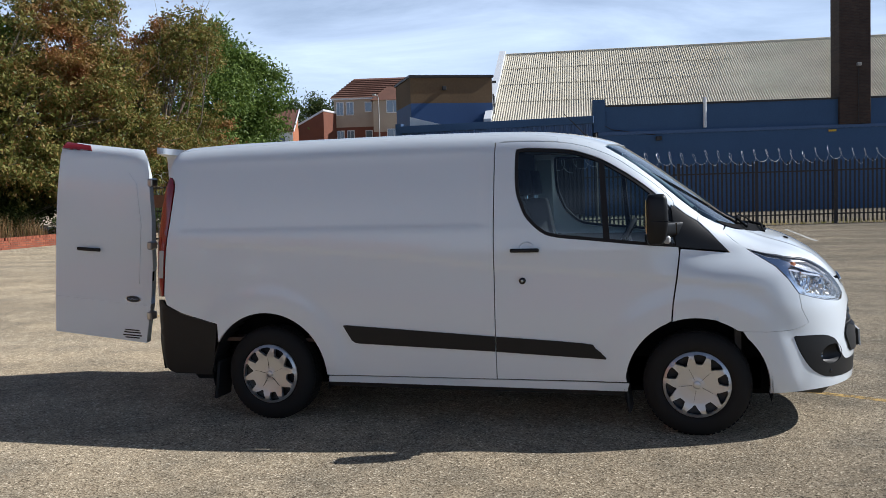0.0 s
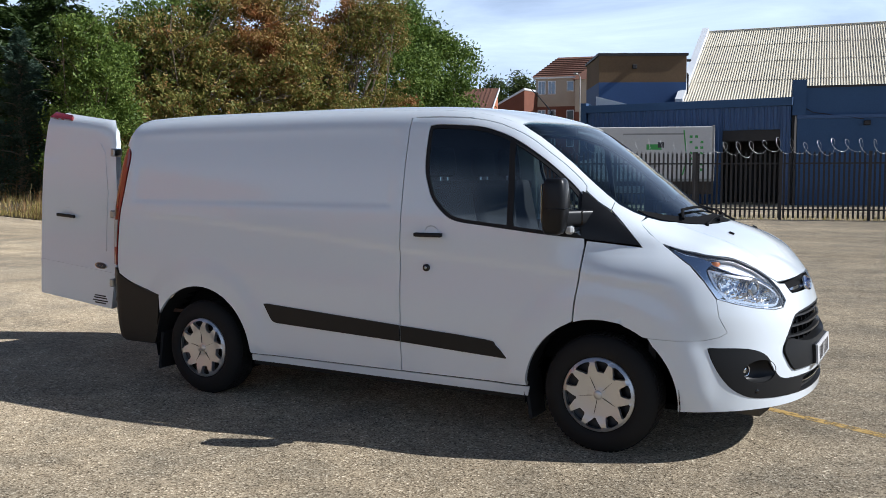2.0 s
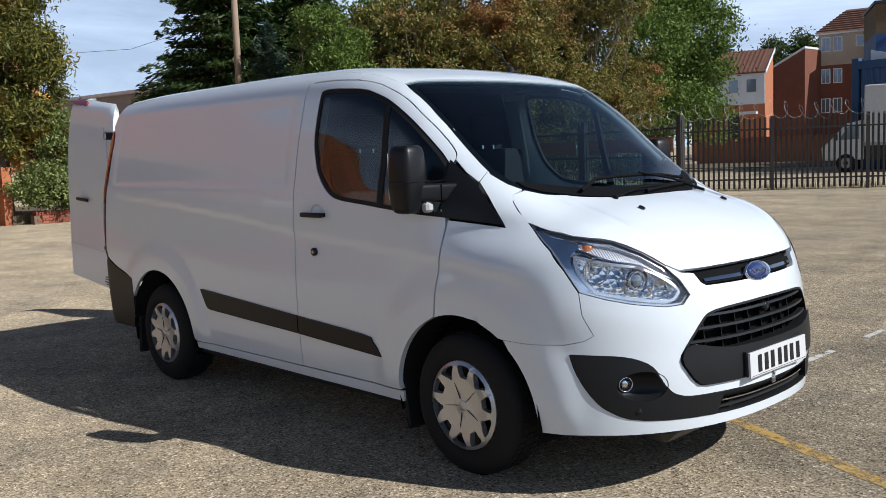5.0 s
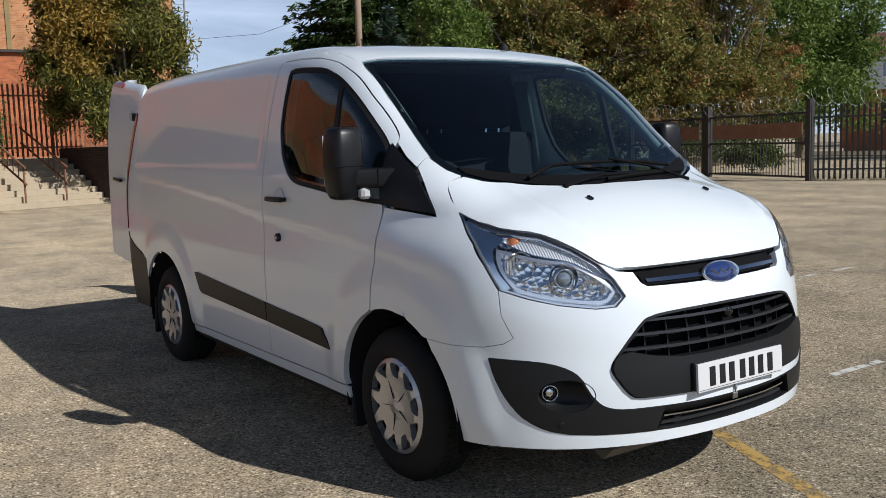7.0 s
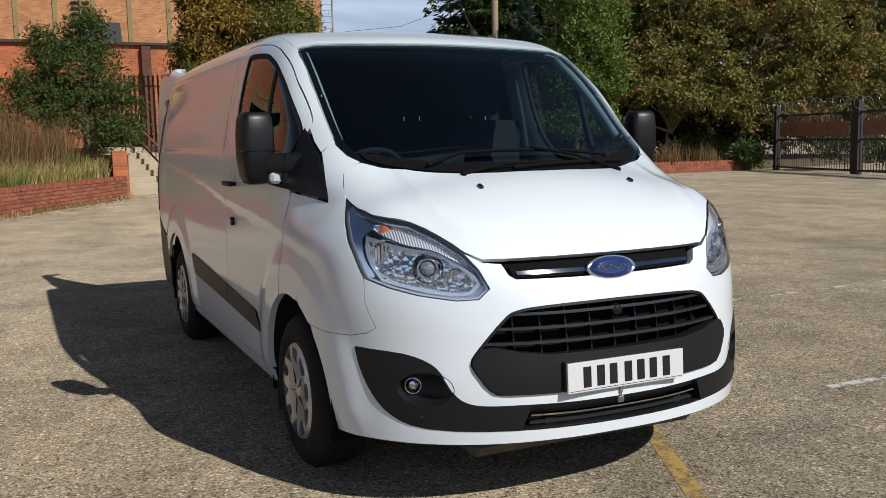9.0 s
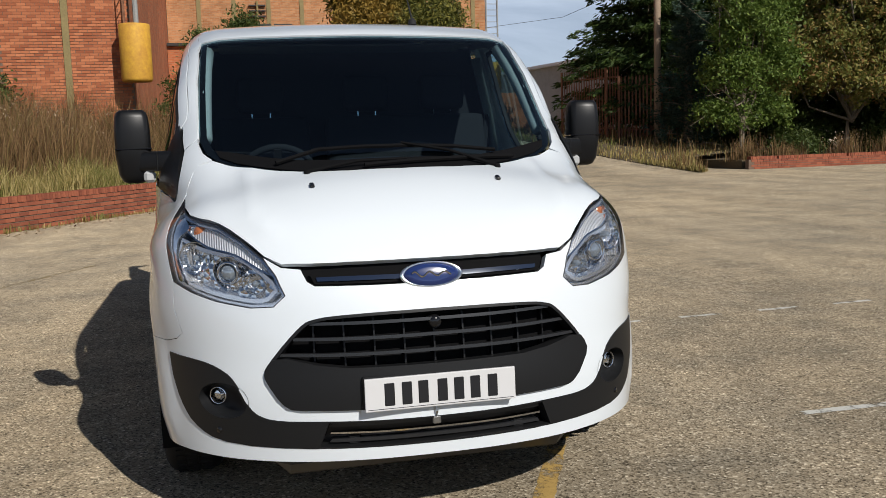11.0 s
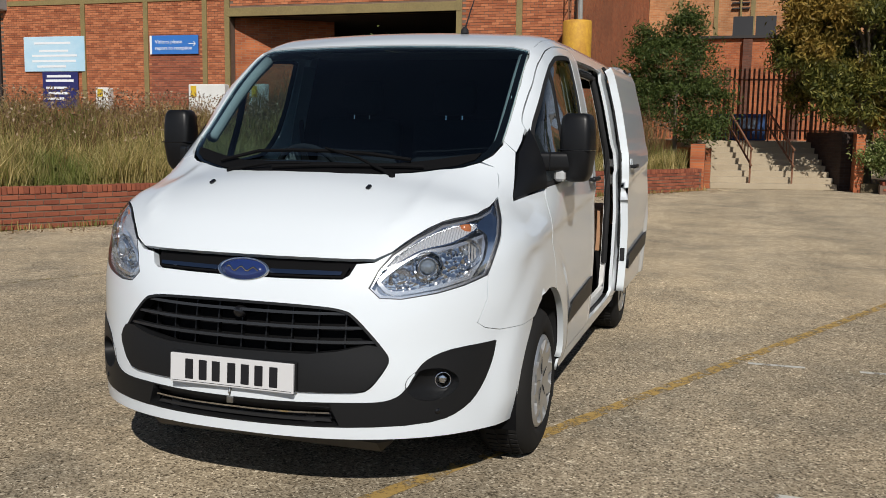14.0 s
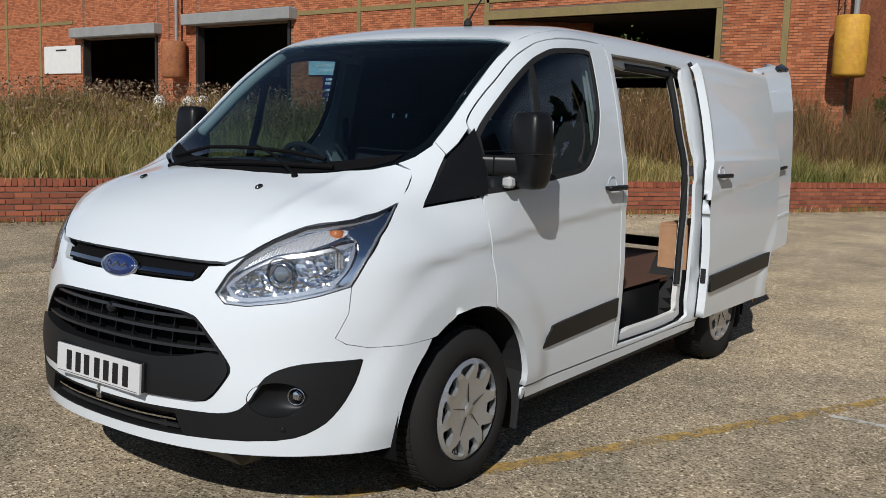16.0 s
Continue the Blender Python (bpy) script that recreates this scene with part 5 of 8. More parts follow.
def cab_seat(y, width):
    ob = part("cab_seat", box(0.30, 0.82, y - width / 2, y + width / 2, 0.80, 0.95, 0.05, None, 2), SEAT_CLOTH, van, "dark cloth cab seat", True)
    back = box(-0.07, 0.07, -width / 2, width / 2, 0, 0.62, 0.05, None, 2)
    part("seat_back", back, SEAT_CLOTH, ob, "", True, pose(0.34, y, 0.90, 0, -12, 0))
    part("seat_base", box(0.36, 0.78, y - width / 2 + 0.04, y + width / 2 - 0.04, 0.50, 0.80, 0.02), DASH, ob)
    for k in ([0] if width < 0.6 else [-0.22, 0.22]):
        part("head_rest", box(-0.05, 0.05, -0.13, 0.13, 0, 0.20, 0.04, None, 2), SEAT_CLOTH, ob, "", True, pose(0.21, y + k, 1.535, 0, -8, 0))
        for q in (-0.05, 0.05):
            part("head_rest_post", tube([(0.215, y + k + q, 1.48), (0.21, y + k + q, 1.56)], 0.006, 6), CHROME, ob)


cab_seat(-0.45, 0.52)
cab_seat(0.36, 0.92)
dash = prism([(1.15, 0.95), (1.10, 1.10), (1.16, 1.20), (1.35, 1.235), (1.55, 1.245), (1.72, 1.225), (1.72, 0.8), (1.3, 0.7)], -0.74, 0.74, "xz", 0.02)
part("dashboard", dash, DASH, van, "dark moulded dashboard", True)
part("instrument_hood", box(1.14, 1.42, -0.62, -0.22, 1.18, 1.285, 0.045, None, 2), DASH, van, "", True)
sw = tube([(0.185 * math.cos(a), 0.185 * math.sin(a), 0) for a in np.linspace(0, math.tau, 32, endpoint=False)], 0.016, 8, None, True)
steer = part("steering_wheel", sw, SEAT_CLOTH, van, "dark steering wheel", True, pose(0.98, -0.42, 1.19, 0, -62, 0))
part("wheel_boss", box(-0.07, 0.07, -0.075, 0.075, -0.045, 0.0, 0.02), SEAT_CLOTH, steer)
for a in (0, 120, 240):
    part("wheel_spoke", box(0.04, 0.18, -0.018, 0.018, -0.02, -0.005), DASH, steer, "", False, pose(0, 0, 0, 0, 0, a))
for s in (-1, 1):
    part("door_lining", wall_sheet(0.22, 1.33, [(0.93, 0.80), (0.92, 1.10), (0.895, 1.20)], s, 0.03), TRIM, van)
    part("door_pocket", wall_sheet(0.22, 0.98, [(0.90, 0.40), (0.93, 0.80)], s, 0.03), TRIM, van)
    pts = [(x, s * (y - 0.028), float(onto("z", x, y)[2]) - 0.045) for x, y in screen_edge[9:15]]
    part("pillar_trim", tube(pts, 0.032, 8), TRIM_LIGHT, van, "light grey windscreen pillar trim", True)
    part("belt_pillar_trim", wall_sheet(0.19, 0.31, [(0.905, 1.20), (0.86, 1.50), (0.79, 1.82)], s, 0.02), TRIM_LIGHT, van)
    part("seat_belt", tube([(0.26, s * 0.84, 1.50), (0.28, s * 0.80, 1.2), (0.34, s * 0.72, 0.95)], 0.018, 4), SEAT_CLOTH, van)
part("roof_headliner", box(0.2, 0.60, -0.66, 0.66, 1.862, 1.872), TRIM, van)
# tubes added inside the door tops to keep sun from slipping past the pillars
for s in (-1, 1):
    pts = [(x, s * (float(onto("y", x, z + 0.01)[1]) - 0.05), z - 0.005) for x, z in door_top if 0.25 < x < 0.72]
    part("cant_rail_trim", tube(pts, 0.040, 8), TRIM, van, "", True)


# ---- materials of the place ----
def brick_material(name, along, colours, mortar, length=0.215, height=0.065, joint=0.011):
    """Brickwork in true size on a wall that runs along x or y."""
    m = material(name, colours[0], 0.9)
    n, l = m.node_tree.nodes, m.node_tree.links
    g, s, c, b = n.new("ShaderNodeNewGeometry"), n.new("ShaderNodeSeparateXYZ"), n.new("ShaderNodeCombineXYZ"), n.new("ShaderNodeTexBrick")
    l.new(g.outputs["Position"], s.inputs[0])
    l.new(s.outputs["XYZ".index(along.upper())], c.inputs[0]), l.new(s.outputs[2], c.inputs[1]), l.new(c.outputs[0], b.inputs["Vector"])
    b.inputs["Scale"].default_value = 1.0
    b.inputs["Brick Width"].default_value, b.inputs["Row Height"].default_value, b.inputs["Mortar Size"].default_value = length + joint, height + joint, joint / 2
    b.inputs["Mortar Smooth"].default_value, b.inputs["Bias"].default_value = 0.1, 0.0
    b.inputs["Color1"].default_value, b.inputs["Color2"].default_value, b.inputs["Mortar"].default_value = (*colours[0], 1), (*colours[1], 1), (*mortar, 1)
    x, r, mx = n.new("ShaderNodeTexNoise"), n.new("ShaderNodeValToRGB"), n.new("ShaderNodeMix")
    x.inputs["Scale"].default_value, x.inputs["Detail"].default_value, x.inputs["Roughness"].default_value = 0.9, 8, 0.65
    l.new(g.outputs["Position"], x.inputs["Vector"]), l.new(x.outputs["Fac"], r.inputs[0])
    r.color_ramp.elements[0].position, r.color_ramp.elements[1].position = 0.3, 0.7
    r.color_ramp.elements[0].color, r.color_ramp.elements[1].color = (0.68, 0.66, 0.64, 1), (1.2, 1.18, 1.16, 1)
    mx.data_type, mx.blend_type = "RGBA", "MULTIPLY"
    mx.inputs[0].default_value = 1.0
    l.new(b.outputs["Color"], mx.inputs[6]), l.new(r.outputs[0], mx.inputs[7])
    l.new(mx.outputs[2], n["Principled BSDF"].inputs["Base Color"])
    p = n.new("ShaderNodeBump")
    p.inputs["Strength"].default_value, p.inputs["Distance"].default_value = 0.6, 0.008
    p.invert = True
    l.new(b.outputs["Fac"], p.inputs["Height"]), l.new(p.outputs[0], n["Principled BSDF"].inputs["Normal"])
    return m


RED_Y = brick_material("red_brick_along_y", "y", ((0.47, 0.15, 0.055), (0.33, 0.092, 0.035)), (0.29, 0.20, 0.13))
RED_X = brick_material("red_brick_along_x", "x", ((0.47, 0.15, 0.055), (0.33, 0.092, 0.035)), (0.29, 0.20, 0.13))
BUFF_Y = brick_material("buff_brick_along_y", "y", ((0.52, 0.255, 0.115), (0.40, 0.165, 0.065)), (0.40, 0.30, 0.19))
# chimney brick is dark itself; on the cheek wall this tone stands for shade
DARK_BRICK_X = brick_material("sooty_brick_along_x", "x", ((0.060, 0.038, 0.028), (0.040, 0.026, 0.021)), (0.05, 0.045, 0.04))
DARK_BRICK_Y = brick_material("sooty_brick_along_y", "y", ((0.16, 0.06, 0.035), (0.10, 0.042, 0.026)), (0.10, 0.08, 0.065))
BRICK_PIECE = speckled(material("brick_piece", (0.32, 0.095, 0.045), 0.9), (6, 60), (0.17, 0.045, 0.025), (0.40, 0.125, 0.062), 0.7, 0.4, 120, each=0.45)
BRICK_REST = speckled(material("brick_rest", (0.32, 0.095, 0.045), 0.9), (6, 60), (0.17, 0.045, 0.025), (0.40, 0.125, 0.062), 0.7, 0.4, 120, island=0.45)
MORTAR = speckled(material("mortar", (0.32, 0.27, 0.22), 0.95), (8, 80), (0.11, 0.07, 0.05), (0.22, 0.15, 0.105))
CONCRETE = speckled(material("concrete", (0.42, 0.37, 0.28), 0.9), (1.5, 30), (0.30, 0.24, 0.16), (0.50, 0.42, 0.30), 0.6, 0.3, 80)
OLIVE = speckled(material("olive_yellow_paint", (0.24, 0.18, 0.07), 0.7), (2, 20), (0.16, 0.12, 0.05), (0.30, 0.23, 0.09))
RUST = speckled(material("rusty_steel", (0.20, 0.09, 0.05), 0.9), (3, 30), (0.11, 0.05, 0.03), (0.30, 0.14, 0.075), 0.6, 0.3, 60)
RUST_YELLOW = speckled(material("rusty_yellow_paint", (0.6, 0.34, 0.05), 0.7), (1.6, 9), (0.40, 0.17, 0.03), (0.74, 0.44, 0.04), 0.45)
RUST_ORANGE = speckled(material("rusty_orange_paint", (0.4, 0.14, 0.05), 0.8), (1.6, 9), (0.16, 0.06, 0.03), (0.46, 0.17, 0.06), 0.4)
DARK_STEEL = speckled(material("dark_painted_steel", (0.02, 0.018, 0.017), 0.6), (5, 40), (0.014, 0.013, 0.013), (0.035, 0.028, 0.024))
WIRE = material("galvanised_wire", (0.55, 0.56, 0.56), 0.35, 0.9)
GREY_PAINT = speckled(material("grey_shutter_paint", (0.36, 0.36, 0.34), 0.7), (2, 20), (0.20, 0.205, 0.20), (0.34, 0.345, 0.335))
# near-black colour that stands for the shade inside rooms and doorways
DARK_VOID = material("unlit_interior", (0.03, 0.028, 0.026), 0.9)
BLUE_WALL = speckled(material("blue_painted_wall", (0.02, 0.05, 0.15), 0.75), (0.5, 12), (0.024, 0.062, 0.135), (0.044, 0.10, 0.205), 0.6, 0.25, 40)
BLUE_LIGHT = speckled(material("bright_blue_paint", (0.03, 0.09, 0.34), 0.7), (0.5, 12), (0.024, 0.066, 0.17), (0.036, 0.09, 0.23))
BLUE_SHEET = speckled(material("blue_profiled_sheet", (0.03, 0.065, 0.19), 0.5), (0.6, 10), (0.032, 0.074, 0.17), (0.05, 0.105, 0.225))
BROWN_RENDER = speckled(material("brown_render", (0.16, 0.10, 0.05), 0.9), (0.6, 8), (0.115, 0.072, 0.038), (0.20, 0.125, 0.062))
CEMENT_ROOF = speckled(material("cement_sheet_roof", (0.62, 0.56, 0.42), 0.85), (0.35, 6), (0.42, 0.38, 0.29), (0.72, 0.66, 0.53), 0.5)
ROOF_TILE = speckled(material("brown_roof_tile", (0.16, 0.07, 0.045), 0.85), (1.5, 20), (0.10, 0.045, 0.03), (0.21, 0.095, 0.06))
BUFF_WALL = speckled(material("buff_wall", (0.42, 0.35, 0.27), 0.9), (0.8, 12), (0.34, 0.28, 0.21), (0.47, 0.40, 0.31))
ORANGE_BRICK = speckled(material("orange_brick_far", (0.40, 0.15, 0.07), 0.9), (1.2, 14), (0.32, 0.115, 0.055), (0.46, 0.18, 0.085))
BROWN_BRICK = speckled(material("brown_brick_far", (0.17, 0.06, 0.035), 0.9), (1.2, 14), (0.13, 0.045, 0.027), (0.20, 0.075, 0.042))
WHITE_BOARD = speckled(material("white_boarding", (0.68, 0.70, 0.72), 0.6), (1, 12), (0.58, 0.60, 0.62), (0.74, 0.76, 0.78))
FAR_PANE = material("far_window_pane", (0.18, 0.22, 0.26), 0.08, 0.3)
SOIL = speckled(material("earth", (0.10, 0.075, 0.045), 0.95), (1.2, 20), (0.06, 0.05, 0.028), (0.15, 0.11, 0.06))
BARK = speckled(material("bark", (0.18, 0.145, 0.10), 0.95), (4, 40), (0.11, 0.085, 0.058), (0.27, 0.22, 0.16), 0.6, 0.5, 60)
POLE_WOOD = speckled(material("weathered_pole", (0.30, 0.22, 0.15), 0.9), (3, 30), (0.22, 0.16, 0.11), (0.36, 0.27, 0.19))
SIGN_BLUE = material("sign_blue", (0.035, 0.17, 0.52), 0.4)
SIGN_PALE = speckled(material("sign_pale_blue", (0.45, 0.66, 0.78), 0.45), (0.6, 2), (0.34, 0.60, 0.76), (0.62, 0.76, 0.84))
SIGN_NAVY = material("sign_navy", (0.02, 0.022, 0.12), 0.45)
SIGN_WHITE = speckled(material("sign_white", (0.74, 0.74, 0.71), 0.5), (3, 30), (0.62, 0.62, 0.58), (0.78, 0.78, 0.75))
SIGN_RED = material("sign_red", (0.55, 0.06, 0.05), 0.5)
PALE_BAR = material("pale_lettering", (0.80, 0.82, 0.84), 0.5)
GREEN_MARK = material("green_marking", (0.05, 0.30, 0.06), 0.5)
YELLOW_PAINT = material("yellow_marking", (0.62, 0.42, 0.03), 0.6)
LORRY_WHITE = speckled(material("lorry_panel", (0.70, 0.70, 0.68), 0.5), (0.7, 10), (0.46, 0.46, 0.45), (0.57, 0.57, 0.56))


def leaf_material(name, colours, patch=None):
    """Leaves that differ one by one, with wider patches of another tone, and let light through."""
    m = material(name, colours[0], 0.55)
    n, l = m.node_tree.nodes, m.node_tree.links
    b, o = n["Principled BSDF"], n["Material Output"]
    g, r = n.new("ShaderNodeNewGeometry"), n.new("ShaderNodeValToRGB")
    while len(r.color_ramp.elements) < len(colours):
        r.color_ramp.elements.new(0.5)
    for i, c in enumerate(colours):
        r.color_ramp.elements[i].position, r.color_ramp.elements[i].color = i / max(1, len(colours) - 1), (*c, 1)
    l.new(g.outputs["Random Per Island"], r.inputs[0])
    last = r.outputs[0]
    if patch:
        x, p, mx = n.new("ShaderNodeTexNoise"), n.new("ShaderNodeValToRGB"), n.new("ShaderNodeMix")
        x.inputs["Scale"].default_value, x.inputs["Detail"].default_value = patch[1], 4
        l.new(g.outputs["Position"], x.inputs["Vector"]), l.new(x.outputs["Fac"], p.inputs[0])
        p.color_ramp.elements[0].position, p.color_ramp.elements[1].position = patch[2], patch[2] + 0.12
        mx.data_type = "RGBA"
        mx.inputs[7].default_value = (*patch[0], 1)
        half = n.new("ShaderNodeMath")
        half.operation = "MULTIPLY"
        half.inputs[1].default_value = 0.75
        l.new(p.outputs[0], half.inputs[0]), l.new(half.outputs[0], mx.inputs[0]), l.new(last, mx.inputs[6])
        last = mx.outputs[2]
    l.new(last, b.inputs["Base Color"])
    b.inputs["Specular IOR Level"].default_value = 0.25
    t, s = n.new("ShaderNodeBsdfTranslucent"), n.new("ShaderNodeMixShader")
    s.inputs[0].default_value = 0.30
    l.new(last, t.inputs[0]), l.new(b.outputs[0], s.inputs[1]), l.new(t.outputs[0], s.inputs[2]), l.new(s.outputs[0], o.inputs[0])
    return m


LEAF_GREEN = leaf_material("green_leaves", ((0.055, 0.095, 0.016), (0.115, 0.175, 0.03), (0.20, 0.265, 0.06)))
LEAF_HAW = leaf_material("autumn_leaves", ((0.072, 0.095, 0.019), (0.165, 0.175, 0.04), (0.27, 0.24, 0.066), (0.27, 0.14, 0.05)), ((0.31, 0.105, 0.045), 0.28, 0.545))
LEAF_FIR = leaf_material("dark_fir_needles", ((0.022, 0.042, 0.011), (0.04, 0.068, 0.016), (0.075, 0.115, 0.028)))
LEAF_BLUE = leaf_material("blue_green_needles", ((0.03, 0.06, 0.04), (0.05, 0.085, 0.06), (0.08, 0.12, 0.08)))
LEAF_CYPRESS = leaf_material("cypress_leaves", ((0.04, 0.050, 0.011), (0.12, 0.125, 0.027), (0.26, 0.235, 0.052)), ((0.36, 0.22, 0.045), 0.45, 0.52))
LEAF_BUSH = leaf_material("bush_leaves", ((0.035, 0.058, 0.014), (0.065, 0.095, 0.022), (0.115, 0.145, 0.04)))
LEAF_PALE = leaf_material("variegated_leaves", ((0.09, 0.13, 0.03), (0.18, 0.23, 0.065), (0.36, 0.38, 0.15)))
GRASS = leaf_material("tall_grass", ((0.13, 0.135, 0.03), (0.29, 0.245, 0.075), (0.47, 0.37, 0.15), (0.62, 0.50, 0.23)), ((0.11, 0.155, 0.03), 0.42, 0.50))
SEED = leaf_material("seed_heads", ((0.15, 0.085, 0.048), (0.28, 0.18, 0.105), (0.50, 0.39, 0.26)))
WEED = leaf_material("dry_weeds", ((0.11, 0.06, 0.032), (0.21, 0.125, 0.058), (0.34, 0.215, 0.10), (0.15, 0.125, 0.042)))


# ---- plants ----
GROVES = {"hawthorn_tree": "hawthorns along the corner", "far_tree": "distant trees", "undergrowth": "undergrowth below the trees", "dark_fir": "firs by the exit road"}


def quads(name, centre, across, along, mat, parent=None):
    """Many small leaves as kites in one mesh."""
    k = len(centre)
    v = np.empty((k, 4, 3))
    v[:, 0], v[:, 2] = centre - along, centre + along
    v[:, 1], v[:, 3] = centre - across, centre + across
    me = bpy.data.meshes.new(name)
    me.vertices.add(4 * k), me.loops.add(4 * k), me.polygons.add(k)
    me.vertices.foreach_set("co", v.ravel())
    me.loops.foreach_set("vertex_index", np.arange(4 * k, dtype=np.int32))
    me.polygons.foreach_set("loop_start", np.arange(0, 4 * k, 4, dtype=np.int32))
    me.update(calc_edges=True)
    me.materials.append(mat)
    ob = new(name, me)
    ob.parent = parent
    return ob


def directions(rng, k):
    d = rng.normal(size=(k, 3))
    return d / np.linalg.norm(d, axis=1, keepdims=True)


def crown(blobs, count, size, rng, clump=0.35, per=45, droop=0.0, hollow=0.55, slim=0.42):
    """Leaf centres and axes in clumps over the shells of ellipsoids."""
    blobs = np.array(blobs, float)
    share = (blobs[:, 3] * blobs[:, 4] + blobs[:, 4] * blobs[:, 5] + blobs[:, 3] * blobs[:, 5])
    pick = rng.choice(len(blobs), max(1, count // per), p=share / share.sum())
    d = directions(rng, len(pick))
    d[:, 2] = np.where(d[:, 2] < -0.5, -d[:, 2] * 0.6, d[:, 2])
    r = hollow + (1.06 - hollow) * rng.random(len(pick)) ** 0.5
    seeds = blobs[pick, :3] + d * blobs[pick, 3:6] * r[:, None]
    own = rng.integers(0, len(pick), count)
    c = seeds[own] + rng.normal(size=(count, 3)) * clump * np.array([1, 1, 0.7]) * rng.uniform(0.5, 1.2, (count, 1))
    c[:, 2] -= droop * rng.random(count)
    along = directions(rng, count)
    along[:, 2] -= droop * 1.2
    along /= np.linalg.norm(along, axis=1, keepdims=True)
    across = np.cross(along, directions(rng, count))
    across /= np.maximum(np.linalg.norm(across, axis=1, keepdims=True), 1e-6)
    s = size * rng.uniform(0.6, 1.3, (count, 1))
    return c, across * s * slim, along * s, seeds


def tree(name, label, base, blobs, count, size, mat, seed, trunk=0.18, category="tree", clump=0.35, droop=0.0, limbs=10, per=45, hollow=0.55, slim=0.42, twigs=0):
    rng = np.random.default_rng(seed)
    ob = tagged(empty(name, Matrix.Translation(base)), label, category, group=GROVES.get(name, ""))
    c, a, l, seeds = crown(blobs, count, size, rng, clump, per, droop, hollow, slim)
    keep = c[:, 2] > 0.05
    off = np.array(base)
    quads("crown", c[keep] - off, a[keep], l[keep], mat, ob)
    top = max(b[2] for b in blobs)
    wood = bmesh.new()
    mid = np.mean([b[:2] for b in blobs], axis=0) - off[:2]
    rise = top - base[2]
    tube([(0, 0, -0.05), (mid[0] * 0.15, mid[1] * 0.15, rise * 0.35), (mid[0] * 0.6, mid[1] * 0.6, rise * 0.7), (mid[0], mid[1], rise)], [trunk, trunk * 0.75, trunk * 0.45, trunk * 0.15], 8, wood)
    part("trunk", wood, BARK, ob)
    for k in range(limbs):
        q = seeds[rng.integers(0, len(seeds))] - off
        h = rise * rng.uniform(0.15, 0.5)
        start = np.array([mid[0] * 0.3, mid[1] * 0.3, h])
        bend = (start + q) / 2 + rng.normal(size=3) * 0.25
        wood = tube([tuple(start), tuple(bend), tuple(q)], [trunk * 0.35, trunk * 0.2, trunk * 0.06], 5)
        for j in range(twigs):
            a = bend + (q - bend) * rng.uniform(0.2, 0.8)
            b = q + rng.normal(size=3) * np.array([0.6, 0.6, 0.45])
            tube([tuple(a), tuple((a + b) / 2 + rng.normal(size=3) * 0.08), tuple(b)], [trunk * 0.11, trunk * 0.075, trunk * 0.03], 4, wood)
        part("limb", wood, BARK, ob)
    return ob


def conifer(name, label, base, height, radius, count, size, mat, seed, droop=0.5, tiers=22, low=0.3):
    """A cone of drooping sprays in tiers."""
    rng = np.random.default_rng(seed)
    ob = tagged(empty(name, Matrix.Translation(base)), label, "tree", group=GROVES.get(name, ""))
    part("trunk", tube([(0, 0, -0.05), (0, 0, height * 0.5), (0, 0, height * 0.98)], [0.22, 0.13, 0.02], 8), BARK, ob)
    cs, acs, als = [], [], []
    sprays = tiers * 12
    per = max(8, count // sprays)
    for k in range(sprays):
        t = low / height + (1 - low / height) * (k / sprays)
        z = t * height
        reach = radius * (1 - t) ** 0.75 * rng.uniform(0.55, 1.12) + 0.12
        a = rng.uniform(0, math.tau)
        u = rng.random(per) ** 0.7
        d = np.array([math.cos(a), math.sin(a)])
        side = rng.normal(size=per) * 0.22 * (1.2 - u) * reach
        p = np.stack([d[0] * u * reach - d[1] * side, d[1] * u * reach + d[0] * side, z + 0.25 * u * reach - droop * (u * reach) ** 2 / max(radius, 0.5) + rng.normal(size=per) * 0.09], 1)
        al = np.stack([d[0] + rng.normal(size=per) * 0.5, d[1] + rng.normal(size=per) * 0.5, -droop * 1.1 * np.ones(per) + rng.normal(size=per) * 0.35], 1)
        al /= np.linalg.norm(al, axis=1, keepdims=True)
        ac = np.cross(al, directions(rng, per))
        ac /= np.maximum(np.linalg.norm(ac, axis=1, keepdims=True), 1e-6)
        s = size * rng.uniform(0.6, 1.3, (per, 1))
        cs.append(p), acs.append(ac * s * 0.26), als.append(al * s)
        if k % 6 == 0:
            part("limb", tube([(0, 0, z - 0.1), (d[0] * reach * 0.5, d[1] * reach * 0.5, z + 0.05), (d[0] * reach * 0.9, d[1] * reach * 0.9, z - droop * 0.3 * reach)], [0.045, 0.03, 0.01], 5), BARK, ob)
    quads("crown", np.concatenate(cs), np.concatenate(acs), np.concatenate(als), mat, ob)
    return ob


# ---- the low retaining wall, the bank behind it and the steps ----
WALL_END = Vector((-20.75, 0.62, 0))
ALONG = Vector((0.878, -0.478, 0)).normalized()
BACK = Vector((-0.478, -0.878, 0)).normalized()


def bank_height(s, d):
    t = min(1.0, max(0.0, (d - 0.2) / 6.0))
    return 0.50 + 0.80 * t * t * (3 - 2 * t) + 0.06 * noise.noise((s * 0.5, d * 0.5, 3.0))


bm = bmesh.new()
rows = []
for i in range(60):
    s = -0.3 + i * 0.75
    rows.append([bm.verts.new(WALL_END + ALONG * s + BACK * d + Vector((0, 0, bank_height(s, d)))) for d in [0.16 + 0.6 * k for k in range(26)]])
for r, q in zip(rows, rows[1:]):
    for k in range(len(r) - 1):
        bm.faces.new((r[k], q[k], q[k + 1], r[k + 1]))
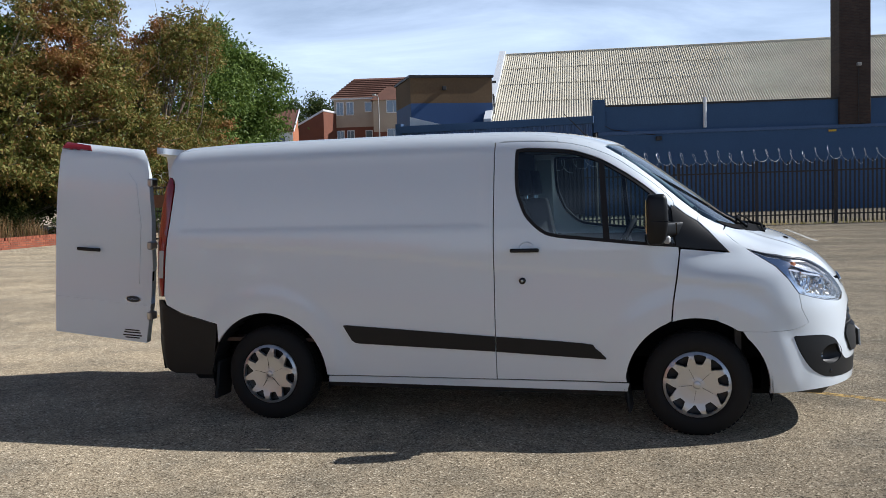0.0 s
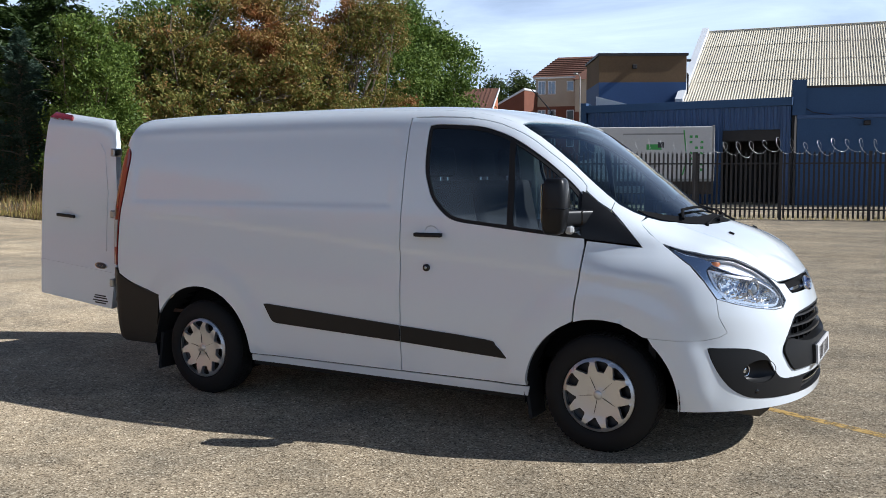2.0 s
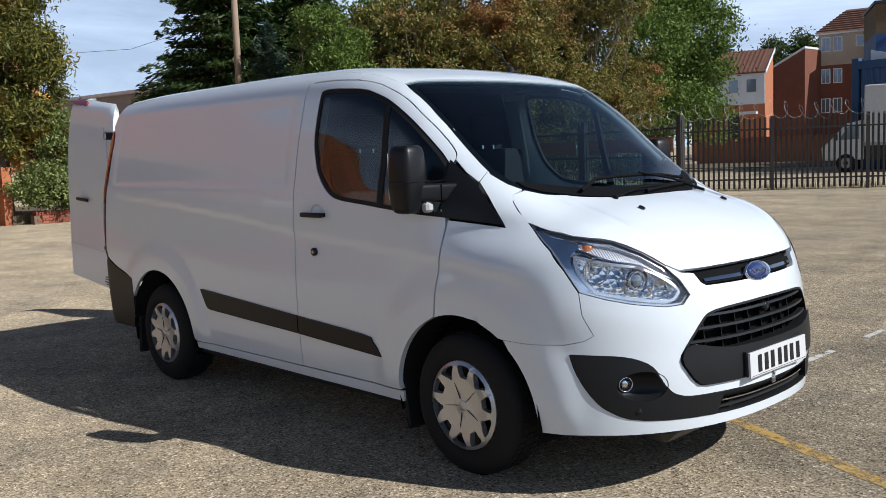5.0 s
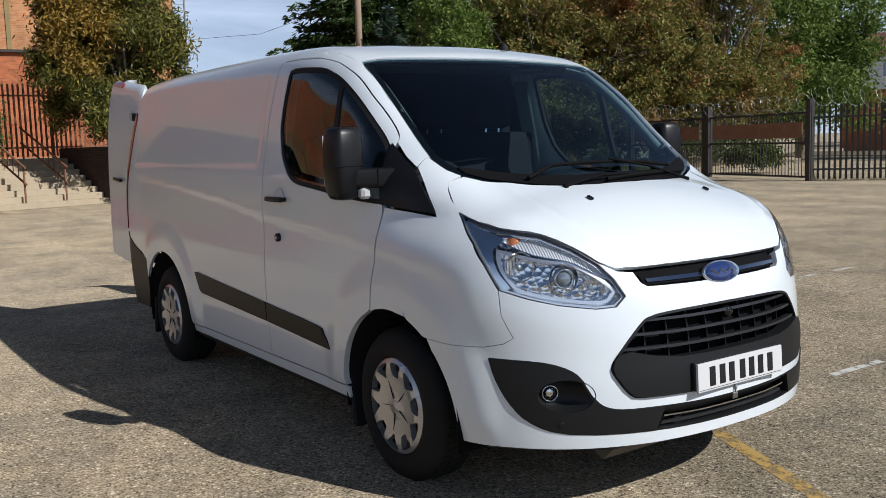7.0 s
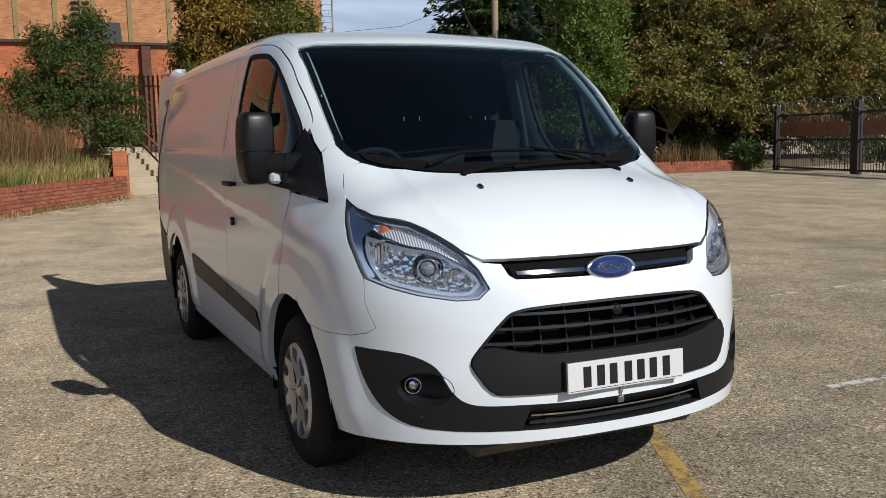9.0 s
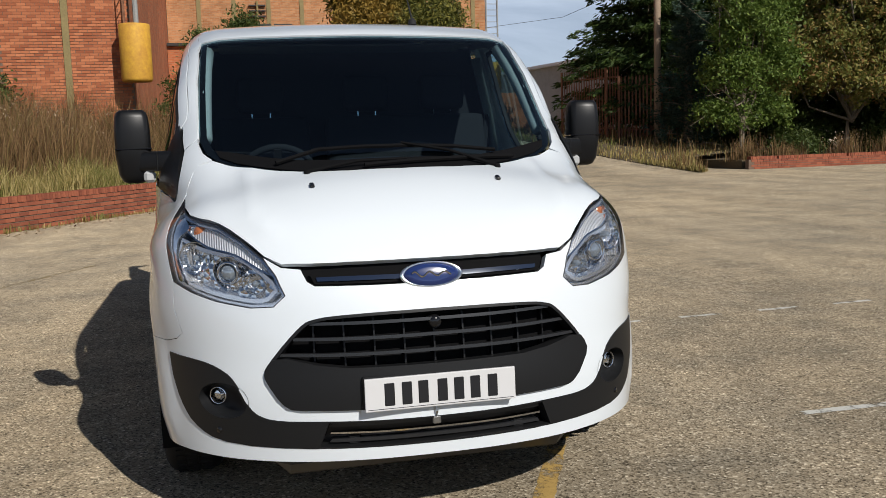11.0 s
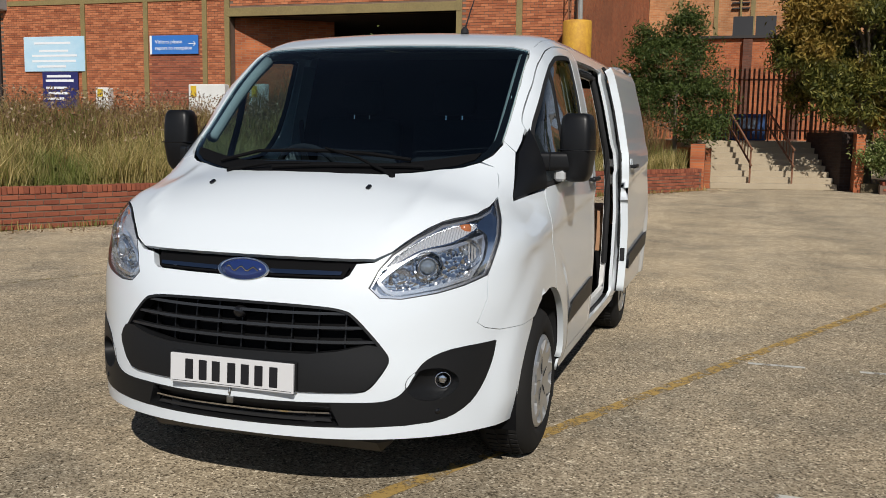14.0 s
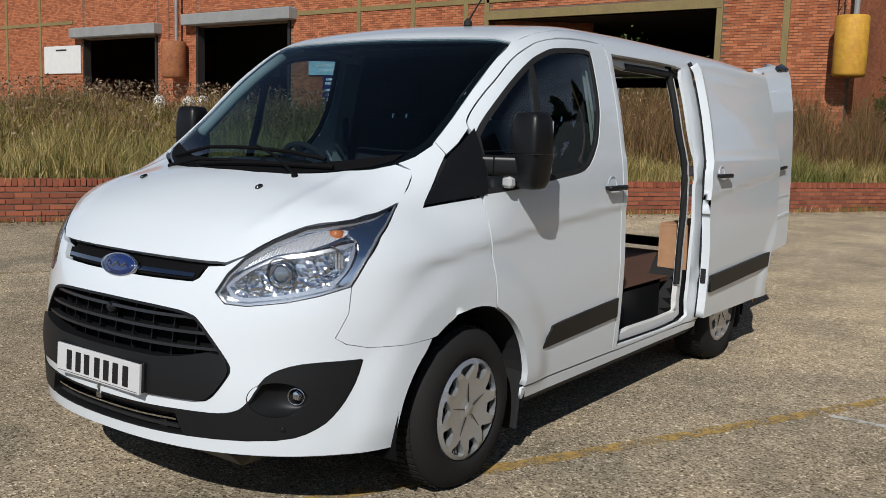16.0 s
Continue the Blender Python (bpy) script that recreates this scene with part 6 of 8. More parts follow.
tagged(mesh_object("grass_bank", bm, SOIL, True), "raised earth bank overgrown with tall grass", "bank", kind="structure")


def grass_field(name, label, spots, count, height, width, mat, seed, spread=0.35):
    """Narrow blades that bend, each one island."""
    rng = np.random.default_rng(seed)
    c = spots(rng, count)
    tuft = 0.5 + 0.5 * np.sin(c[:, 0] * 2.1 + 1.7 * np.sin(c[:, 1] * 1.3)) * np.sin(c[:, 1] * 2.7 + 1.1 * np.sin(c[:, 0] * 0.9))
    h = height * rng.uniform(0.4, 1.2, (count, 1)) * (0.45 + 0.80 * tuft[:, None])
    a = rng.uniform(0, math.tau, count)
    lean = np.stack([np.cos(a), np.sin(a), np.zeros(count)], 1) * h * rng.uniform(0.05, spread, (count, 1))
    b = rng.uniform(0, math.tau, count)
    w = np.stack([np.cos(b), np.sin(b), np.zeros(count)], 1) * width * rng.uniform(0.6, 1.4, (count, 1))
    v = np.empty((count, 5, 3))
    up = np.array([0, 0, 1.0])
    mid = c + lean * 0.35 + up * h * 0.58
    v[:, 0], v[:, 1], v[:, 2], v[:, 3] = c - w, c + w, mid + w * 0.7, mid - w * 0.7
    v[:, 4] = c + lean + up * h
    me = bpy.data.meshes.new(name)
    me.vertices.add(5 * count), me.loops.add(7 * count), me.polygons.add(2 * count)
    me.vertices.foreach_set("co", v.ravel())
    base = np.arange(count, dtype=np.int32)[:, None] * 5
    me.loops.foreach_set("vertex_index", (base + np.array([[0, 1, 2, 3, 3, 2, 4]], np.int32)).ravel())
    me.polygons.foreach_set("loop_start", (np.arange(count, dtype=np.int32)[:, None] * 7 + np.array([[0, 4]], np.int32)).ravel())
    me.update(calc_edges=True)
    me.materials.append(mat)
    return tagged(new(name, me), label, "grass", kind="stuff")


def on_bank(s0, s1, d0, d1, power=1.0):
    def spots(rng, k):
        s, d = rng.uniform(s0, s1, k), d0 + (d1 - d0) * rng.random(k) ** power
        t = np.clip((d - 0.2) / 6.0, 0, 1)
        z = 0.46 + 0.80 * t * t * (3 - 2 * t)
        p = np.array(WALL_END)[None] + np.outer(s, ALONG) + np.outer(d, BACK)
        p[:, 2] = z
        return p
    return spots


grass_field("tall_grass", "tall green and straw-coloured grass on the bank", on_bank(-0.2, 30, 0.25, 7, 1.2), 140000, 0.62, 0.0085, GRASS, 1, 0.7)
grass_field("dry_weeds", "tall dry brown weeds on the bank by the steps", on_bank(-0.2, 9, 1.2, 8.5), 44000, 1.55, 0.0088, WEED, 2, 0.5)
grass_field("low_weeds", "dry brown weeds along the top of the bank", on_bank(8.5, 31, 3.2, 8.5), 34000, 0.78, 0.0085, WEED, 5, 0.5)
grass_field("seeding_grass", "taller seeding grass on the bank", on_bank(-0.2, 31, 0.6, 8), 30000, 0.66, 0.004, WEED, 4, 0.35)
rngw = np.random.default_rng(3)
k = 15000
c = on_bank(-0.2, 31, 1.8, 8.5, 0.8)(rngw, k)
near_steps = np.linalg.norm(c[:, :2] - np.array(WALL_END)[None, :2], axis=1) < 11
c[:, 2] += rngw.uniform(0.45, 1.0, k) * np.where(near_steps, 1.6, 1.05)
d3 = directions(rngw, k)
quads_ob = quads("weed_heads", c, np.cross(d3, directions(rngw, k)) * 0.02, d3 * 0.04, SEED)
tagged(quads_ob, "dry brown seed heads above the grass", "weeds", kind="stuff")


def slab(name, x0, x1, y0, y1, z0, z1, mat, label, category, kind="structure", bevel=0.0):
    return tagged(mesh_object(name, box(x0, x1, y0, y1, z0, z1, bevel), mat, False), label, category, kind=kind)


# steps up to the yard, with rails
def steps():
    a, across = Vector((-21.75, 0.95, 0)), Vector((-0.30, 0.954, 0)).normalized()
    up = Vector((-across.y, across.x, 0))
    m = Matrix(((up.x, across.x, 0, a.x), (up.y, across.y, 0, a.y), (0, 0, 1, 0), (0, 0, 0, 1)))
    if up.x > 0:
        m = Matrix(((-up.x, across.x, 0, a.x), (-up.y, across.y, 0, a.y), (0, 0, 1, 0), (0, 0, 0, 1)))
    ob = tagged(empty("stone_steps", m), "pale concrete steps with rusty tubular rails", "steps", kind="structure")
    for i in range(8):
        part("tread", box(0.30 * i, 0.30 * i + 0.34, 0, 3.6, 0, 0.168 * (i + 1), 0.012), CONCRETE, ob)
    part("landing", box(2.4, 7.0, -0.3, 4.4, 0, 1.36), CONCRETE, ob)
    # this cheek is given dark brick, its shade put into the colour
    part("cheek_wall", box(-0.05, 2.6, 3.62, 3.95, 0, 1.65, 0.01), DARK_BRICK_X, ob)
    part("cheek_wall", box(-0.05, 2.6, -0.35, -0.02, 0, 1.15, 0.01), RED_X, ob)
    for y in (1.15, 2.35):
        rail = empty("hand_rail")
        rail.parent = ob
        tagged(rail, "rusty tubular handrail")
        for x, z in ((0.15, 0.168), (2.35, 1.344)):
            part("rail_post", tube([(x, y, z), (x, y, z + 0.95)], 0.028, 8), RUST, rail)
        for h in (0.95, 0.50):
            part("rail_bar", tube([(0.05, y, 0.168 + h), (2.45, y, 1.344 + h)], 0.030, 8), RUST, rail)
        for i in range(1, 8):
            x = 0.15 + 2.2 * i / 8
            part("rail_upright", tube([(x, y, 0.168 + 1.176 * (x - 0.15) / 2.2 + 0.50), (x, y, 0.168 + 1.176 * (x - 0.15) / 2.2 + 0.95)], 0.016, 6), RUST, rail)
    return ob


steps()
tagged(mesh_object("brick_pier", box(-20.98, -20.62, 0.42, 0.80, 0, 1.26, 0.01), RED_X, False), "square red brick pier at the end of the wall", "pier")


# ---- fences ----
def palisade(name, label, a, b, height, mat, pitch=0.155, every=2.75, base=0.0, pale=0.034, posts=0.05):
    """Steel palisade: posts, two rails and pointed pales."""
    a, b = Vector((*a, base)), Vector((*b, base))
    n = (b - a).length
    d = (b - a) / n
    m = Matrix(((d.x, -d.y, 0, a.x), (d.y, d.x, 0, a.y), (0, 0, 1, base), (0, 0, 0, 1)))
    ob = tagged(empty(name, m), label, "fence")
    for z in (0.35, height - 0.45):
        part("rail", box(0, n, -0.045, 0.0, z - 0.025, z + 0.025), mat, ob)
    shape = bmesh.new()
    w = pale
    for x0, x1, y in ((-w, -w * 0.3, 0.012), (-w * 0.3, w * 0.3, 0.022), (w * 0.3, w, 0.012)):
        box(x0, x1, y, y + 0.006, 0.06, height - 0.12, 0, shape)
    for tip in (-0.6, 0.0, 0.6):
        join(shape, prism([(tip * w - w * 0.3, height - 0.12), (tip * w + w * 0.3, height - 0.12), (tip * w * 1.5, height - (0.0 if tip == 0 else 0.04))], 0.012, 0.02, "xz"))
    me = bpy.data.meshes.new("pale")
    shape.to_mesh(me)
    shape.free()
    me.materials.append(mat)
    for i in range(int(n / pitch)):
        o = new("pale", me)
        o.parent = ob
        o.matrix_basis = Matrix.Translation((pitch * (i + 0.5), 0, 0))
    for i in range(int(n / every) + 1):
        part("post", box(-posts, posts, -0.10, -0.045, -0.02, height - 0.05), mat, ob, "", False, Matrix.Translation((min(n, every * i), 0, 0)))
    return ob


def razor_wire(name, a, b, z, r=0.24, pitch=0.42):
    a, b = Vector((*a, z)), Vector((*b, z))
    n = (b - a).length
    d = (b - a) / n
    q = Vector((-d.y, d.x, 0))
    pts = []
    turns = int(n / pitch)
    rnd = random.Random(5)
    for i in range(turns * 14):
        t = i / 14
        rr = r * (1 + 0.18 * math.sin(t * 2.1) + 0.1 * math.sin(t * 5.3))
        p = a + d * (n * t / turns + 0.17 * math.cos(t * math.tau + 0.3)) + q * rr * 0.75 * math.cos(t * math.tau) + Vector((0, 0, rr * math.sin(t * math.tau) + 0.05 * math.sin(t * 1.3)))
        pts.append(p)
    return tagged(mesh_object(name, tube(pts, 0.0045, 4), WIRE, True), "coil of bright razor wire on top of the fence", "razor wire")


GATE_POST, BEND, FAR_END = (-11.7, 22.0), (-4.6, 26.4), (13.0, 30.0)
palisade("palisade_fence", "dark steel palisade fence with pointed pales", GATE_POST, BEND, 2.35, DARK_STEEL)
palisade("palisade_fence", "dark steel palisade fence with pointed pales", BEND, FAR_END, 2.35, DARK_STEEL)
razor_wire("razor_wire", GATE_POST, BEND, 2.45)
razor_wire("razor_wire", BEND, FAR_END, 2.45)
razor_wire("razor_wire", (-22.0, 24.9), GATE_POST, 2.35)
# double gate with a rusty board, between the fence and the planted corner
def gate(a, b):
    a3, b3 = Vector((*a, 0)), Vector((*b, 0))
    n = (b3 - a3).length
    d = (b3 - a3) / n
    m = Matrix(((d.x, -d.y, 0, a[0]), (d.y, d.x, 0, a[1]), (0, 0, 1, 0), (0, 0, 0, 1)))
    ob = tagged(empty("steel_gate", m), "closed dark steel bar gate with rusty board", "gate")
    for z in (0.12, 1.15, 2.05):
        part("gate_rail", box(0.05, n - 0.05, -0.025, 0.025, z - 0.03, z + 0.03), DARK_STEEL, ob)
    bar = bpy.data.meshes.new("gate_bar")
    t = tube([(0, 0, 0.08), (0, 0, 2.10)], 0.013, 6)
    t.to_mesh(bar), t.free()
    bar.materials.append(DARK_STEEL)
    for i in range(int(n / 0.15)):
        o = new("gate_bar", bar)
        o.parent = ob
        o.matrix_basis = Matrix.Translation((0.1 + 0.15 * i, 0, 0))
    part("rusty_board", box(0.3, n - 0.3, -0.06, -0.03, 1.30, 1.78), RUST, ob, "rusty red-brown steel board")
    for x in (0, n):
        part("gate_post", box(x - 0.09, x + 0.09, -0.09, 0.09, -0.02, 2.45), DARK_STEEL, ob)
    return ob


gate((-16.6, 23.4), GATE_POST)
gate((-21.6, 24.8), (-16.8, 23.46))

# planted corners: low brick edging walls and earth
tagged(mesh_object("planted_corner", prism([(-22.5, 16.35), (-22.45, 23.6), (-24.5, 36), (-45, 36), (-45, 16.0), (-30, 15.6)], 0.0, 0.30, "xy"), SOIL, False), "raised planted corner with bare earth", "planting bed", kind="structure")
tagged(mesh_object("planted_strip", prism([(-21.95, 4.9), (-22.4, 9.9), (-30, 10.8), (-38.5, 11.6), (-38.5, 5.0), (-26, 4.9)], 0.0, 0.26, "xy"), SOIL, False), "raised planted strip beside the steps", "planting bed", kind="structure")


def edging(name, a, b, height, thick=0.23):
    """A low wall of separate bricks with a course on edge along the top."""
    a3, b3 = Vector((*a, 0)), Vector((*b, 0))
    n = (b3 - a3).length
    d = (b3 - a3) / n
    m = Matrix(((d.x, -d.y, 0, a[0]), (d.y, d.x, 0, a[1]), (0, 0, 1, 0), (0, 0, 0, 1)))
    ob = tagged(empty(name, m), "low red brick edging wall with bricks on edge", "wall", kind="structure")
    part("core", box(0.004, n - 0.004, 0.012, thick - 0.012, 0, height - 0.10), MORTAR, ob)
    return ob, n, m


EDGES = [(edging("low_wall_1", (-20.62, 0.55), (9.0, -15.6), 0.60), 0.60, True),
         (edging("low_wall_2", (-22.2, 9.95), (-21.75, 5.3), 0.34), 0.34, False),
         (edging("low_wall_3", (-22.25, 23.5), (-22.3, 16.35), 0.42), 0.42, False)]

# ---- the brick hall ----
FX = -20.8


def hall():
    ob = tagged(empty("brick_hall"), "large disused red brick works building with dark openings", "building")
    top = 9.0
    runs = [(-70, -50, 0), (-50, -36.7, 0), (-36.7, -31.1, 5.1), (-31.1, -28.5, 0), (-28.5, -22.95, 5.35), (-22.95, -13.95, 0), (-13.95, -6.3, 5.0), (-6.3, -2.9, 0)]
    for y0, y1, z in runs:
        if y1 > -50:
            part("wall", box(FX - 0.35, FX, y0, y1, z, 7.6), MORTAR, ob)
            part("upper_wall", box(FX - 0.35, FX + 0.012, y0, y1, 7.6, top), RED_Y, ob)
        else:
            part("wall", box(FX - 0.35, FX, y0, y1, z, top), RED_Y, ob)
    part("end_wall", box(-41, FX - 0.352, -3.25, -2.9, 0, top), RED_X, ob)
    # unseen roof and far walls, added to shut daylight out of the hall
    part("roof", box(-70, FX + 0.05, -70, -2.85, top, top + 0.2), GREY_PAINT, ob)
    part("far_wall", box(-70.3, -70, -70, -2.9, 0, top), RED_Y, ob)
    part("far_wall", box(-70, FX, -70.3, -70, 0, top), RED_X, ob)
    # covered passage behind the wide opening
    part("passage_wall", box(-40, FX - 0.352, -14.3, -13.952, 0, 5.6), RED_X, ob)
    part("splay_wall", prism([(FX - 0.36, -13.945), (FX - 2.2, -11.3), (FX - 2.45, -11.5), (FX - 0.75, -13.945)], 0, 5.04, "xy"), RED_Y, ob)
    part("passage_wall", box(-40, FX - 0.352, -6.3, -5.95, 0, 5.6), RED_X, ob)
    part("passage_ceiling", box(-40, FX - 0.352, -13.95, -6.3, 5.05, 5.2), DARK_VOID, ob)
    # end wall in darker brick: the depth's shade is put into its colour
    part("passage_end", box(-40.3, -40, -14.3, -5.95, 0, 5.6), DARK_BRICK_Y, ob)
    part("steel_beam", box(FX - 0.3, FX + 0.06, -14.0, -6.25, 5.0, 5.27, 0.01), OLIVE, ob)
    part("beam_band", box(FX, FX + 0.05, -14.0, -6.25, 5.55, 5.75), OLIVE, ob)
    for y in (-6.3, -14.0, -14.82, -17.03, -19.5, -4.5, -40.3, -43.4, -46.5, -50.0):
        part("steel_upright", box(FX - 0.01, FX + 0.05, y - 0.085, y + 0.085, 0, top), OLIVE, ob)
    for y0, y1, z in ((-22.6, -14.1, 5.55), (-44, -37.5, 5.85), (-6.2, -2.95, 6.3)):
        part("steel_band", box(FX - 0.01, FX + 0.045, y0, y1, z, z + 0.16), OLIVE, ob)
    # shuttered doorways
    for y0, y1, z in ((-36.7, -31.1, 5.1), (-28.5, -22.95, 5.35)):
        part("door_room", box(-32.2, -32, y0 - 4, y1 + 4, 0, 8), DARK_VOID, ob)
        part("shutter_box", box(FX - 0.2, FX + 0.45, y0 - 0.5, y1 + 0.3, z + 0.05, z + 0.50, 0.03), GREY_PAINT, ob, "grey roller shutter box")
        for y in (y0 + 0.08, y1 - 0.08):
            part("door_jamb", box(FX - 0.3, FX + 0.06, y - 0.06, y + 0.06, 0, z + 0.05), DARK_STEEL, ob)
        part("safety_mark", box(FX + 0.06, FX + 0.075, y0 - 0.02, y0 + 0.18, 1.5, 2.5), YELLOW_PAINT, ob)
        for k in range(4):
            part("inner_pane", box(-31.99, -31.97, y0 + 0.5 + 1.2 * k, y0 + 1.4 + 1.2 * k, 4.1, 4.9), FAR_PANE, ob)
    part("inner_floor", box(-32, FX - 0.36, -45, -14.31, 1.0, 1.2), CONCRETE, ob)
    return ob


HALL = hall()


def back_hall():
    ob = tagged(empty("rear_brick_block"), "tall buff brick block with steel strips behind the steps", "building")
    part("wall", box(-41.6, -41, -2.88, 12.85, 0, 15), BUFF_Y, ob)
    part("side_wall", box(-60, -41.602, 12.5, 12.85, 0, 15), RED_X, ob)
    for y in (-1.4, 0.25, 1.9, 3.5, 5.3, 7.0, 8.7, 10.4, 12.2):
        part("steel_strip", box(-41.0, -40.95, y - 0.10, y + 0.10, 6.0, 15), OLIVE, ob)
    part("plinth_block", box(-41, -39.4, -2.88, 10.4, 0, 5.95), RED_Y, ob)
    part("ledge", box(-41, -39.2, -2.88, 10.5, 5.952, 6.07), DARK_STEEL, ob)
    part("vent_panel", box(-40.98, -40.9, 9.9, 11.6, 4.7, 5.15), OLIVE, ob)
    for y in (1.05, 2.05):
        part("dark_hopper", prism([(-39.9, 6.07), (-39.4, 6.07), (-39.9, 7.0)], y, y + 0.88, "xz"), INK, ob, "dark sloping hopper on the ledge")
    for y in (-0.4, 1.75, 3.9):
        part("plinth_pier", box(-39.4, -39.1, y - 0.2, y + 0.2, 0, 5.9), DARK_BRICK_Y, ob)
    # ladder cage at the corner
    for y in (12.9, 13.5):
        part("ladder_side", box(-41.05, -40.95, y - 0.03, y + 0.03, 3.6, 15), GREY_PAINT, ob)
    for k in range(36):
        part("ladder_rung", box(-41.02, -40.98, 12.93, 13.47, 3.9 + 0.3 * k, 3.93 + 0.3 * k), GREY_PAINT, ob)
    part("yellow_box", box(-41.2, -40.7, 12.75, 13.55, 3.7, 5.15, 0.02), RUST_YELLOW, ob, "yellow box on the ladder")
    part("insulator_pole", tube([(-40.9, 1.35, 6.0), (-40.9, 1.35, 8.2)], 0.06, 8), OLIVE, ob)
    for z in (7.5, 7.75, 8.0):
        part("insulator_arm", box(-40.95, -40.85, 0.95, 1.75, z - 0.03, z + 0.03), DARK_STEEL, ob)
    return ob


back_hall()


def silo(x, y, z0, z1, r, mat, label):
    ob = tagged(mesh_object("steel_tank", lathe([(0, z0), (r * 0.92, z0), (r, z0 + 0.08), (r, (z0 + z1) / 2), (r, z1 - 0.04), (r * 0.94, z1), (0, z1)], 32, "z"), mat, True), label, "tank")
    ob.location = (x, y, 0)
    part("tank_bracket", box(-r - 0.35, 0, -0.06, 0.06, z0 + 0.3, z0 + 0.42), RUST, ob)
    part("tank_pipe", tube([(-0.1, 0.05, z1), (-0.1, 0.05, z1 + 3.2)], 0.07, 8), GREY_PAINT, ob)
    for k in range(2):
        part("ladder_side", tube([(-0.3 + 0.35 * k, -0.25, z1), (-0.3 + 0.35 * k, -0.25, z1 + 3.2)], 0.02, 6), RUST, ob)
    for k in range(10):
        part("ladder_rung", tube([(-0.3, -0.25, z1 + 0.3 * k), (0.05, -0.25, z1 + 0.3 * k)], 0.014, 5), RUST, ob)
    return ob


silo(FX + 0.5, -2.74, 3.08, 4.57, 0.40, RUST_YELLOW, "rusty yellow steel tank on the brick wall")
silo(FX + 0.55, -29.3, 3.25, 4.75, 0.50, RUST_ORANGE, "rusty orange steel tank between the doorways")


def skip(x, y):
    """Open steel skip with sloping ends, rim and ribs."""
    ob = tagged(empty("waste_skip", Matrix.Translation((x, y, 1.0))), "scuffed yellow steel skip in the doorway", "skip")
    for d0, d1 in ((0.0, 0.05), (1.15, 1.2)):
        part("side_plate", prism([(-0.75, 0.0), (0.75, 0.0), (1.05, 1.25), (-1.05, 1.25)], d0, d1, "yz"), YELLOW_PAINT, ob)
    for k in (-1, 1):
        part("end_plate", prism([(k * 0.70, 0.0), (k * 0.75, 0.0), (k * 1.05, 1.25), (k * 1.0, 1.25)], 0.05, 1.15, "yz"), YELLOW_PAINT, ob)
        part("side_rib", box(1.2, 1.25, k * 0.4 - 0.04, k * 0.4 + 0.04, 0.05, 1.15), YELLOW_PAINT, ob)
    part("rim", box(1.18, 1.26, -1.08, 1.08, 1.22, 1.30, 0.01), YELLOW_PAINT, ob)
    part("base", box(0.05, 1.15, -0.70, 0.70, 0.0, 0.04), YELLOW_PAINT, ob)


skip(FX + 0.3, -33.6)


# ---- signs ----
def words(text, size, at, mat, parent, name="lettering"):
    c = bpy.data.curves.new(name, "FONT")
    c.body, c.size, c.extrude = text, size, 0.004
    c.materials.append(mat)
    o = new(name, c)
    o.parent = parent
    o.matrix_basis = at
    return o


def board(name, label, y0, y1, z0, z1, mat, x=FX + 0.07, thick=0.04):
    return tagged(mesh_object(name, box(x - thick, x, y0, y1, z0, z1, 0.006), mat, False), label, "sign")


b = board("reception_sign", "blue sign pointing visitors to reception", -16.86, -15.05, 3.86, 4.46, SIGN_BLUE)
words("Visitors please", 0.175, pose(FX + 0.074, -16.66, 4.20, 90, 0, 90), PALE_BAR, b)
words("report to reception", 0.175, pose(FX + 0.074, -16.66, 4.00, 90, 0, 90), PALE_BAR, b)
arrow = bmesh.new()
box(FX + 0.071, FX + 0.078, -15.40, -15.16, 4.175, 4.195, 0, arrow)
join(arrow, prism([(-15.22, 4.25), (-15.20, 4.265), (-15.135, 4.185), (-15.20, 4.105), (-15.22, 4.12), (-15.165, 4.185)], FX + 0.071, FX + 0.078, "yz"))
part("arrow", arrow, PALE_BAR, b)
part("sign_edge", box(FX + 0.071, FX + 0.076, -16.86, -16.78, 3.86, 4.46), PALE_BAR, b)
b = board("information_board", "pale blue information board with faded lines of writing", -21.94, -19.44, 3.33, 4.50, SIGN_PALE)
for k, (y0, y1, z) in enumerate(((-21.5, -20.0, 4.28), (-21.3, -20.1, 4.02), (-21.6, -19.75, 3.86), (-21.6, -19.8, 3.68), (-21.4, -20.2, 3.50))):
    part("writing_bar", box(FX + 0.071, FX + 0.075, y0, y1, z - 0.035, z + 0.035), PALE_BAR, b)
b = board("entrance_board", "dark blue notice board with pale writing", -21.19, -19.73, 2.1, 3.31, SIGN_NAVY, FX + 0.09)
for k, (y0, y1, z) in enumerate(((-21.0, -20.0, 3.17), (-21.05, -19.9, 3.02), (-21.05, -20.2, 2.78), (-20.95, -20.1, 2.60), (-21.0, -20.3, 2.42))):
    part("writing_bar", box(FX + 0.091, FX + 0.095, y0, y1, z - 0.04, z + 0.04), PALE_BAR, b)
for y in (-21.1, -19.82):
    part("board_leg", box(FX + 0.03, FX + 0.06, y - 0.03, y + 0.03, 1.0, 2.1), DARK_STEEL, b)
b = board("white_notice", "white notice board on brick", -39.95, -36.85, 3.56, 4.86, SIGN_WHITE)
part("writing_bar", box(FX + 0.071, FX + 0.075, -38.9, -38.0, 4.62, 4.70), INK, b)
rs = tagged(mesh_object("priority_sign", lathe([(0, 0.0), (0.31, 0.0), (0.31, 0.02), (0, 0.02)], 40, "x"), SIGN_RED, False), "round red-edged priority sign with two arrows", "sign")
rs.location = (FX + 0.9, -10.2, 3.25)
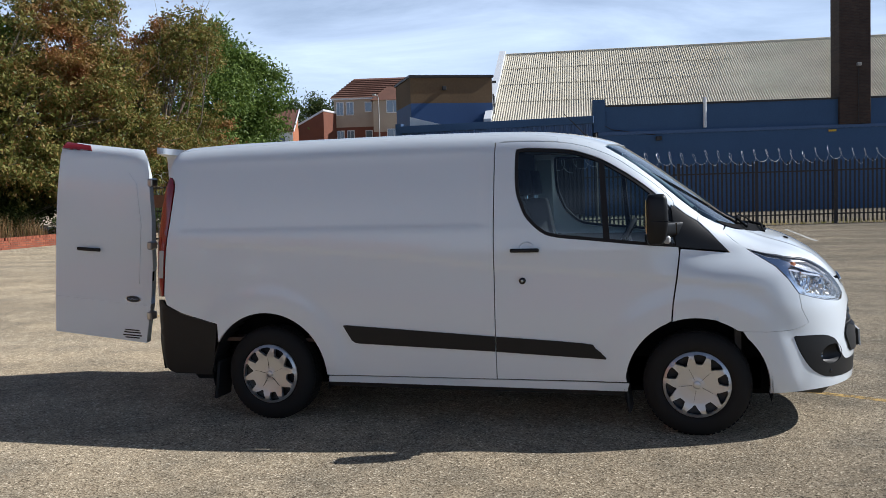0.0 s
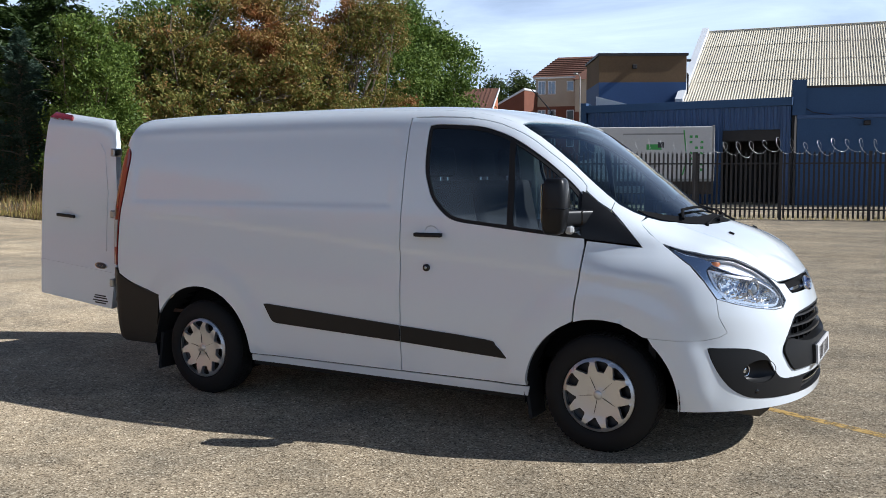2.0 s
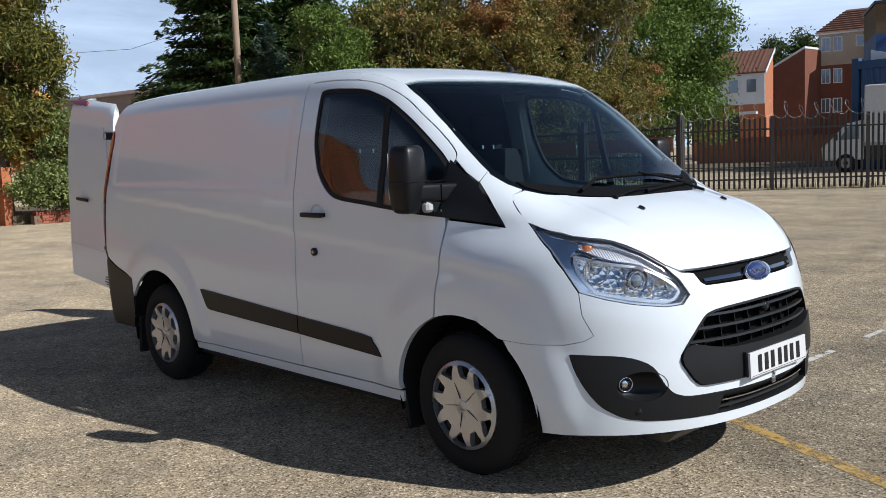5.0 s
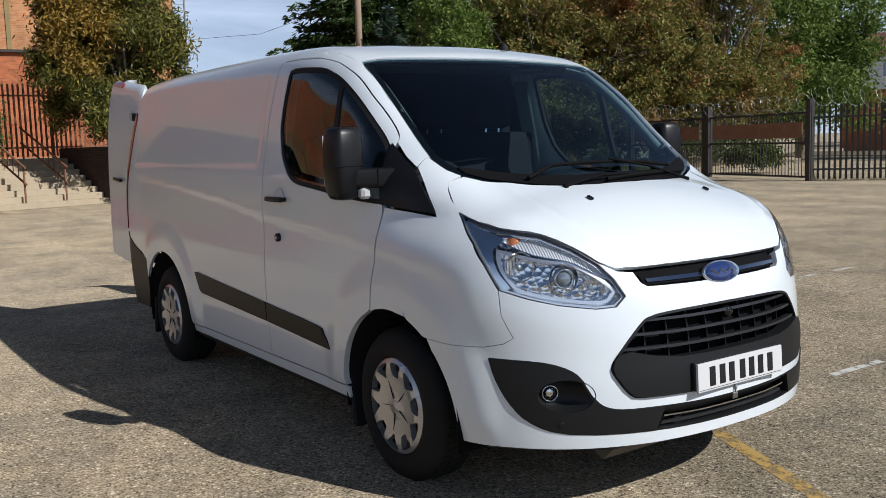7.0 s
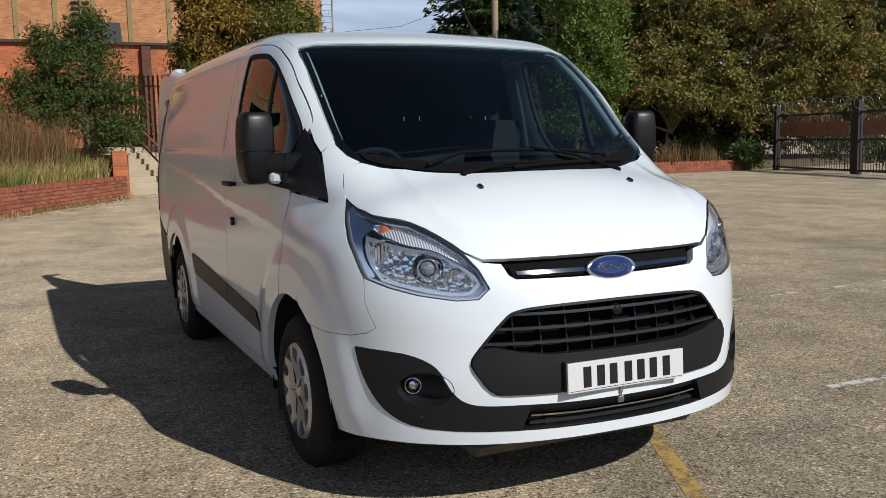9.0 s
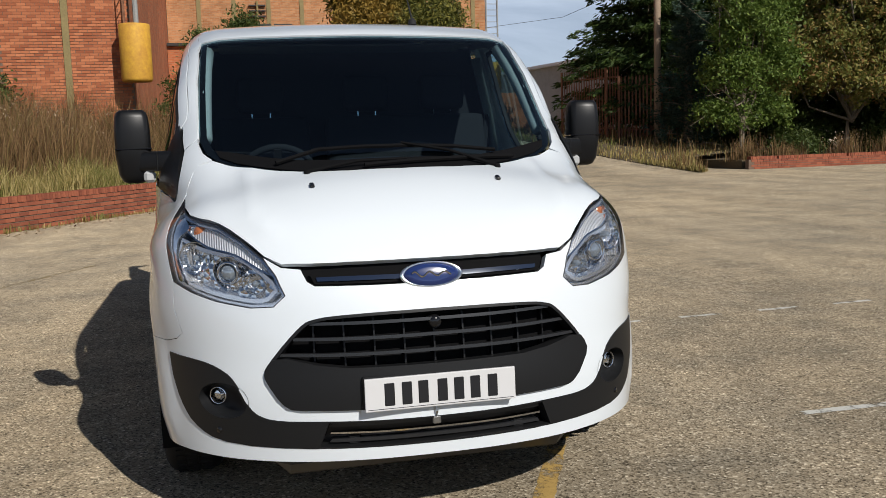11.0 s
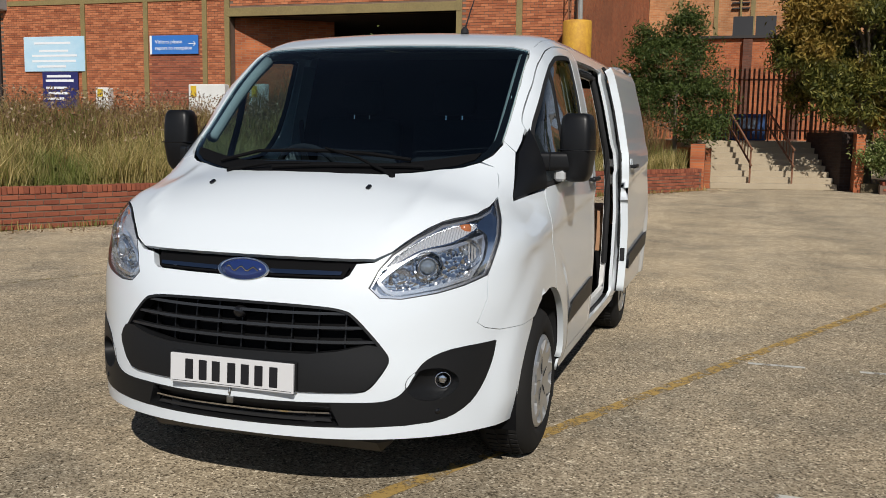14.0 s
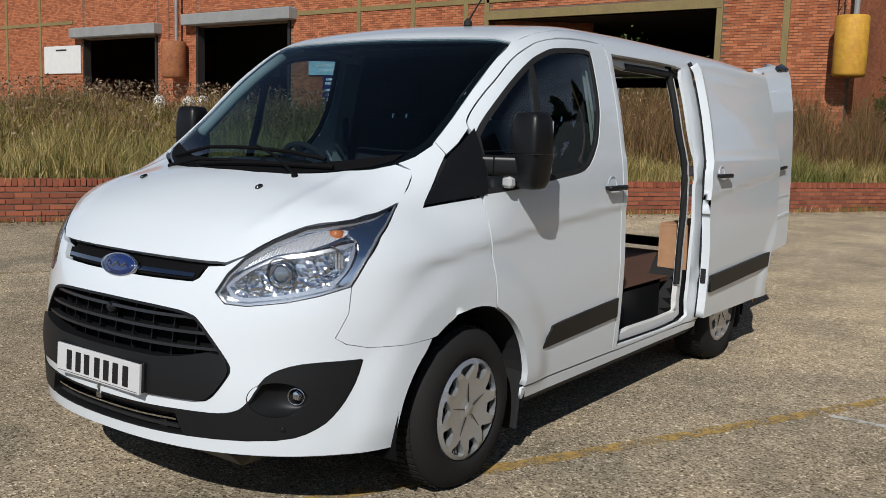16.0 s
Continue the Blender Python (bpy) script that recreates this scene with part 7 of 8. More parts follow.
part("sign_face", lathe([(0, 0.022), (0.255, 0.022), (0.255, 0.026), (0, 0.026)], 40, "x"), SIGN_WHITE, rs)
for y, dz, mat in ((-0.12, 1, SIGN_RED), (0.09, -1, INK)):
    k = 0.8 if dz > 0 else 1.0
    part("sign_arrow", prism([(y - 0.035 * k, -0.17 * dz * k), (y + 0.035 * k, -0.17 * dz * k), (y + 0.035 * k, 0.03 * dz), (y + 0.10 * k, 0.03 * dz), (y, 0.20 * dz * k), (y - 0.10 * k, 0.03 * dz), (y - 0.035 * k, 0.03 * dz)], 0.026, 0.032, "yz"), mat, rs)
part("sign_post", box(-0.05, -0.005, -0.03, 0.03, -2.2, 0.31), DARK_STEEL, rs)
for y0, y1, z0, z1 in ((-12.75, -12.2, 2.45, 2.85), (-14.9, -13.6, 2.45, 2.85), (-18.4, -17.9, 2.45, 2.75)):
    w = tagged(mesh_object("white_block", box(FX + 0.6, FX + 0.9, y0, y1, 1.1, z1, 0.03), SIGN_WHITE, False), "white painted block with yellow stripe by the wall", "bollard", group="white blocks by the wall")
    part("stripe", box(FX + 0.905, FX + 0.915, y0 + 0.1, y0 + 0.3, z0, z1 - 0.05), YELLOW_PAINT, w)
for y in (-27.5, -26.6, -29.4):
    tagged(mesh_object("white_barrel", lathe([(0, 1.1), (0.28, 1.1), (0.30, 1.5), (0.27, 2.3), (0.12, 2.5), (0, 2.5)], 16, "z"), SIGN_WHITE, True), "white plastic drum by the doorway", "drum", group="drums by the doorway").location = (FX + 1.2, y, 0)

# fence, rails and store at the top of the steps
palisade("yard_fence", "dark rusty palisade fence at the top of the steps", (-26.6, -1.6), (-27.6, 6.5), 2.45, RUST, base=1.36)
cab = tagged(mesh_object("blue_cabin", box(-34, -31.5, 0.6, 2.6, 1.36, 2.35, 0.04), BLUE_LIGHT, False), "bright blue cabin behind the fence", "cabin")
part("cabin_window", box(-31.5, -31.46, 1.6, 2.2, 1.8, 2.2), FAR_PANE, cab)
slab("yard", -41, -28.6, -2.88, 8.4, 0, 1.355, CONCRETE, "raised concrete yard behind the steps", "yard")

slab("stair_wall", -25.5, -22.0, 4.72, 4.95, 0, 1.6, RED_X, "brick side wall of the steps in deep shade", "wall")

# exit road side: rusty gates, pole, shed
def ramp_height(x):
    """The exit road climbs from the car park to the raised yard."""
    t = np.clip((-21.5 - np.asarray(x, float)) / 14.5, 0, 1)
    return 0.006 + 1.35 * t * (0.55 + 0.9 * t - 0.45 * t * t)


def verge_height(x, d):
    return ramp_height(x) + 0.02 + 0.25 * np.clip(np.asarray(d) / 1.6, 0, 1)


RAMP_X = np.linspace(-21.5, -42.0, 42)
RAMP_LEFT = np.interp(-RAMP_X, [21.5, 23.5, 26, 28.6, 42], [10.15, 9.6, 9.0, 8.38, 8.38])
RAMP_RIGHT = np.interp(-RAMP_X, [21.5, 25.5, 30, 36, 42], [14.2, 13.7, 12.9, 11.9, 11.6])
RAMP_OUTER = np.interp(-RAMP_X, [21.5, 24, 25.5, 42], [14.4, 15.3, 18.5, 18.5])


def strip(name, left, right, heights, mat, label, category):
    bm = bmesh.new()
    rows = []
    for x, y0, y1 in zip(RAMP_X, left, right):
        ys = np.linspace(y0, y1, 8)
        rows.append([bm.verts.new((x, y, z)) for y, z in zip(ys, heights(x, ys - y0))])
    for q, w in zip(rows, rows[1:]):
        for k in range(7):
            bm.faces.new((q[k], q[k + 1], w[k + 1], w[k]))
    bmesh.ops.recalc_face_normals(bm, faces=bm.faces)
    return tagged(mesh_object(name, bm, mat, True), label, category, kind="structure")


strip("exit_road", RAMP_LEFT, RAMP_RIGHT, lambda x, d: np.full(len(d), float(ramp_height(x))), ASPHALT, "pale asphalt road climbing out of the car park", "road")
strip("road_bank", RAMP_RIGHT, RAMP_OUTER, verge_height, SOIL, "rough earth verge beside the climbing road", "verge")


def on_verge(rng, k):
    i, f = rng.integers(0, len(RAMP_X), k), rng.random(k) ** 1.4
    d = f * (RAMP_OUTER[i] - RAMP_RIGHT[i])
    x = RAMP_X[i] + rng.uniform(-0.25, 0.25, k)
    return np.stack([x, RAMP_RIGHT[i] + d, verge_height(x, d) - 0.02], 1)


grass_field("verge_grass", "rough dry grass beside the climbing road", on_verge, 9000, 0.26, 0.010, GRASS, 76)
grass_field("verge_weeds", "dry brown weeds beside the climbing road", on_verge, 1100, 0.75, 0.010, WEED, 77)
palisade("rusty_gate", "open rusty steel palisade gate", (-33.4, 14.15), (-30.2, 15.4), 2.9, RUST, base=1.2)
palisade("rusty_gate", "open rusty steel palisade gate", (-31.0, 8.3), (-33.0, 9.8), 2.7, RUST, base=1.33)
palisade("rusty_fence", "rusty steel palisade fence under the trees", (-30.2, 15.4), (-27.2, 18.4), 2.6, RUST, base=1.1)
pole = tagged(mesh_object("wooden_pole", tube([(-28.5, 16.25, -0.05), (-28.5, 16.25, 11.5)], [0.15, 0.12], 10), POLE_WOOD, True), "weathered wooden utility pole", "pole")
part("pole_wire", tube([(-28.5, 16.25, 7.4), (-34.5, 14.6, 6.6), (-40.9, 12.8, 6.9)], 0.009, 5), DARK_STEEL, pole)
part("pole_wire", tube([(-28.5, 16.25, 9.0), (-20, 19, 12)], 0.015, 5), DARK_STEEL, pole)
g = tagged(empty("grey_shed"), "long grey metal shed beyond the exit road", "building")
part("wall", prism([(-75, 21.5), (-56, 24.5), (-40, 27), (-40, 32), (-75, 32)], 0, 6.4, "xy"), GREY_PAINT, g)
part("roof", prism([(-75.5, 21.0), (-56, 24.0), (-39.6, 26.6), (-39.6, 32), (-75.5, 32)], 6.4, 6.6, "xy"), WHITE_BOARD, g)
g = tagged(mesh_object("curved_wall", prism([(-44, 12.3), (-43.4, 15.8), (-44.2, 16.4), (-47, 16.5), (-47, 16.2), (-44.4, 16.1), (-43.8, 15.7), (-44.3, 12.3)], 0, 3.7, "xy"), RED_Y, False), "curved brick wall at the exit road", "wall")


# ---- trees and shrubs ----
def blob_run(a, b, n, rx, rz, seed, wobble=0.8):
    """Ellipsoids strung along a line, uneven in size and height."""
    r = random.Random(seed)
    out = []
    for i in range(n):
        t = i / max(1, n - 1)
        k = r.uniform(0.75, 1.2)
        out.append((a[0] + (b[0] - a[0]) * t + r.uniform(-wobble, wobble), a[1] + (b[1] - a[1]) * t + r.uniform(-wobble, wobble), a[2] + (b[2] - a[2]) * t + r.uniform(-wobble, wobble), rx * k, rx * k, rz * k))
    return out


# drooping cypress beside the steps: a tall column of hanging sprays
tree("drooping_cypress", "tall drooping cypress with olive and orange-brown sprays", (-22.7, 5.0, 0.2),
     [(-22.7, 4.4, 3.0, 1.3, 1.35, 1.1), (-22.6, 3.7, 5.4, 1.1, 0.9, 1.3), (-22.6, 5.3, 2.8, 1.1, 1.2, 1.1), (-22.7, 4.7, 4.6, 1.45, 1.75, 1.7), (-22.7, 4.8, 7.0, 1.5, 1.85, 2.0), (-22.8, 4.8, 9.4, 1.2, 1.4, 1.7), (-22.6, 6.0, 4.4, 1.0, 0.9, 1.5), (-22.5, 3.4, 3.9, 0.9, 0.8, 1.1), (-22.4, 5.9, 2.4, 0.8, 0.8, 0.9)],
     130000, 0.085, LEAF_CYPRESS, 11, trunk=0.24, clump=0.20, droop=0.42, limbs=24, per=300, hollow=0.62, slim=0.30)
# dark firs by the exit road
conifer("dark_fir", "large dark green fir with layered boughs", (-32.5, 17.9, 0.2), 12.6, 5.0, 72000, 0.16, LEAF_FIR, 12, 0.35, 36, low=1.4)
conifer("dark_fir", "large dark green fir with layered boughs", (-31.0, 21.3, 0.2), 12, 4.4, 54000, 0.14, LEAF_FIR, 13, 0.35, 28)
conifer("blue_green_fir", "small blue-green fir with upswept branches", (-27.6, 17.1, 0.3), 6.6, 1.9, 20000, 0.085, LEAF_BLUE, 14, -0.15, 16)
tree("green_tree", "light green tree among the firs", (-28.4, 23.4, 0.2), blob_run((-28.4, 22.6, 4.0), (-28.2, 24.4, 8.2), 5, 2.2, 2.0, 15), 26000, 0.10, LEAF_GREEN, 15, limbs=16, clump=0.3)
tree("green_sapling", "slender light green tree with pale stems", (-24.6, 17.6, 0.3), [(-24.8, 17.4, 3.2, 1.1, 1.1, 1.3), (-24.6, 17.9, 4.9, 1.2, 1.2, 1.2), (-24.7, 17.6, 6.4, 1.0, 1.0, 1.1), (-24.6, 18.9, 3.6, 0.9, 0.9, 1.2), (-24.7, 18.9, 5.6, 0.9, 0.9, 1.0), (-24.9, 17.0, 1.7, 0.9, 1.0, 0.9), (-25.0, 18.8, 1.8, 0.9, 1.0, 1.0)], 32000, 0.075, LEAF_GREEN, 24, trunk=0.11, limbs=30, clump=0.2, per=60, hollow=0.35, twigs=3)
# tangled hawthorns turning brown along the corner
tree("hawthorn_tree", "tangled hawthorn with olive and brown autumn leaves", (-26.0, 23.0, 0.25), blob_run((-26.4, 21.8, 3.4), (-25.2, 25.2, 5.4), 6, 2.5, 2.2, 16) + blob_run((-26.8, 22.0, 6.8), (-25.0, 25.6, 7.4), 4, 2.2, 1.9, 17) + blob_run((-24.6, 20.2, 2.9), (-23.9, 24.4, 3.0), 4, 1.3, 1.2, 31, 0.3), 62000, 0.092, LEAF_HAW, 16, limbs=50, clump=0.21, per=60, droop=0.12, hollow=0.5, twigs=4)
tree("hawthorn_tree", "tangled hawthorn with olive and brown autumn leaves", (-24.8, 28.0, 0.25), blob_run((-24.6, 26.0, 2.8), (-23.2, 30.0, 3.6), 6, 2.4, 2.1, 18) + blob_run((-25.0, 26.4, 6.4), (-23.6, 30.0, 7.0), 5, 2.4, 2.2, 19) + blob_run((-25.5, 27.2, 8.8), (-24.6, 29.6, 9.2), 3, 1.8, 1.6, 20) + blob_run((-23.6, 25.6, 2.4), (-22.6, 30.0, 2.6), 4, 1.3, 1.3, 32, 0.3), 76000, 0.092, LEAF_HAW, 17, limbs=56, clump=0.21, per=60, droop=0.12, hollow=0.5, twigs=4)
tree("hawthorn_tree", "spreading hawthorn with reddish autumn leaves", (-23.6, 32.6, 0.25), blob_run((-23.4, 31.4, 2.8), (-21.8, 34.0, 4.4), 5, 2.1, 2.0, 21) + blob_run((-24.2, 31.6, 6.6), (-22.8, 33.6, 8.8), 5, 1.9, 1.8, 22), 58000, 0.092, LEAF_HAW, 18, limbs=48, clump=0.23, per=60, droop=0.12, hollow=0.5, twigs=4)
tree("ash_tree", "full green ash tree behind the fence", (-27.5, 45.0, 0), blob_run((-28.5, 45, 5.0), (-25.6, 45.5, 5.6), 4, 2.8, 2.4, 23) + blob_run((-29.0, 45, 9.0), (-26.2, 45.5, 9.0), 4, 2.5, 2.1, 24) + [(-28.0, 45.2, 11.0, 1.9, 1.9, 1.5), (-24.6, 45.2, 6.4, 1.6, 1.6, 1.8)], 60000, 0.13, LEAF_GREEN, 19, trunk=0.3, limbs=30, clump=0.4, per=42, hollow=0.4)
tree("green_tree", "dense green tree behind the gate", (-24.6, 38.0, 0), blob_run((-25.4, 37, 2.4), (-22.6, 39, 3.2), 5, 2.2, 2.0, 25) + blob_run((-25.6, 37, 5.6), (-24.0, 39, 6.2), 3, 2.0, 1.8, 26), 38000, 0.11, LEAF_GREEN, 20, limbs=20, clump=0.35, hollow=0.4)
for i, (x, y, h, r) in enumerate(((-46, 96, 13.2, 2.4), (-44.2, 99, 14.4, 2.2), (-41.6, 101, 14.0, 2.6), (-60, 118, 13.5, 5), (-53, 112, 12.5, 4.5))):
    tree("far_tree", "slender grey-green tree far behind the houses", (x, y, 0), [(x, y, h * 0.42, r, r, h * 0.28), (x + 0.3, y, h * 0.75, r * 0.7, r * 0.7, h * 0.24)], 9000, 0.20, LEAF_BUSH, 30 + i, limbs=8, clump=0.5, droop=0.4)
for i, (x, y, h, r) in enumerate(((-92, 22, 9.5, 3.2), (-90, 27, 9.0, 2.6), (-95, 31, 8.6, 3.0))):
    tree("far_tree", "round green tree far beyond the shed", (x, y, 0), [(x, y, h * 0.62, r, r, h * 0.36)], 6000, 0.26, LEAF_GREEN, 40 + i, limbs=8, clump=0.5)
# dense growth behind the hawthorns
tree("holly_hedge", "dark overgrown hedge behind the hawthorns", (-31.0, 30.0, 0), blob_run((-32.0, 25.0, 2.6), (-27.0, 36.0, 2.8), 8, 2.2, 2.6, 27, 0.5) + blob_run((-32.0, 25.5, 6.4), (-28.0, 34.0, 6.6), 6, 2.3, 2.2, 28, 0.5), 40000, 0.17, LEAF_BUSH, 21, limbs=14, clump=0.45, hollow=0.2)
# added leaves in place of the deep shade beneath the canopy
tree("laurel_hedge", "low hedge added to fill the dark hollow below the hawthorns", (-26.0, 24.0, 0), blob_run((-29.0, 19.6, 1.2), (-27.6, 24.4, 1.3), 6, 1.3, 1.3, 29, 0.3) + blob_run((-27.4, 25.6, 1.2), (-25.6, 33.0, 1.3), 7, 1.2, 1.3, 30, 0.3), 26000, 0.10, LEAF_BUSH, 22, trunk=0.08, category="hedge", limbs=10, clump=0.3, hollow=0.2)
# shrubs
tree("dark_bush", "dark leafy bush beside the steps", (-22.0, -0.1, 1.0), [(-22.0, 0.1, 2.4, 1.1, 1.3, 1.1), (-22.1, -0.1, 3.6, 0.9, 1.1, 1.0), (-22.1, 0.1, 4.5, 0.6, 0.5, 0.7), (-21.5, 0.6, 1.6, 0.7, 0.7, 0.6), (-22.0, -1.3, 2.5, 1.0, 0.9, 1.2), (-22.1, -1.0, 3.7, 0.6, 0.5, 0.9)], 30000, 0.062, LEAF_BUSH, 50, 0.07, "shrub", clump=0.17, limbs=18, hollow=0.35, per=70, slim=0.3)
tree("variegated_shrub", "pale variegated shrub at the brick edging", (-21.9, 6.5, 0.25), [(-21.8, 6.1, 0.95, 0.75, 1.0, 0.85), (-21.9, 6.5, 2.1, 0.7, 0.8, 1.0), (-21.8, 5.4, 0.8, 0.5, 0.6, 0.6)], 16000, 0.055, LEAF_PALE, 51, 0.05, "shrub", clump=0.15, limbs=12, hollow=0.3)
tree("dark_shrub", "low dark green shrub at the brick edging", (-22.0, 6.9, 0.25), [(-21.9, 6.6, 0.75, 0.7, 0.9, 0.65), (-22.0, 7.4, 0.85, 0.6, 0.7, 0.6)], 13000, 0.055, LEAF_BUSH, 52, 0.05, "shrub", clump=0.15, limbs=10, hollow=0.3)
tree("passage_bush", "leafy bush in front of the dark passage", (-20.1, -8.3, 1.0), [(-20.1, -9.0, 2.3, 0.7, 0.7, 1.0), (-20.2, -8.9, 3.5, 0.4, 0.5, 0.6), (-20.1, -8.0, 2.4, 0.9, 1.1, 1.1), (-20.1, -6.9, 2.4, 0.9, 1.1, 1.1)], 34000, 0.06, LEAF_BUSH, 53, 0.05, "shrub", clump=0.2, limbs=14, hollow=0.3)
tree("yard_bush", "dark bush beside the curved wall", (-41.0, 12.7, 1.3), [(-41.0, 12.5, 2.5, 0.8, 1.0, 0.9), (-41.2, 13.3, 2.3, 0.7, 0.7, 0.8)], 8000, 0.09, LEAF_BUSH, 54, 0.06, "shrub", clump=0.25)
for i, (x, y, r, h) in enumerate(((-22.0, 23.7, 0.5, 0.9), (-25.6, 24.6, 1.1, 1.2), (-19.6, 26.2, 1.3, 1.4), (-17.0, 26.4, 1.0, 1.0), (-25.6, 20.4, 1.0, 1.1))):
    tree("undergrowth", "low green undergrowth below the trees", (x, y, 0.05), [(x, y, h * 0.6, r, r, h * 0.6)], 5000, 0.065, LEAF_BUSH, 60 + i, 0.03, "shrub", clump=0.2, limbs=5, hollow=0.2)


def around(points, spread, z=0.0):
    def spots(rng, k):
        p = np.array(points)[rng.integers(0, len(points), k)]
        return np.concatenate([p + rng.normal(size=(k, 2)) * spread, np.full((k, 1), z)], 1)
    return spots


grass_field("fence_weeds", "straggling weeds at the foot of the fence", around([(-4.6 + 17.6 * i / 60, 26.4 + 3.6 * i / 60 + 0.15) for i in range(61)] + [(-11.7 + 7.1 * i / 30, 22.15 + 4.4 * i / 30) for i in range(31)], 0.10), 2600, 0.22, 0.007, GRASS, 70)
grass_field("edging_grass", "rough grass behind the brick edging", around([(-22.9, 8.4), (-22.9, 9.2), (-23.6, 9.6), (-24.8, 9.9), (-26.5, 10.0), (-28.5, 10.4)], 0.35, 0.25), 5000, 0.45, 0.008, GRASS, 71)
grass_field("edging_weeds", "dry weeds behind the brick edging", around([(-22.7, 8.9), (-23.4, 9.4), (-25.2, 9.9), (-23.0, 16.8), (-22.9, 18.4), (-22.9, 20.6), (-22.9, 22.6)], 0.3, 0.25), 2600, 0.8, 0.008, WEED, 72)
grass_field("wall_weeds", "small weeds at the foot of the brick wall", around([tuple((WALL_END + ALONG * (0.13 * i) - BACK * 0.27)[:2]) for i in range(240)], 0.04), 2200, 0.14, 0.006, GRASS, 73)
rngl = np.random.default_rng(74)
k = 2600
s, d = rngl.uniform(-0.5, 30, k), -0.25 - np.abs(rngl.normal(size=k)) * 0.45
c = np.array(WALL_END)[None] + np.outer(s, ALONG) + np.outer(d, BACK)
c[:, 2] = 0.012
a = rngl.uniform(0, math.tau, k)
u = np.stack([np.cos(a), np.sin(a), rngl.normal(size=k) * 0.25], 1) * rngl.uniform(0.012, 0.035, (k, 1))
w = np.stack([-np.sin(a), np.cos(a), rngl.normal(size=k) * 0.25], 1) * rngl.uniform(0.008, 0.02, (k, 1))
tagged(quads("leaf_litter", c, w, u, WEED), "dry fallen leaves along the foot of the wall", "leaves", kind="stuff")


# ---- the blue works to the north ----
def run_frame(a, b):
    """A frame whose x runs from a to b on the ground and whose y leads away behind."""
    d = (Vector((*b, 0)) - Vector((*a, 0)))
    n = d.length
    d /= n
    return Matrix(((d.x, -d.y, 0, a[0]), (d.y, d.x, 0, a[1]), (0, 0, 1, 0), (0, 0, 0, 1))), n


def profiled(x0, x1, y, z0, z1, pitch=0.30, depth=0.05):
    """Trapezoid sheet that stands upright."""
    bm = bmesh.new()
    cols = []
    x = x0
    while x < x1 - 1e-6:
        for f, d in ((0.0, 0), (0.30, 0), (0.42, depth), (0.86, depth)):
            u = min(x + f * pitch, x1)
            cols.append((bm.verts.new((u, y - d, z0)), bm.verts.new((u, y - d, z1))))
        x += pitch
    for a, b in zip(cols, cols[1:]):
        bm.faces.new((a[0], b[0], b[1], a[1]))
    return bm


def blue_block():
    m, n = run_frame((-14.8, 45.3), (-10.4, 47.65))
    ob = tagged(empty("blue_block", m), "square block painted blue below and brown above", "building")
    part("lower_wall", box(0, n, 0, 5.0, 0, 6.8), BLUE_LIGHT, ob)
    part("upper_wall", box(0, n, 0.003, 5.0, 6.8, 8.3), BROWN_RENDER, ob)
    part("roof_edge", box(-0.08, n + 0.1, -0.1, 5.1, 8.3, 8.45), DARK_STEEL, ob)
    part("side_panel", box(n + 0.002, n + 0.06, 0.1, 5.0, 4.9, 8.25), WHITE_BOARD, ob, "pale side wall")
    part("downpipe", tube([(n + 0.12, 0.05, 4.9), (n + 0.12, 0.05, 7.2), (n + 0.12, 0.2, 7.3)], 0.06, 8), DARK_STEEL, ob)
    part("wall_lamp", box(1.9, 2.15, -0.18, 0.01, 7.55, 7.8, 0.03), DARK_STEEL, ob)
    part("gutter_bracket", box(n, n + 0.3, 0.1, 0.4, 8.0, 8.12), DARK_STEEL, ob)


blue_block()


def sheet_front():
    m, n = run_frame((-14.55, 42.9), (-3.9, 42.35))
    ob = tagged(empty("blue_workshop", m), "low blue workshop clad in profiled steel sheet", "building")
    door0, door1 = 7.35, 10.2
    for x0, x1, z0 in ((0, door0, 0), (door0, door1, 3.75), (door1, n, 0)):
        part("wall", box(x0, x1, 0.06, 0.25, z0, 4.9), BLUE_WALL, ob)
        part("cladding", profiled(x0, x1, 0.055, z0 + 0.02, 4.9), BLUE_SHEET, ob, "ribbed blue steel cladding")
    part("fascia", box(-0.15, n + 0.1, -0.10, 0.26, 4.9, 5.3, 0.01), BLUE_WALL, ob)
    part("roof", box(-0.1, n, 0.262, 4.0, 5.05, 5.2), DARK_STEEL, ob)
    part("roof_light", prism([(0.2, 5.2), (2.6, 5.2), (0.2, 5.85)], 0.6, 0.7, "xz"), WHITE_BOARD, ob, "white sloping board on the roof")
    part("corner_post", box(-0.45, -0.1, -0.05, 0.6, 0, 5.45, 0.02), BLUE_WALL, ob)
    part("side_wall", box(-0.1, 0, 0.26, 4.0, 0, 5.04), BLUE_WALL, ob)
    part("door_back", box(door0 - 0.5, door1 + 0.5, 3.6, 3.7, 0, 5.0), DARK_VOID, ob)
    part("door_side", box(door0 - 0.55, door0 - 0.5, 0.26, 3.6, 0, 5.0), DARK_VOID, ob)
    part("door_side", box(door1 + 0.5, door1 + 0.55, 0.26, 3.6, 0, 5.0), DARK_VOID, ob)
    part("shutter", box(door0, door1, 0.12, 0.18, 3.2, 3.75), DARK_STEEL, ob)


sheet_front()


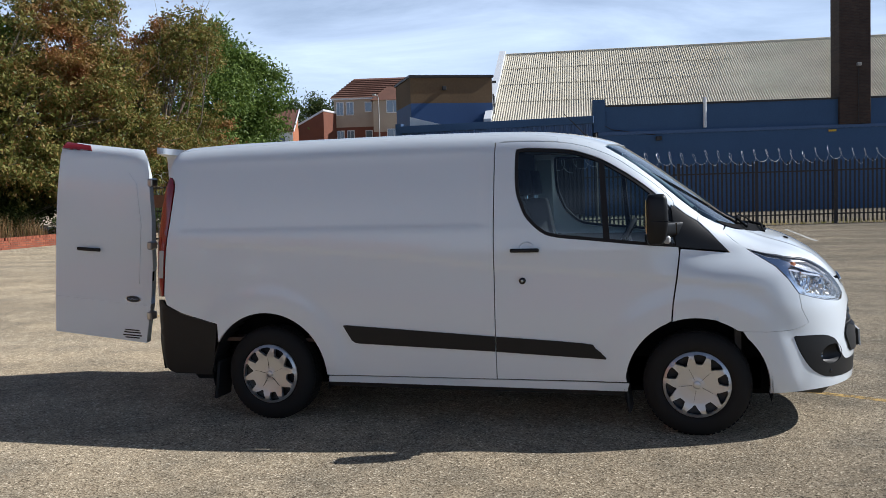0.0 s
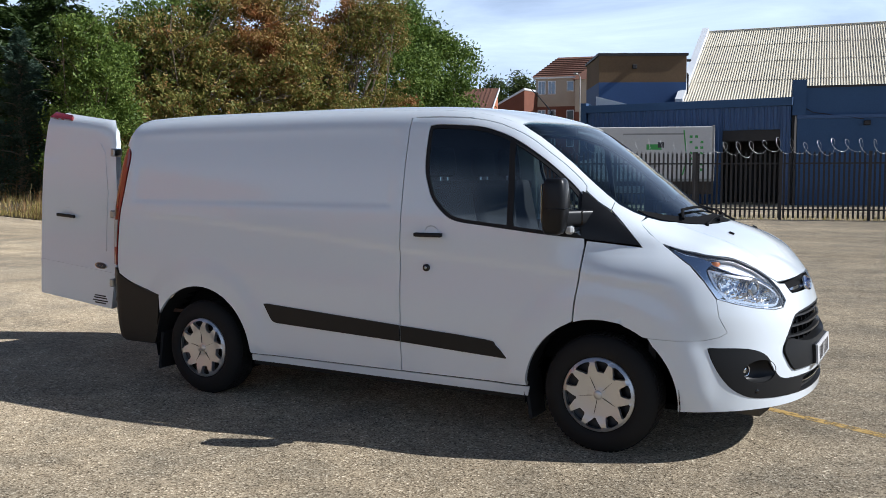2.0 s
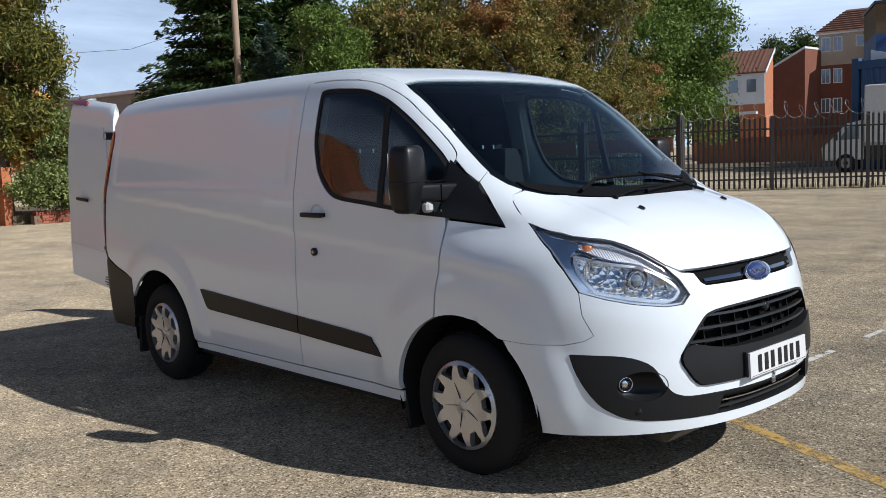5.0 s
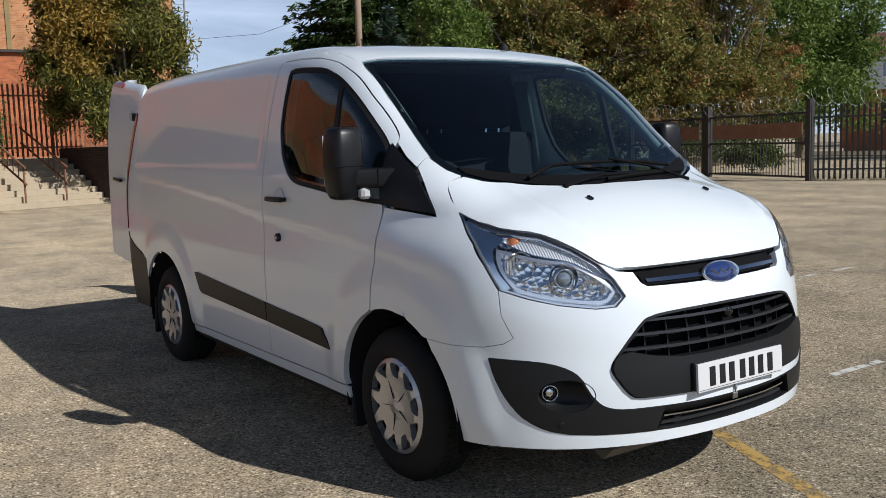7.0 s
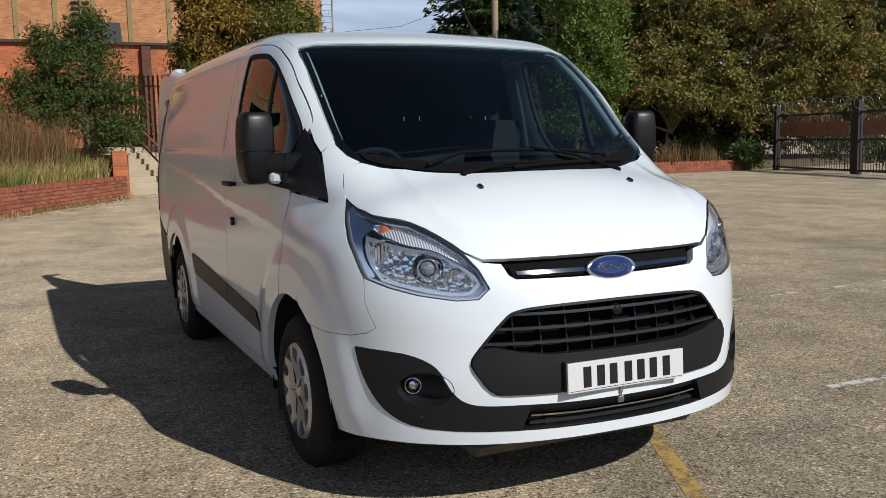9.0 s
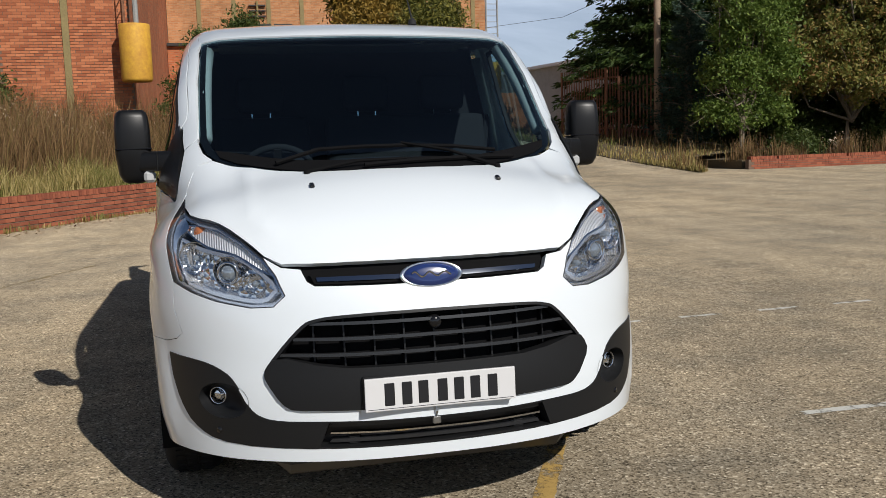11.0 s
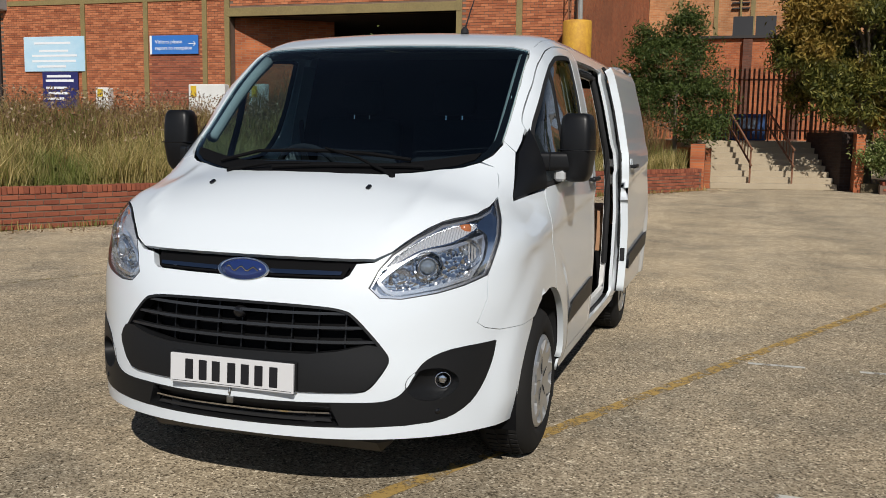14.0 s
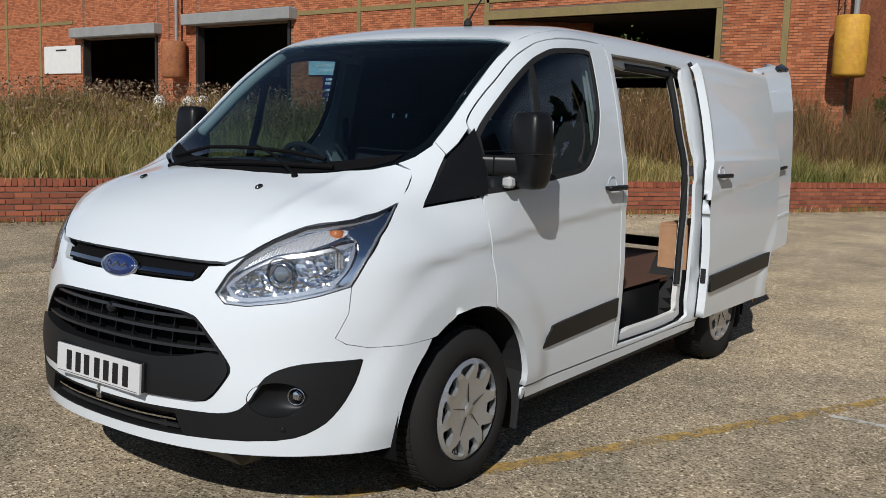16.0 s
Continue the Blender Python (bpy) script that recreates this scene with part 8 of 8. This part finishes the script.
def blue_wall():
    m, n = run_frame((-3.6, 42.6), (38.0, 52.4))
    ob = tagged(empty("blue_works"), "long blue painted works with pale corrugated roof", "building")
    wall = part("wall", box(0, n, 0, 0.4, 0, 4.25), BLUE_WALL, ob, "blue painted brick wall", at=m)
    part("band", box(-0.02, n, -0.06, 0.42, 4.25, 4.42), BLUE_SHEET, wall)
    part("upper_wall", box(0, n, 0.08, 0.4, 4.42, 5.75), BLUE_WALL, wall)
    part("coping", box(-0.04, n, 0.03, 0.45, 5.75, 5.85), DARK_STEEL, wall)
    part("corner_pier", box(-0.25, 0.38, -0.05, 0.5, 4.43, 6.15), BLUE_WALL, wall)
    part("white_pipe", tube([(5.6, -0.05, 4.5), (5.6, -0.02, 6.1)], 0.09, 10), WHITE_BOARD, wall, "white vent pipe on the wall")
    part("yellow_label", box(12.0, 12.4, -0.075, -0.062, 4.07, 4.17), YELLOW_PAINT, wall)
    for x, z in ((3.0, 3.9), (18.2, 3.7), (24, 3.8)):
        part("wall_lamp", box(x, x + 0.3, -0.25, -0.005, z, z + 0.22, 0.03), DARK_STEEL, wall)
    part("cable", tube([(0.1, -0.03, 4.9), (0.7, -0.03, 4.55), (3, -0.05, 4.2)], 0.02, 5), DARK_STEEL, wall)
    # chimney
    ch = part("chimney", box(12.55, 14.15, -0.15, 1.1, 4.42, 15.0, 0.02), DARK_BRICK_X, ob, "sooty dark brick chimney stack", at=m)
    part("conduit", tube([(13.5, -0.19, 4.45), (13.5, -0.19, 7.4)], 0.025, 6), DARK_STEEL, ch)
    part("lamp", box(13.4, 13.6, -0.36, -0.16, 7.4, 7.58, 0.02), GREY_PAINT, ch)
    # corrugated roof in four lapped rows of sheets
    eave, ridge = [Vector((-10.2, 46.2, 5.45)), Vector((40.0, 53.6, 5.45))], [Vector((-12.0, 60.0, 11.3)), Vector((40.0, 62.0, 10.6))]
    pitch, count = 0.14, 350
    rows = 4
    for r in range(rows):
        bm = bmesh.new()
        cols = []
        for i in range(count):
            for f, h in ((0.0, 0.0), (0.25, 0.0), (0.45, 0.05), (0.55, 0.058), (0.75, 0.05)):
                u = (i + f) / count
                a, b = eave[0].lerp(eave[1], u), ridge[0].lerp(ridge[1], u)
                lift = Vector((0, -0.39 * h, 0.92 * h))
                cols.append((bm.verts.new(a.lerp(b, r / rows) + lift + Vector((0, 0, 0.03 if r else 0.0))), bm.verts.new(a.lerp(b, (r + 1.03) / rows) + lift)))
        for q, w in zip(cols, cols[1:]):
            bm.faces.new((q[0], w[0], w[1], q[1]))
        part("roof_slope", bm, CEMENT_ROOF, ob, "pale weathered corrugated cement sheets" if r == 0 else "")
    part("ridge", tube([ridge[0] + Vector((0, 0, 0.05)), ridge[1] + Vector((0, 0, 0.05))], 0.12, 8), CEMENT_ROOF, ob)
    far = [ridge[0] + Vector((-1.8, 14, -6)), ridge[1] + Vector((0, 14, -6))]
    bm = bmesh.new()
    bm.faces.new([bm.verts.new(p - Vector((0, 0, 0.03))) for p in (ridge[0], ridge[1], far[1], far[0])])
    part("rear_slope", bm, CEMENT_ROOF, ob)
    bm = bmesh.new()
    for p, q in ((eave[0], ridge[0]),):
        side = Vector((-0.42, -0.05, 0))
        v = [bm.verts.new(c) for c in (p + Vector((0, 0, 0.02)), p + side, q + side, q + Vector((0, 0, 0.02)), p + Vector((0, 0, 0.30)), p + side + Vector((0, 0, 0.30)), q + side + Vector((0, 0, 0.40)), q + Vector((0, 0, 0.40)))]
        for f in ((0, 1, 2, 3), (4, 5, 6, 7), (0, 1, 5, 4), (1, 2, 6, 5), (2, 3, 7, 6), (3, 0, 4, 7)):
            bm.faces.new([v[k] for k in f])
    bmesh.ops.recalc_face_normals(bm, faces=bm.faces)
    part("verge", bm, WHITE_BOARD, ob, "white painted verge of the roof")
    bm = bmesh.new()
    p, q = eave[0] + Vector((-0.2, 0, 0)), ridge[0] + Vector((-0.2, 0, 0))
    bm.faces.new([bm.verts.new(c) for c in (Vector((p.x, p.y, 0)), p, q, far[0], Vector((far[0].x, far[0].y, 0)))])
    part("gable_wall", bm, WHITE_BOARD, ob)
    part("gutter", tube([(-10.3, 46.0, 5.42), (-3.6, 46.95, 5.40)], 0.09, 8), DARK_STEEL, ob)
    part("eaves_wall", prism([(-10.2, 46.3), (-3.4, 47.3), (-3.4, 47.5), (-10.2, 46.5)], 0, 5.4, "xy"), BLUE_WALL, ob)


blue_wall()


# ---- the box lorry behind the fence ----
def lorry():
    m, n = run_frame((-12.6, 38.5), (-7.1, 40.3))
    ob = tagged(empty("box_lorry", m), "white box lorry with green markings parked by the workshop", "lorry")
    body = part("cargo_box", box(0, n, 0, 2.2, 1.25, 3.88, 0.04), LORRY_WHITE, ob, "white box body")
    part("corner_rail", box(n - 0.08, n + 0.03, -0.03, 2.23, 1.2, 3.93, 0.02), GREY_PAINT, body)
    part("lower_rail", box(0, n, -0.02, 0.02, 1.18, 1.32), GREY_PAINT, body)
    part("writing_bar", box(1.4, 4.4, -0.006, 0.0, 3.48, 3.56), GREY_PAINT, body)
    part("writing_bar", box(1.9, 3.1, -0.006, 0.0, 1.9, 2.1), GREY_PAINT, body)
    part("green_emblem", box(2.55, 3.3, -0.008, 0.0, 2.75, 3.02, 0.003), GREEN_MARK, body)
    part("dark_emblem", box(3.1, 3.4, -0.01, 0.0, 2.85, 3.12), INK, body)
    k = 0
    for i in range(3):
        for j in range(7):
            if (i * 3 + j) % 4:
                part("green_spot", box(4.62 + 0.26 * i, 4.76 + 0.26 * i, -0.007, 0.0, 1.7 + 0.27 * j, 1.82 + 0.27 * j), GREEN_MARK, body)
    part("green_sweep", tube([(4.3, -0.002, 1.5), (4.5, -0.002, 2.2), (4.42, -0.002, 3.0), (4.35, -0.002, 3.7)], 0.035, 6), GREEN_MARK, body)
    cab = part("cab", prism([(-1.75, 0.55), (-1.8, 1.15), (-1.45, 1.42), (-0.75, 2.2), (-0.02, 2.35), (-0.02, 0.55)], 0.1, 2.1, "xz", 0.06), LORRY_WHITE, ob, "white cab with dark windows")
    part("side_window", prism([(-1.05, 1.48), (-0.68, 2.05), (-0.2, 2.1), (-0.2, 1.48)], 0.085, 0.098, "xz"), FAR_PANE, cab)
    part("windscreen", prism([(-1.44, 1.46), (-1.40, 1.44), (-0.74, 2.18), (-0.78, 2.2)], 0.25, 1.95, "xz"), FAR_PANE, cab)
    part("cab_mirror", box(-1.2, -1.1, -0.12, 0.08, 1.45, 1.75, 0.03), DARK_STEEL, cab)
    part("chassis", box(-0.9, n, 0.5, 1.7, 0.55, 1.2), DARK_STEEL, ob)
    part("side_guard", box(0.9, 3.0, 0.02, 0.06, 0.6, 0.95, 0.01), GREY_PAINT, ob)
    for x in (-0.75, 4.2):
        for y in (0.05, 1.85):
            w = part("wheel", lathe([(0, 0.0), (0.30, 0.0), (0.40, 0.03), (0.42, 0.1), (0.42, 0.2), (0.40, 0.27), (0, 0.27)], 28, "y"), TYRE, ob, "", True, Matrix.Translation((x, y, 0.42)))
            part("rim", lathe([(0.10, -0.012), (0.24, -0.012), (0.25, 0.02), (0.10, 0.03)], 20, "y"), GREY_PAINT, w)


lorry()


# ---- houses far behind ----
def window_in(parent, x, y, z, w, h, bars=1):
    f = part("window", box(x, x + w, y - 0.08, y + 0.02, z, z + h), WHITE_BOARD, parent, "white framed window")
    k = (w - 0.12) / (bars + 1)
    for i in range(bars + 1):
        part("pane", box(x + 0.08 + i * k, x + k * (i + 1) + 0.02, y - 0.095, y - 0.082, z + 0.08, z + h - 0.08), FAR_PANE, f)


def flats():
    m, n = run_frame((-37.0, 88.0), (-29.0, 90.0))
    ob = tagged(empty("brick_flats", m), "three storey flats with buff upper walls and brown hipped roof", "building")
    part("lower_wall", box(0, n, 0, 9, 0, 8.9), BROWN_BRICK, ob)
    part("upper_wall", box(0, n, 0.004, 9, 8.9, 11.9), BUFF_WALL, ob)
    part("wing_lower", box(4.45, n + 6, -1.4, -0.002, 0, 8.2), BROWN_BRICK, ob)
    part("wing_upper", box(4.45, n + 6, -1.396, -0.002, 8.2, 11.6), BUFF_WALL, ob)
    part("eaves", box(-0.25, n + 0.2, -0.25, 9.2, 11.9, 12.08), WHITE_BOARD, ob)
    def hip(x0, x1, y0, y1, z, top, inset):
        bm = bmesh.new()
        mid = (y0 + y1) / 2
        v = [bm.verts.new(c) for c in ((x0, y0, z), (x1, y0, z), (x1, y1, z), (x0, y1, z), (x0 + inset, mid, top), (x1 - 0.5, mid, top))]
        for f in ((0, 1, 5, 4), (1, 2, 5), (2, 3, 4, 5), (3, 0, 4), (3, 2, 1, 0)):
            bm.faces.new([v[k] for k in f])
        return bm
    roof = part("roof", hip(-0.35, n + 6, -0.35, 9.3, 12.085, 14.7, 2.2), ROOF_TILE, ob, "brown tiled hipped roof")
    for i in range(9):
        t = (i + 0.6) / 10
        part("tile_course", box(-0.35 + 2.2 * t, n + 5.5, -0.39 + 4.825 * t, -0.30 + 4.825 * t, 12.10 + 2.615 * t, 12.19 + 2.615 * t), ROOF_TILE, roof)
    part("wing_roof", hip(4.2, n + 6, -1.7, 3.0, 11.6, 13.2, 1.6), ROOF_TILE, ob)
    for z in (10.2, 7.1, 4.2):
        for x in (0.25, 1.35):
            window_in(ob, x, 0, z, 0.85, 1.45, 1)
        window_in(ob, 3.4, 0, z + 0.3, 0.8, 1.1, 0)
        window_in(ob, 5.9, -1.4, z, 1.5, 1.4, 1)


flats()
w = tagged(mesh_object("red_end_wall", prism([(-40.0, 0), (-40.0, 8.9), (-36.8, 10.4), (-36.8, 0)], 84.5, 88.4, "xz"), BROWN_BRICK, False), "dark red brick end wall with sloping top", "building")
part("coping", prism([(-40.2, 8.8), (-40.2, 9.0), (-36.75, 10.65), (-36.75, 10.45)], 84.4, 88.45, "xz"), WHITE_BOARD, w)


def house():
    m, n = run_frame((-42.4, 73.1), (-36.0, 74.9))
    ob = tagged(empty("boarded_house", m), "brick house with white boarding and brown tiled roof", "house")
    part("wall", prism([(0, 0), (0, 7.85), (3.6, 9.9), (3.6, 0)], 0, n, "yz"), ORANGE_BRICK, ob)
    part("boarding", box(0.1, n - 0.02, -0.08, -0.003, 5.0, 7.8), WHITE_BOARD, ob, "white weatherboarding")
    roof = part("roof", prism([(-0.35, 7.72), (-0.35, 7.84), (3.7, 10.15), (3.7, 10.0)], -0.2, n + 0.12, "yz"), ROOF_TILE, ob, "brown tiled roof")
    for i in range(16):
        part("tile_roll", prism([(-0.35, 7.845), (-0.35, 7.90), (3.7, 10.21), (3.7, 10.155)], 0.4 * i, 0.4 * i + 0.14, "yz"), ROOF_TILE, roof)
    part("bargeboard", prism([(-0.4, 7.65), (-0.4, 7.9), (3.7, 10.22), (3.7, 9.95)], n + 0.125, n + 0.19, "yz"), WHITE_BOARD, ob)
    for x in (0.9, 3.4, 5.0):
        window_in(ob, x, -0.08, 6.0, 1.0, 1.3, 0)
    part("door", box(3.4, 4.4, -0.06, -0.003, 1.6, 4.2), INK, ob)
    part("porch", box(4.5, 6.0, -0.6, -0.003, 4.1, 4.35), WHITE_BOARD, ob)


house()
sl = tagged(mesh_object("street_lamp", tube([(-30.4, 84, 0), (-30.4, 84, 11.4), (-30.4, 83.7, 11.6), (-30.4, 83.0, 11.65)], [0.09, 0.06, 0.05, 0.05], 8), GREY_PAINT, True), "slim grey street lamp by the flats", "street lamp")
part("lantern", box(-30.55, -30.25, 82.5, 83.1, 11.55, 11.72, 0.04), GREY_PAINT, sl)
sl = tagged(mesh_object("street_lamp", tube([(-41.0, 66, 0), (-41.0, 66, 7.6), (-41.0, 65.7, 7.8), (-41.0, 65.2, 7.85)], [0.08, 0.05, 0.045, 0.045], 8), WHITE_BOARD, True), "slim pale street lamp by the house", "street lamp")
part("lantern", box(-41.15, -40.85, 64.8, 65.3, 7.76, 7.9, 0.03), WHITE_BOARD, sl)
slab("garden_wall", -34, -20, 60.0, 60.3, 0, 1.9, ORANGE_BRICK, "low brick garden wall beyond the road", "wall")
slab("road_verge", -36, -18.5, 47.5, 59.5, 0, 0.06, SOIL, "strip of rough grass beyond the gate", "verge")


# ---- separate bricks of the low walls ----
def brick_mesh(lx, ly, lz, name, mat):
    b = box(-lx / 2, lx / 2, -ly / 2, ly / 2, -lz / 2, lz / 2)
    bmesh.ops.bevel(b, geom=[e for e in b.edges], offset=0.004, segments=1, affect="EDGES", profile=0.5)
    me = bpy.data.meshes.new(name)
    b.to_mesh(me), b.free()
    me.materials.append(mat)
    return me


HALL_REST = speckled(material("hall_brick", (0.42, 0.13, 0.05), 0.9), (0.7, 40), (0.27, 0.075, 0.03), (0.54, 0.195, 0.085), 0.6, 0.4, 120, island=0.5)
STRETCHER = brick_mesh(0.213, 0.102, 0.062, "brick", BRICK_PIECE)
ON_EDGE = brick_mesh(0.064, 0.236, 0.100, "coping_brick", BRICK_PIECE)
CUBE = [(-1, -1, -1), (1, -1, -1), (1, 1, -1), (-1, 1, -1), (-1, -1, 1), (1, -1, 1), (1, 1, 1), (-1, 1, 1)]
SIDES = [(0, 3, 2, 1), (4, 5, 6, 7), (0, 1, 5, 4), (1, 2, 6, 5), (2, 3, 7, 6), (3, 0, 4, 7)]


def lay_bricks(ob, n, height, near, seed):
    rnd = random.Random(seed)
    thick = 0.23
    courses = int((height - 0.10) / 0.073)
    step = (height - 0.10) / courses
    verts, faces = [], []

    def put(me, x, y, z, half, turn):
        if near[0] <= x <= near[1]:
            o = new(me.name, me)
            o.parent = ob
            o.matrix_basis = Matrix.Translation((x, y, z)) @ Matrix.Rotation(turn, 4, "Z") @ Matrix.Rotation(rnd.uniform(-0.008, 0.008), 4, "Y")
        else:
            at = len(verts)
            c, s = math.cos(turn), math.sin(turn)
            for a, b, d in CUBE:
                u, v = a * half[0], b * half[1]
                verts.append((x + u * c - v * s, y + u * s + v * c, z + d * half[2]))
            faces.extend([tuple(at + i for i in f) for f in SIDES])

    for k in range(courses):
        x = 0.11 if k % 2 == 0 else 0.22
        while x < n - 0.1:
            put(STRETCHER, x, thick - 0.051 + rnd.uniform(-0.004, 0.004), step * (k + 0.5) - 0.003, (0.1065, 0.051, 0.031), rnd.uniform(-0.012, 0.012))
            x += 0.224
    x = 0.04
    while x < n - 0.04:
        if rnd.random() > 0.012:
            put(ON_EDGE, x, thick / 2 + rnd.uniform(-0.007, 0.007), height - 0.05 + rnd.uniform(-0.005, 0.005), (0.032, 0.118, 0.05), rnd.uniform(-0.03, 0.03))
        x += 0.0745
    me = bpy.data.meshes.new("brickwork")
    me.from_pydata(verts, [], faces)
    me.materials.append(BRICK_REST)
    if verts:
        o = new("brickwork", me)
        o.parent = ob
        tagged(o, "", kind="stuff")


for i, ((ob, n, m), height, main) in enumerate(EDGES):
    lay_bricks(ob, n, height, (14.0, 20.2) if main else (-1, -1), 80 + i)


# ---- bricks of the hall's front ----
HALL_BRICK = brick_mesh(0.024, 0.214, 0.064, "brick", BRICK_PIECE)
HALL_RUNS = ((-50, -36.7, 1.0), (-36.7, -31.1, 5.62), (-31.1, -28.5, 1.0), (-28.5, -22.95, 5.9), (-22.95, -13.95, 1.0), (-13.95, -6.3, 5.28), (-6.3, -2.9, 1.0))


def lay_front():
    """Half-lapped courses, a little proud of the mortar; the bricks beside the sign are objects of their own."""
    rnd = random.Random(90)
    verts, faces = [], []
    for k in range(int(6.6 / 0.076)):
        z = 1.0 + 0.076 * (k + 0.5)
        lap = 0.113 if k % 2 else 0.0
        for y0, y1, low in HALL_RUNS:
            if z - 0.03 < low:
                continue
            y = math.ceil((y0 - lap) / 0.226) * 0.226 + lap
            while y < y1:
                a, b = max(y0, y + 0.006), min(y1, y + 0.220)
                if b - a > 0.04:
                    out = FX + 0.010 + rnd.uniform(-0.003, 0.003)
                    if -16.95 < a and b < -14.9 and 2.2 < z < 4.5 and b - a > 0.2:
                        o = new("brick", HALL_BRICK)
                        o.parent = HALL
                        o.matrix_basis = Matrix.Translation((out - 0.012, (a + b) / 2, z))
                    else:
                        at = len(verts)
                        verts.extend([(FX - 0.01, a, z - 0.032), (FX - 0.01, b, z - 0.032), (FX - 0.01, b, z + 0.032), (FX - 0.01, a, z + 0.032),
                                      (out, a, z - 0.032), (out, b, z - 0.032), (out, b, z + 0.032), (out, a, z + 0.032)])
                        faces.extend([(at + 4, at + 5, at + 6, at + 7), (at, at + 1, at + 5, at + 4), (at + 1, at + 2, at + 6, at + 5), (at + 2, at + 3, at + 7, at + 6), (at + 3, at, at + 4, at + 7)])
                y += 0.226
    me = bpy.data.meshes.new("brickwork")
    me.from_pydata(verts, [], faces)
    me.materials.append(HALL_REST)
    o = new("brickwork", me)
    o.parent = HALL
    tagged(o, "", kind="stuff")


lay_front()
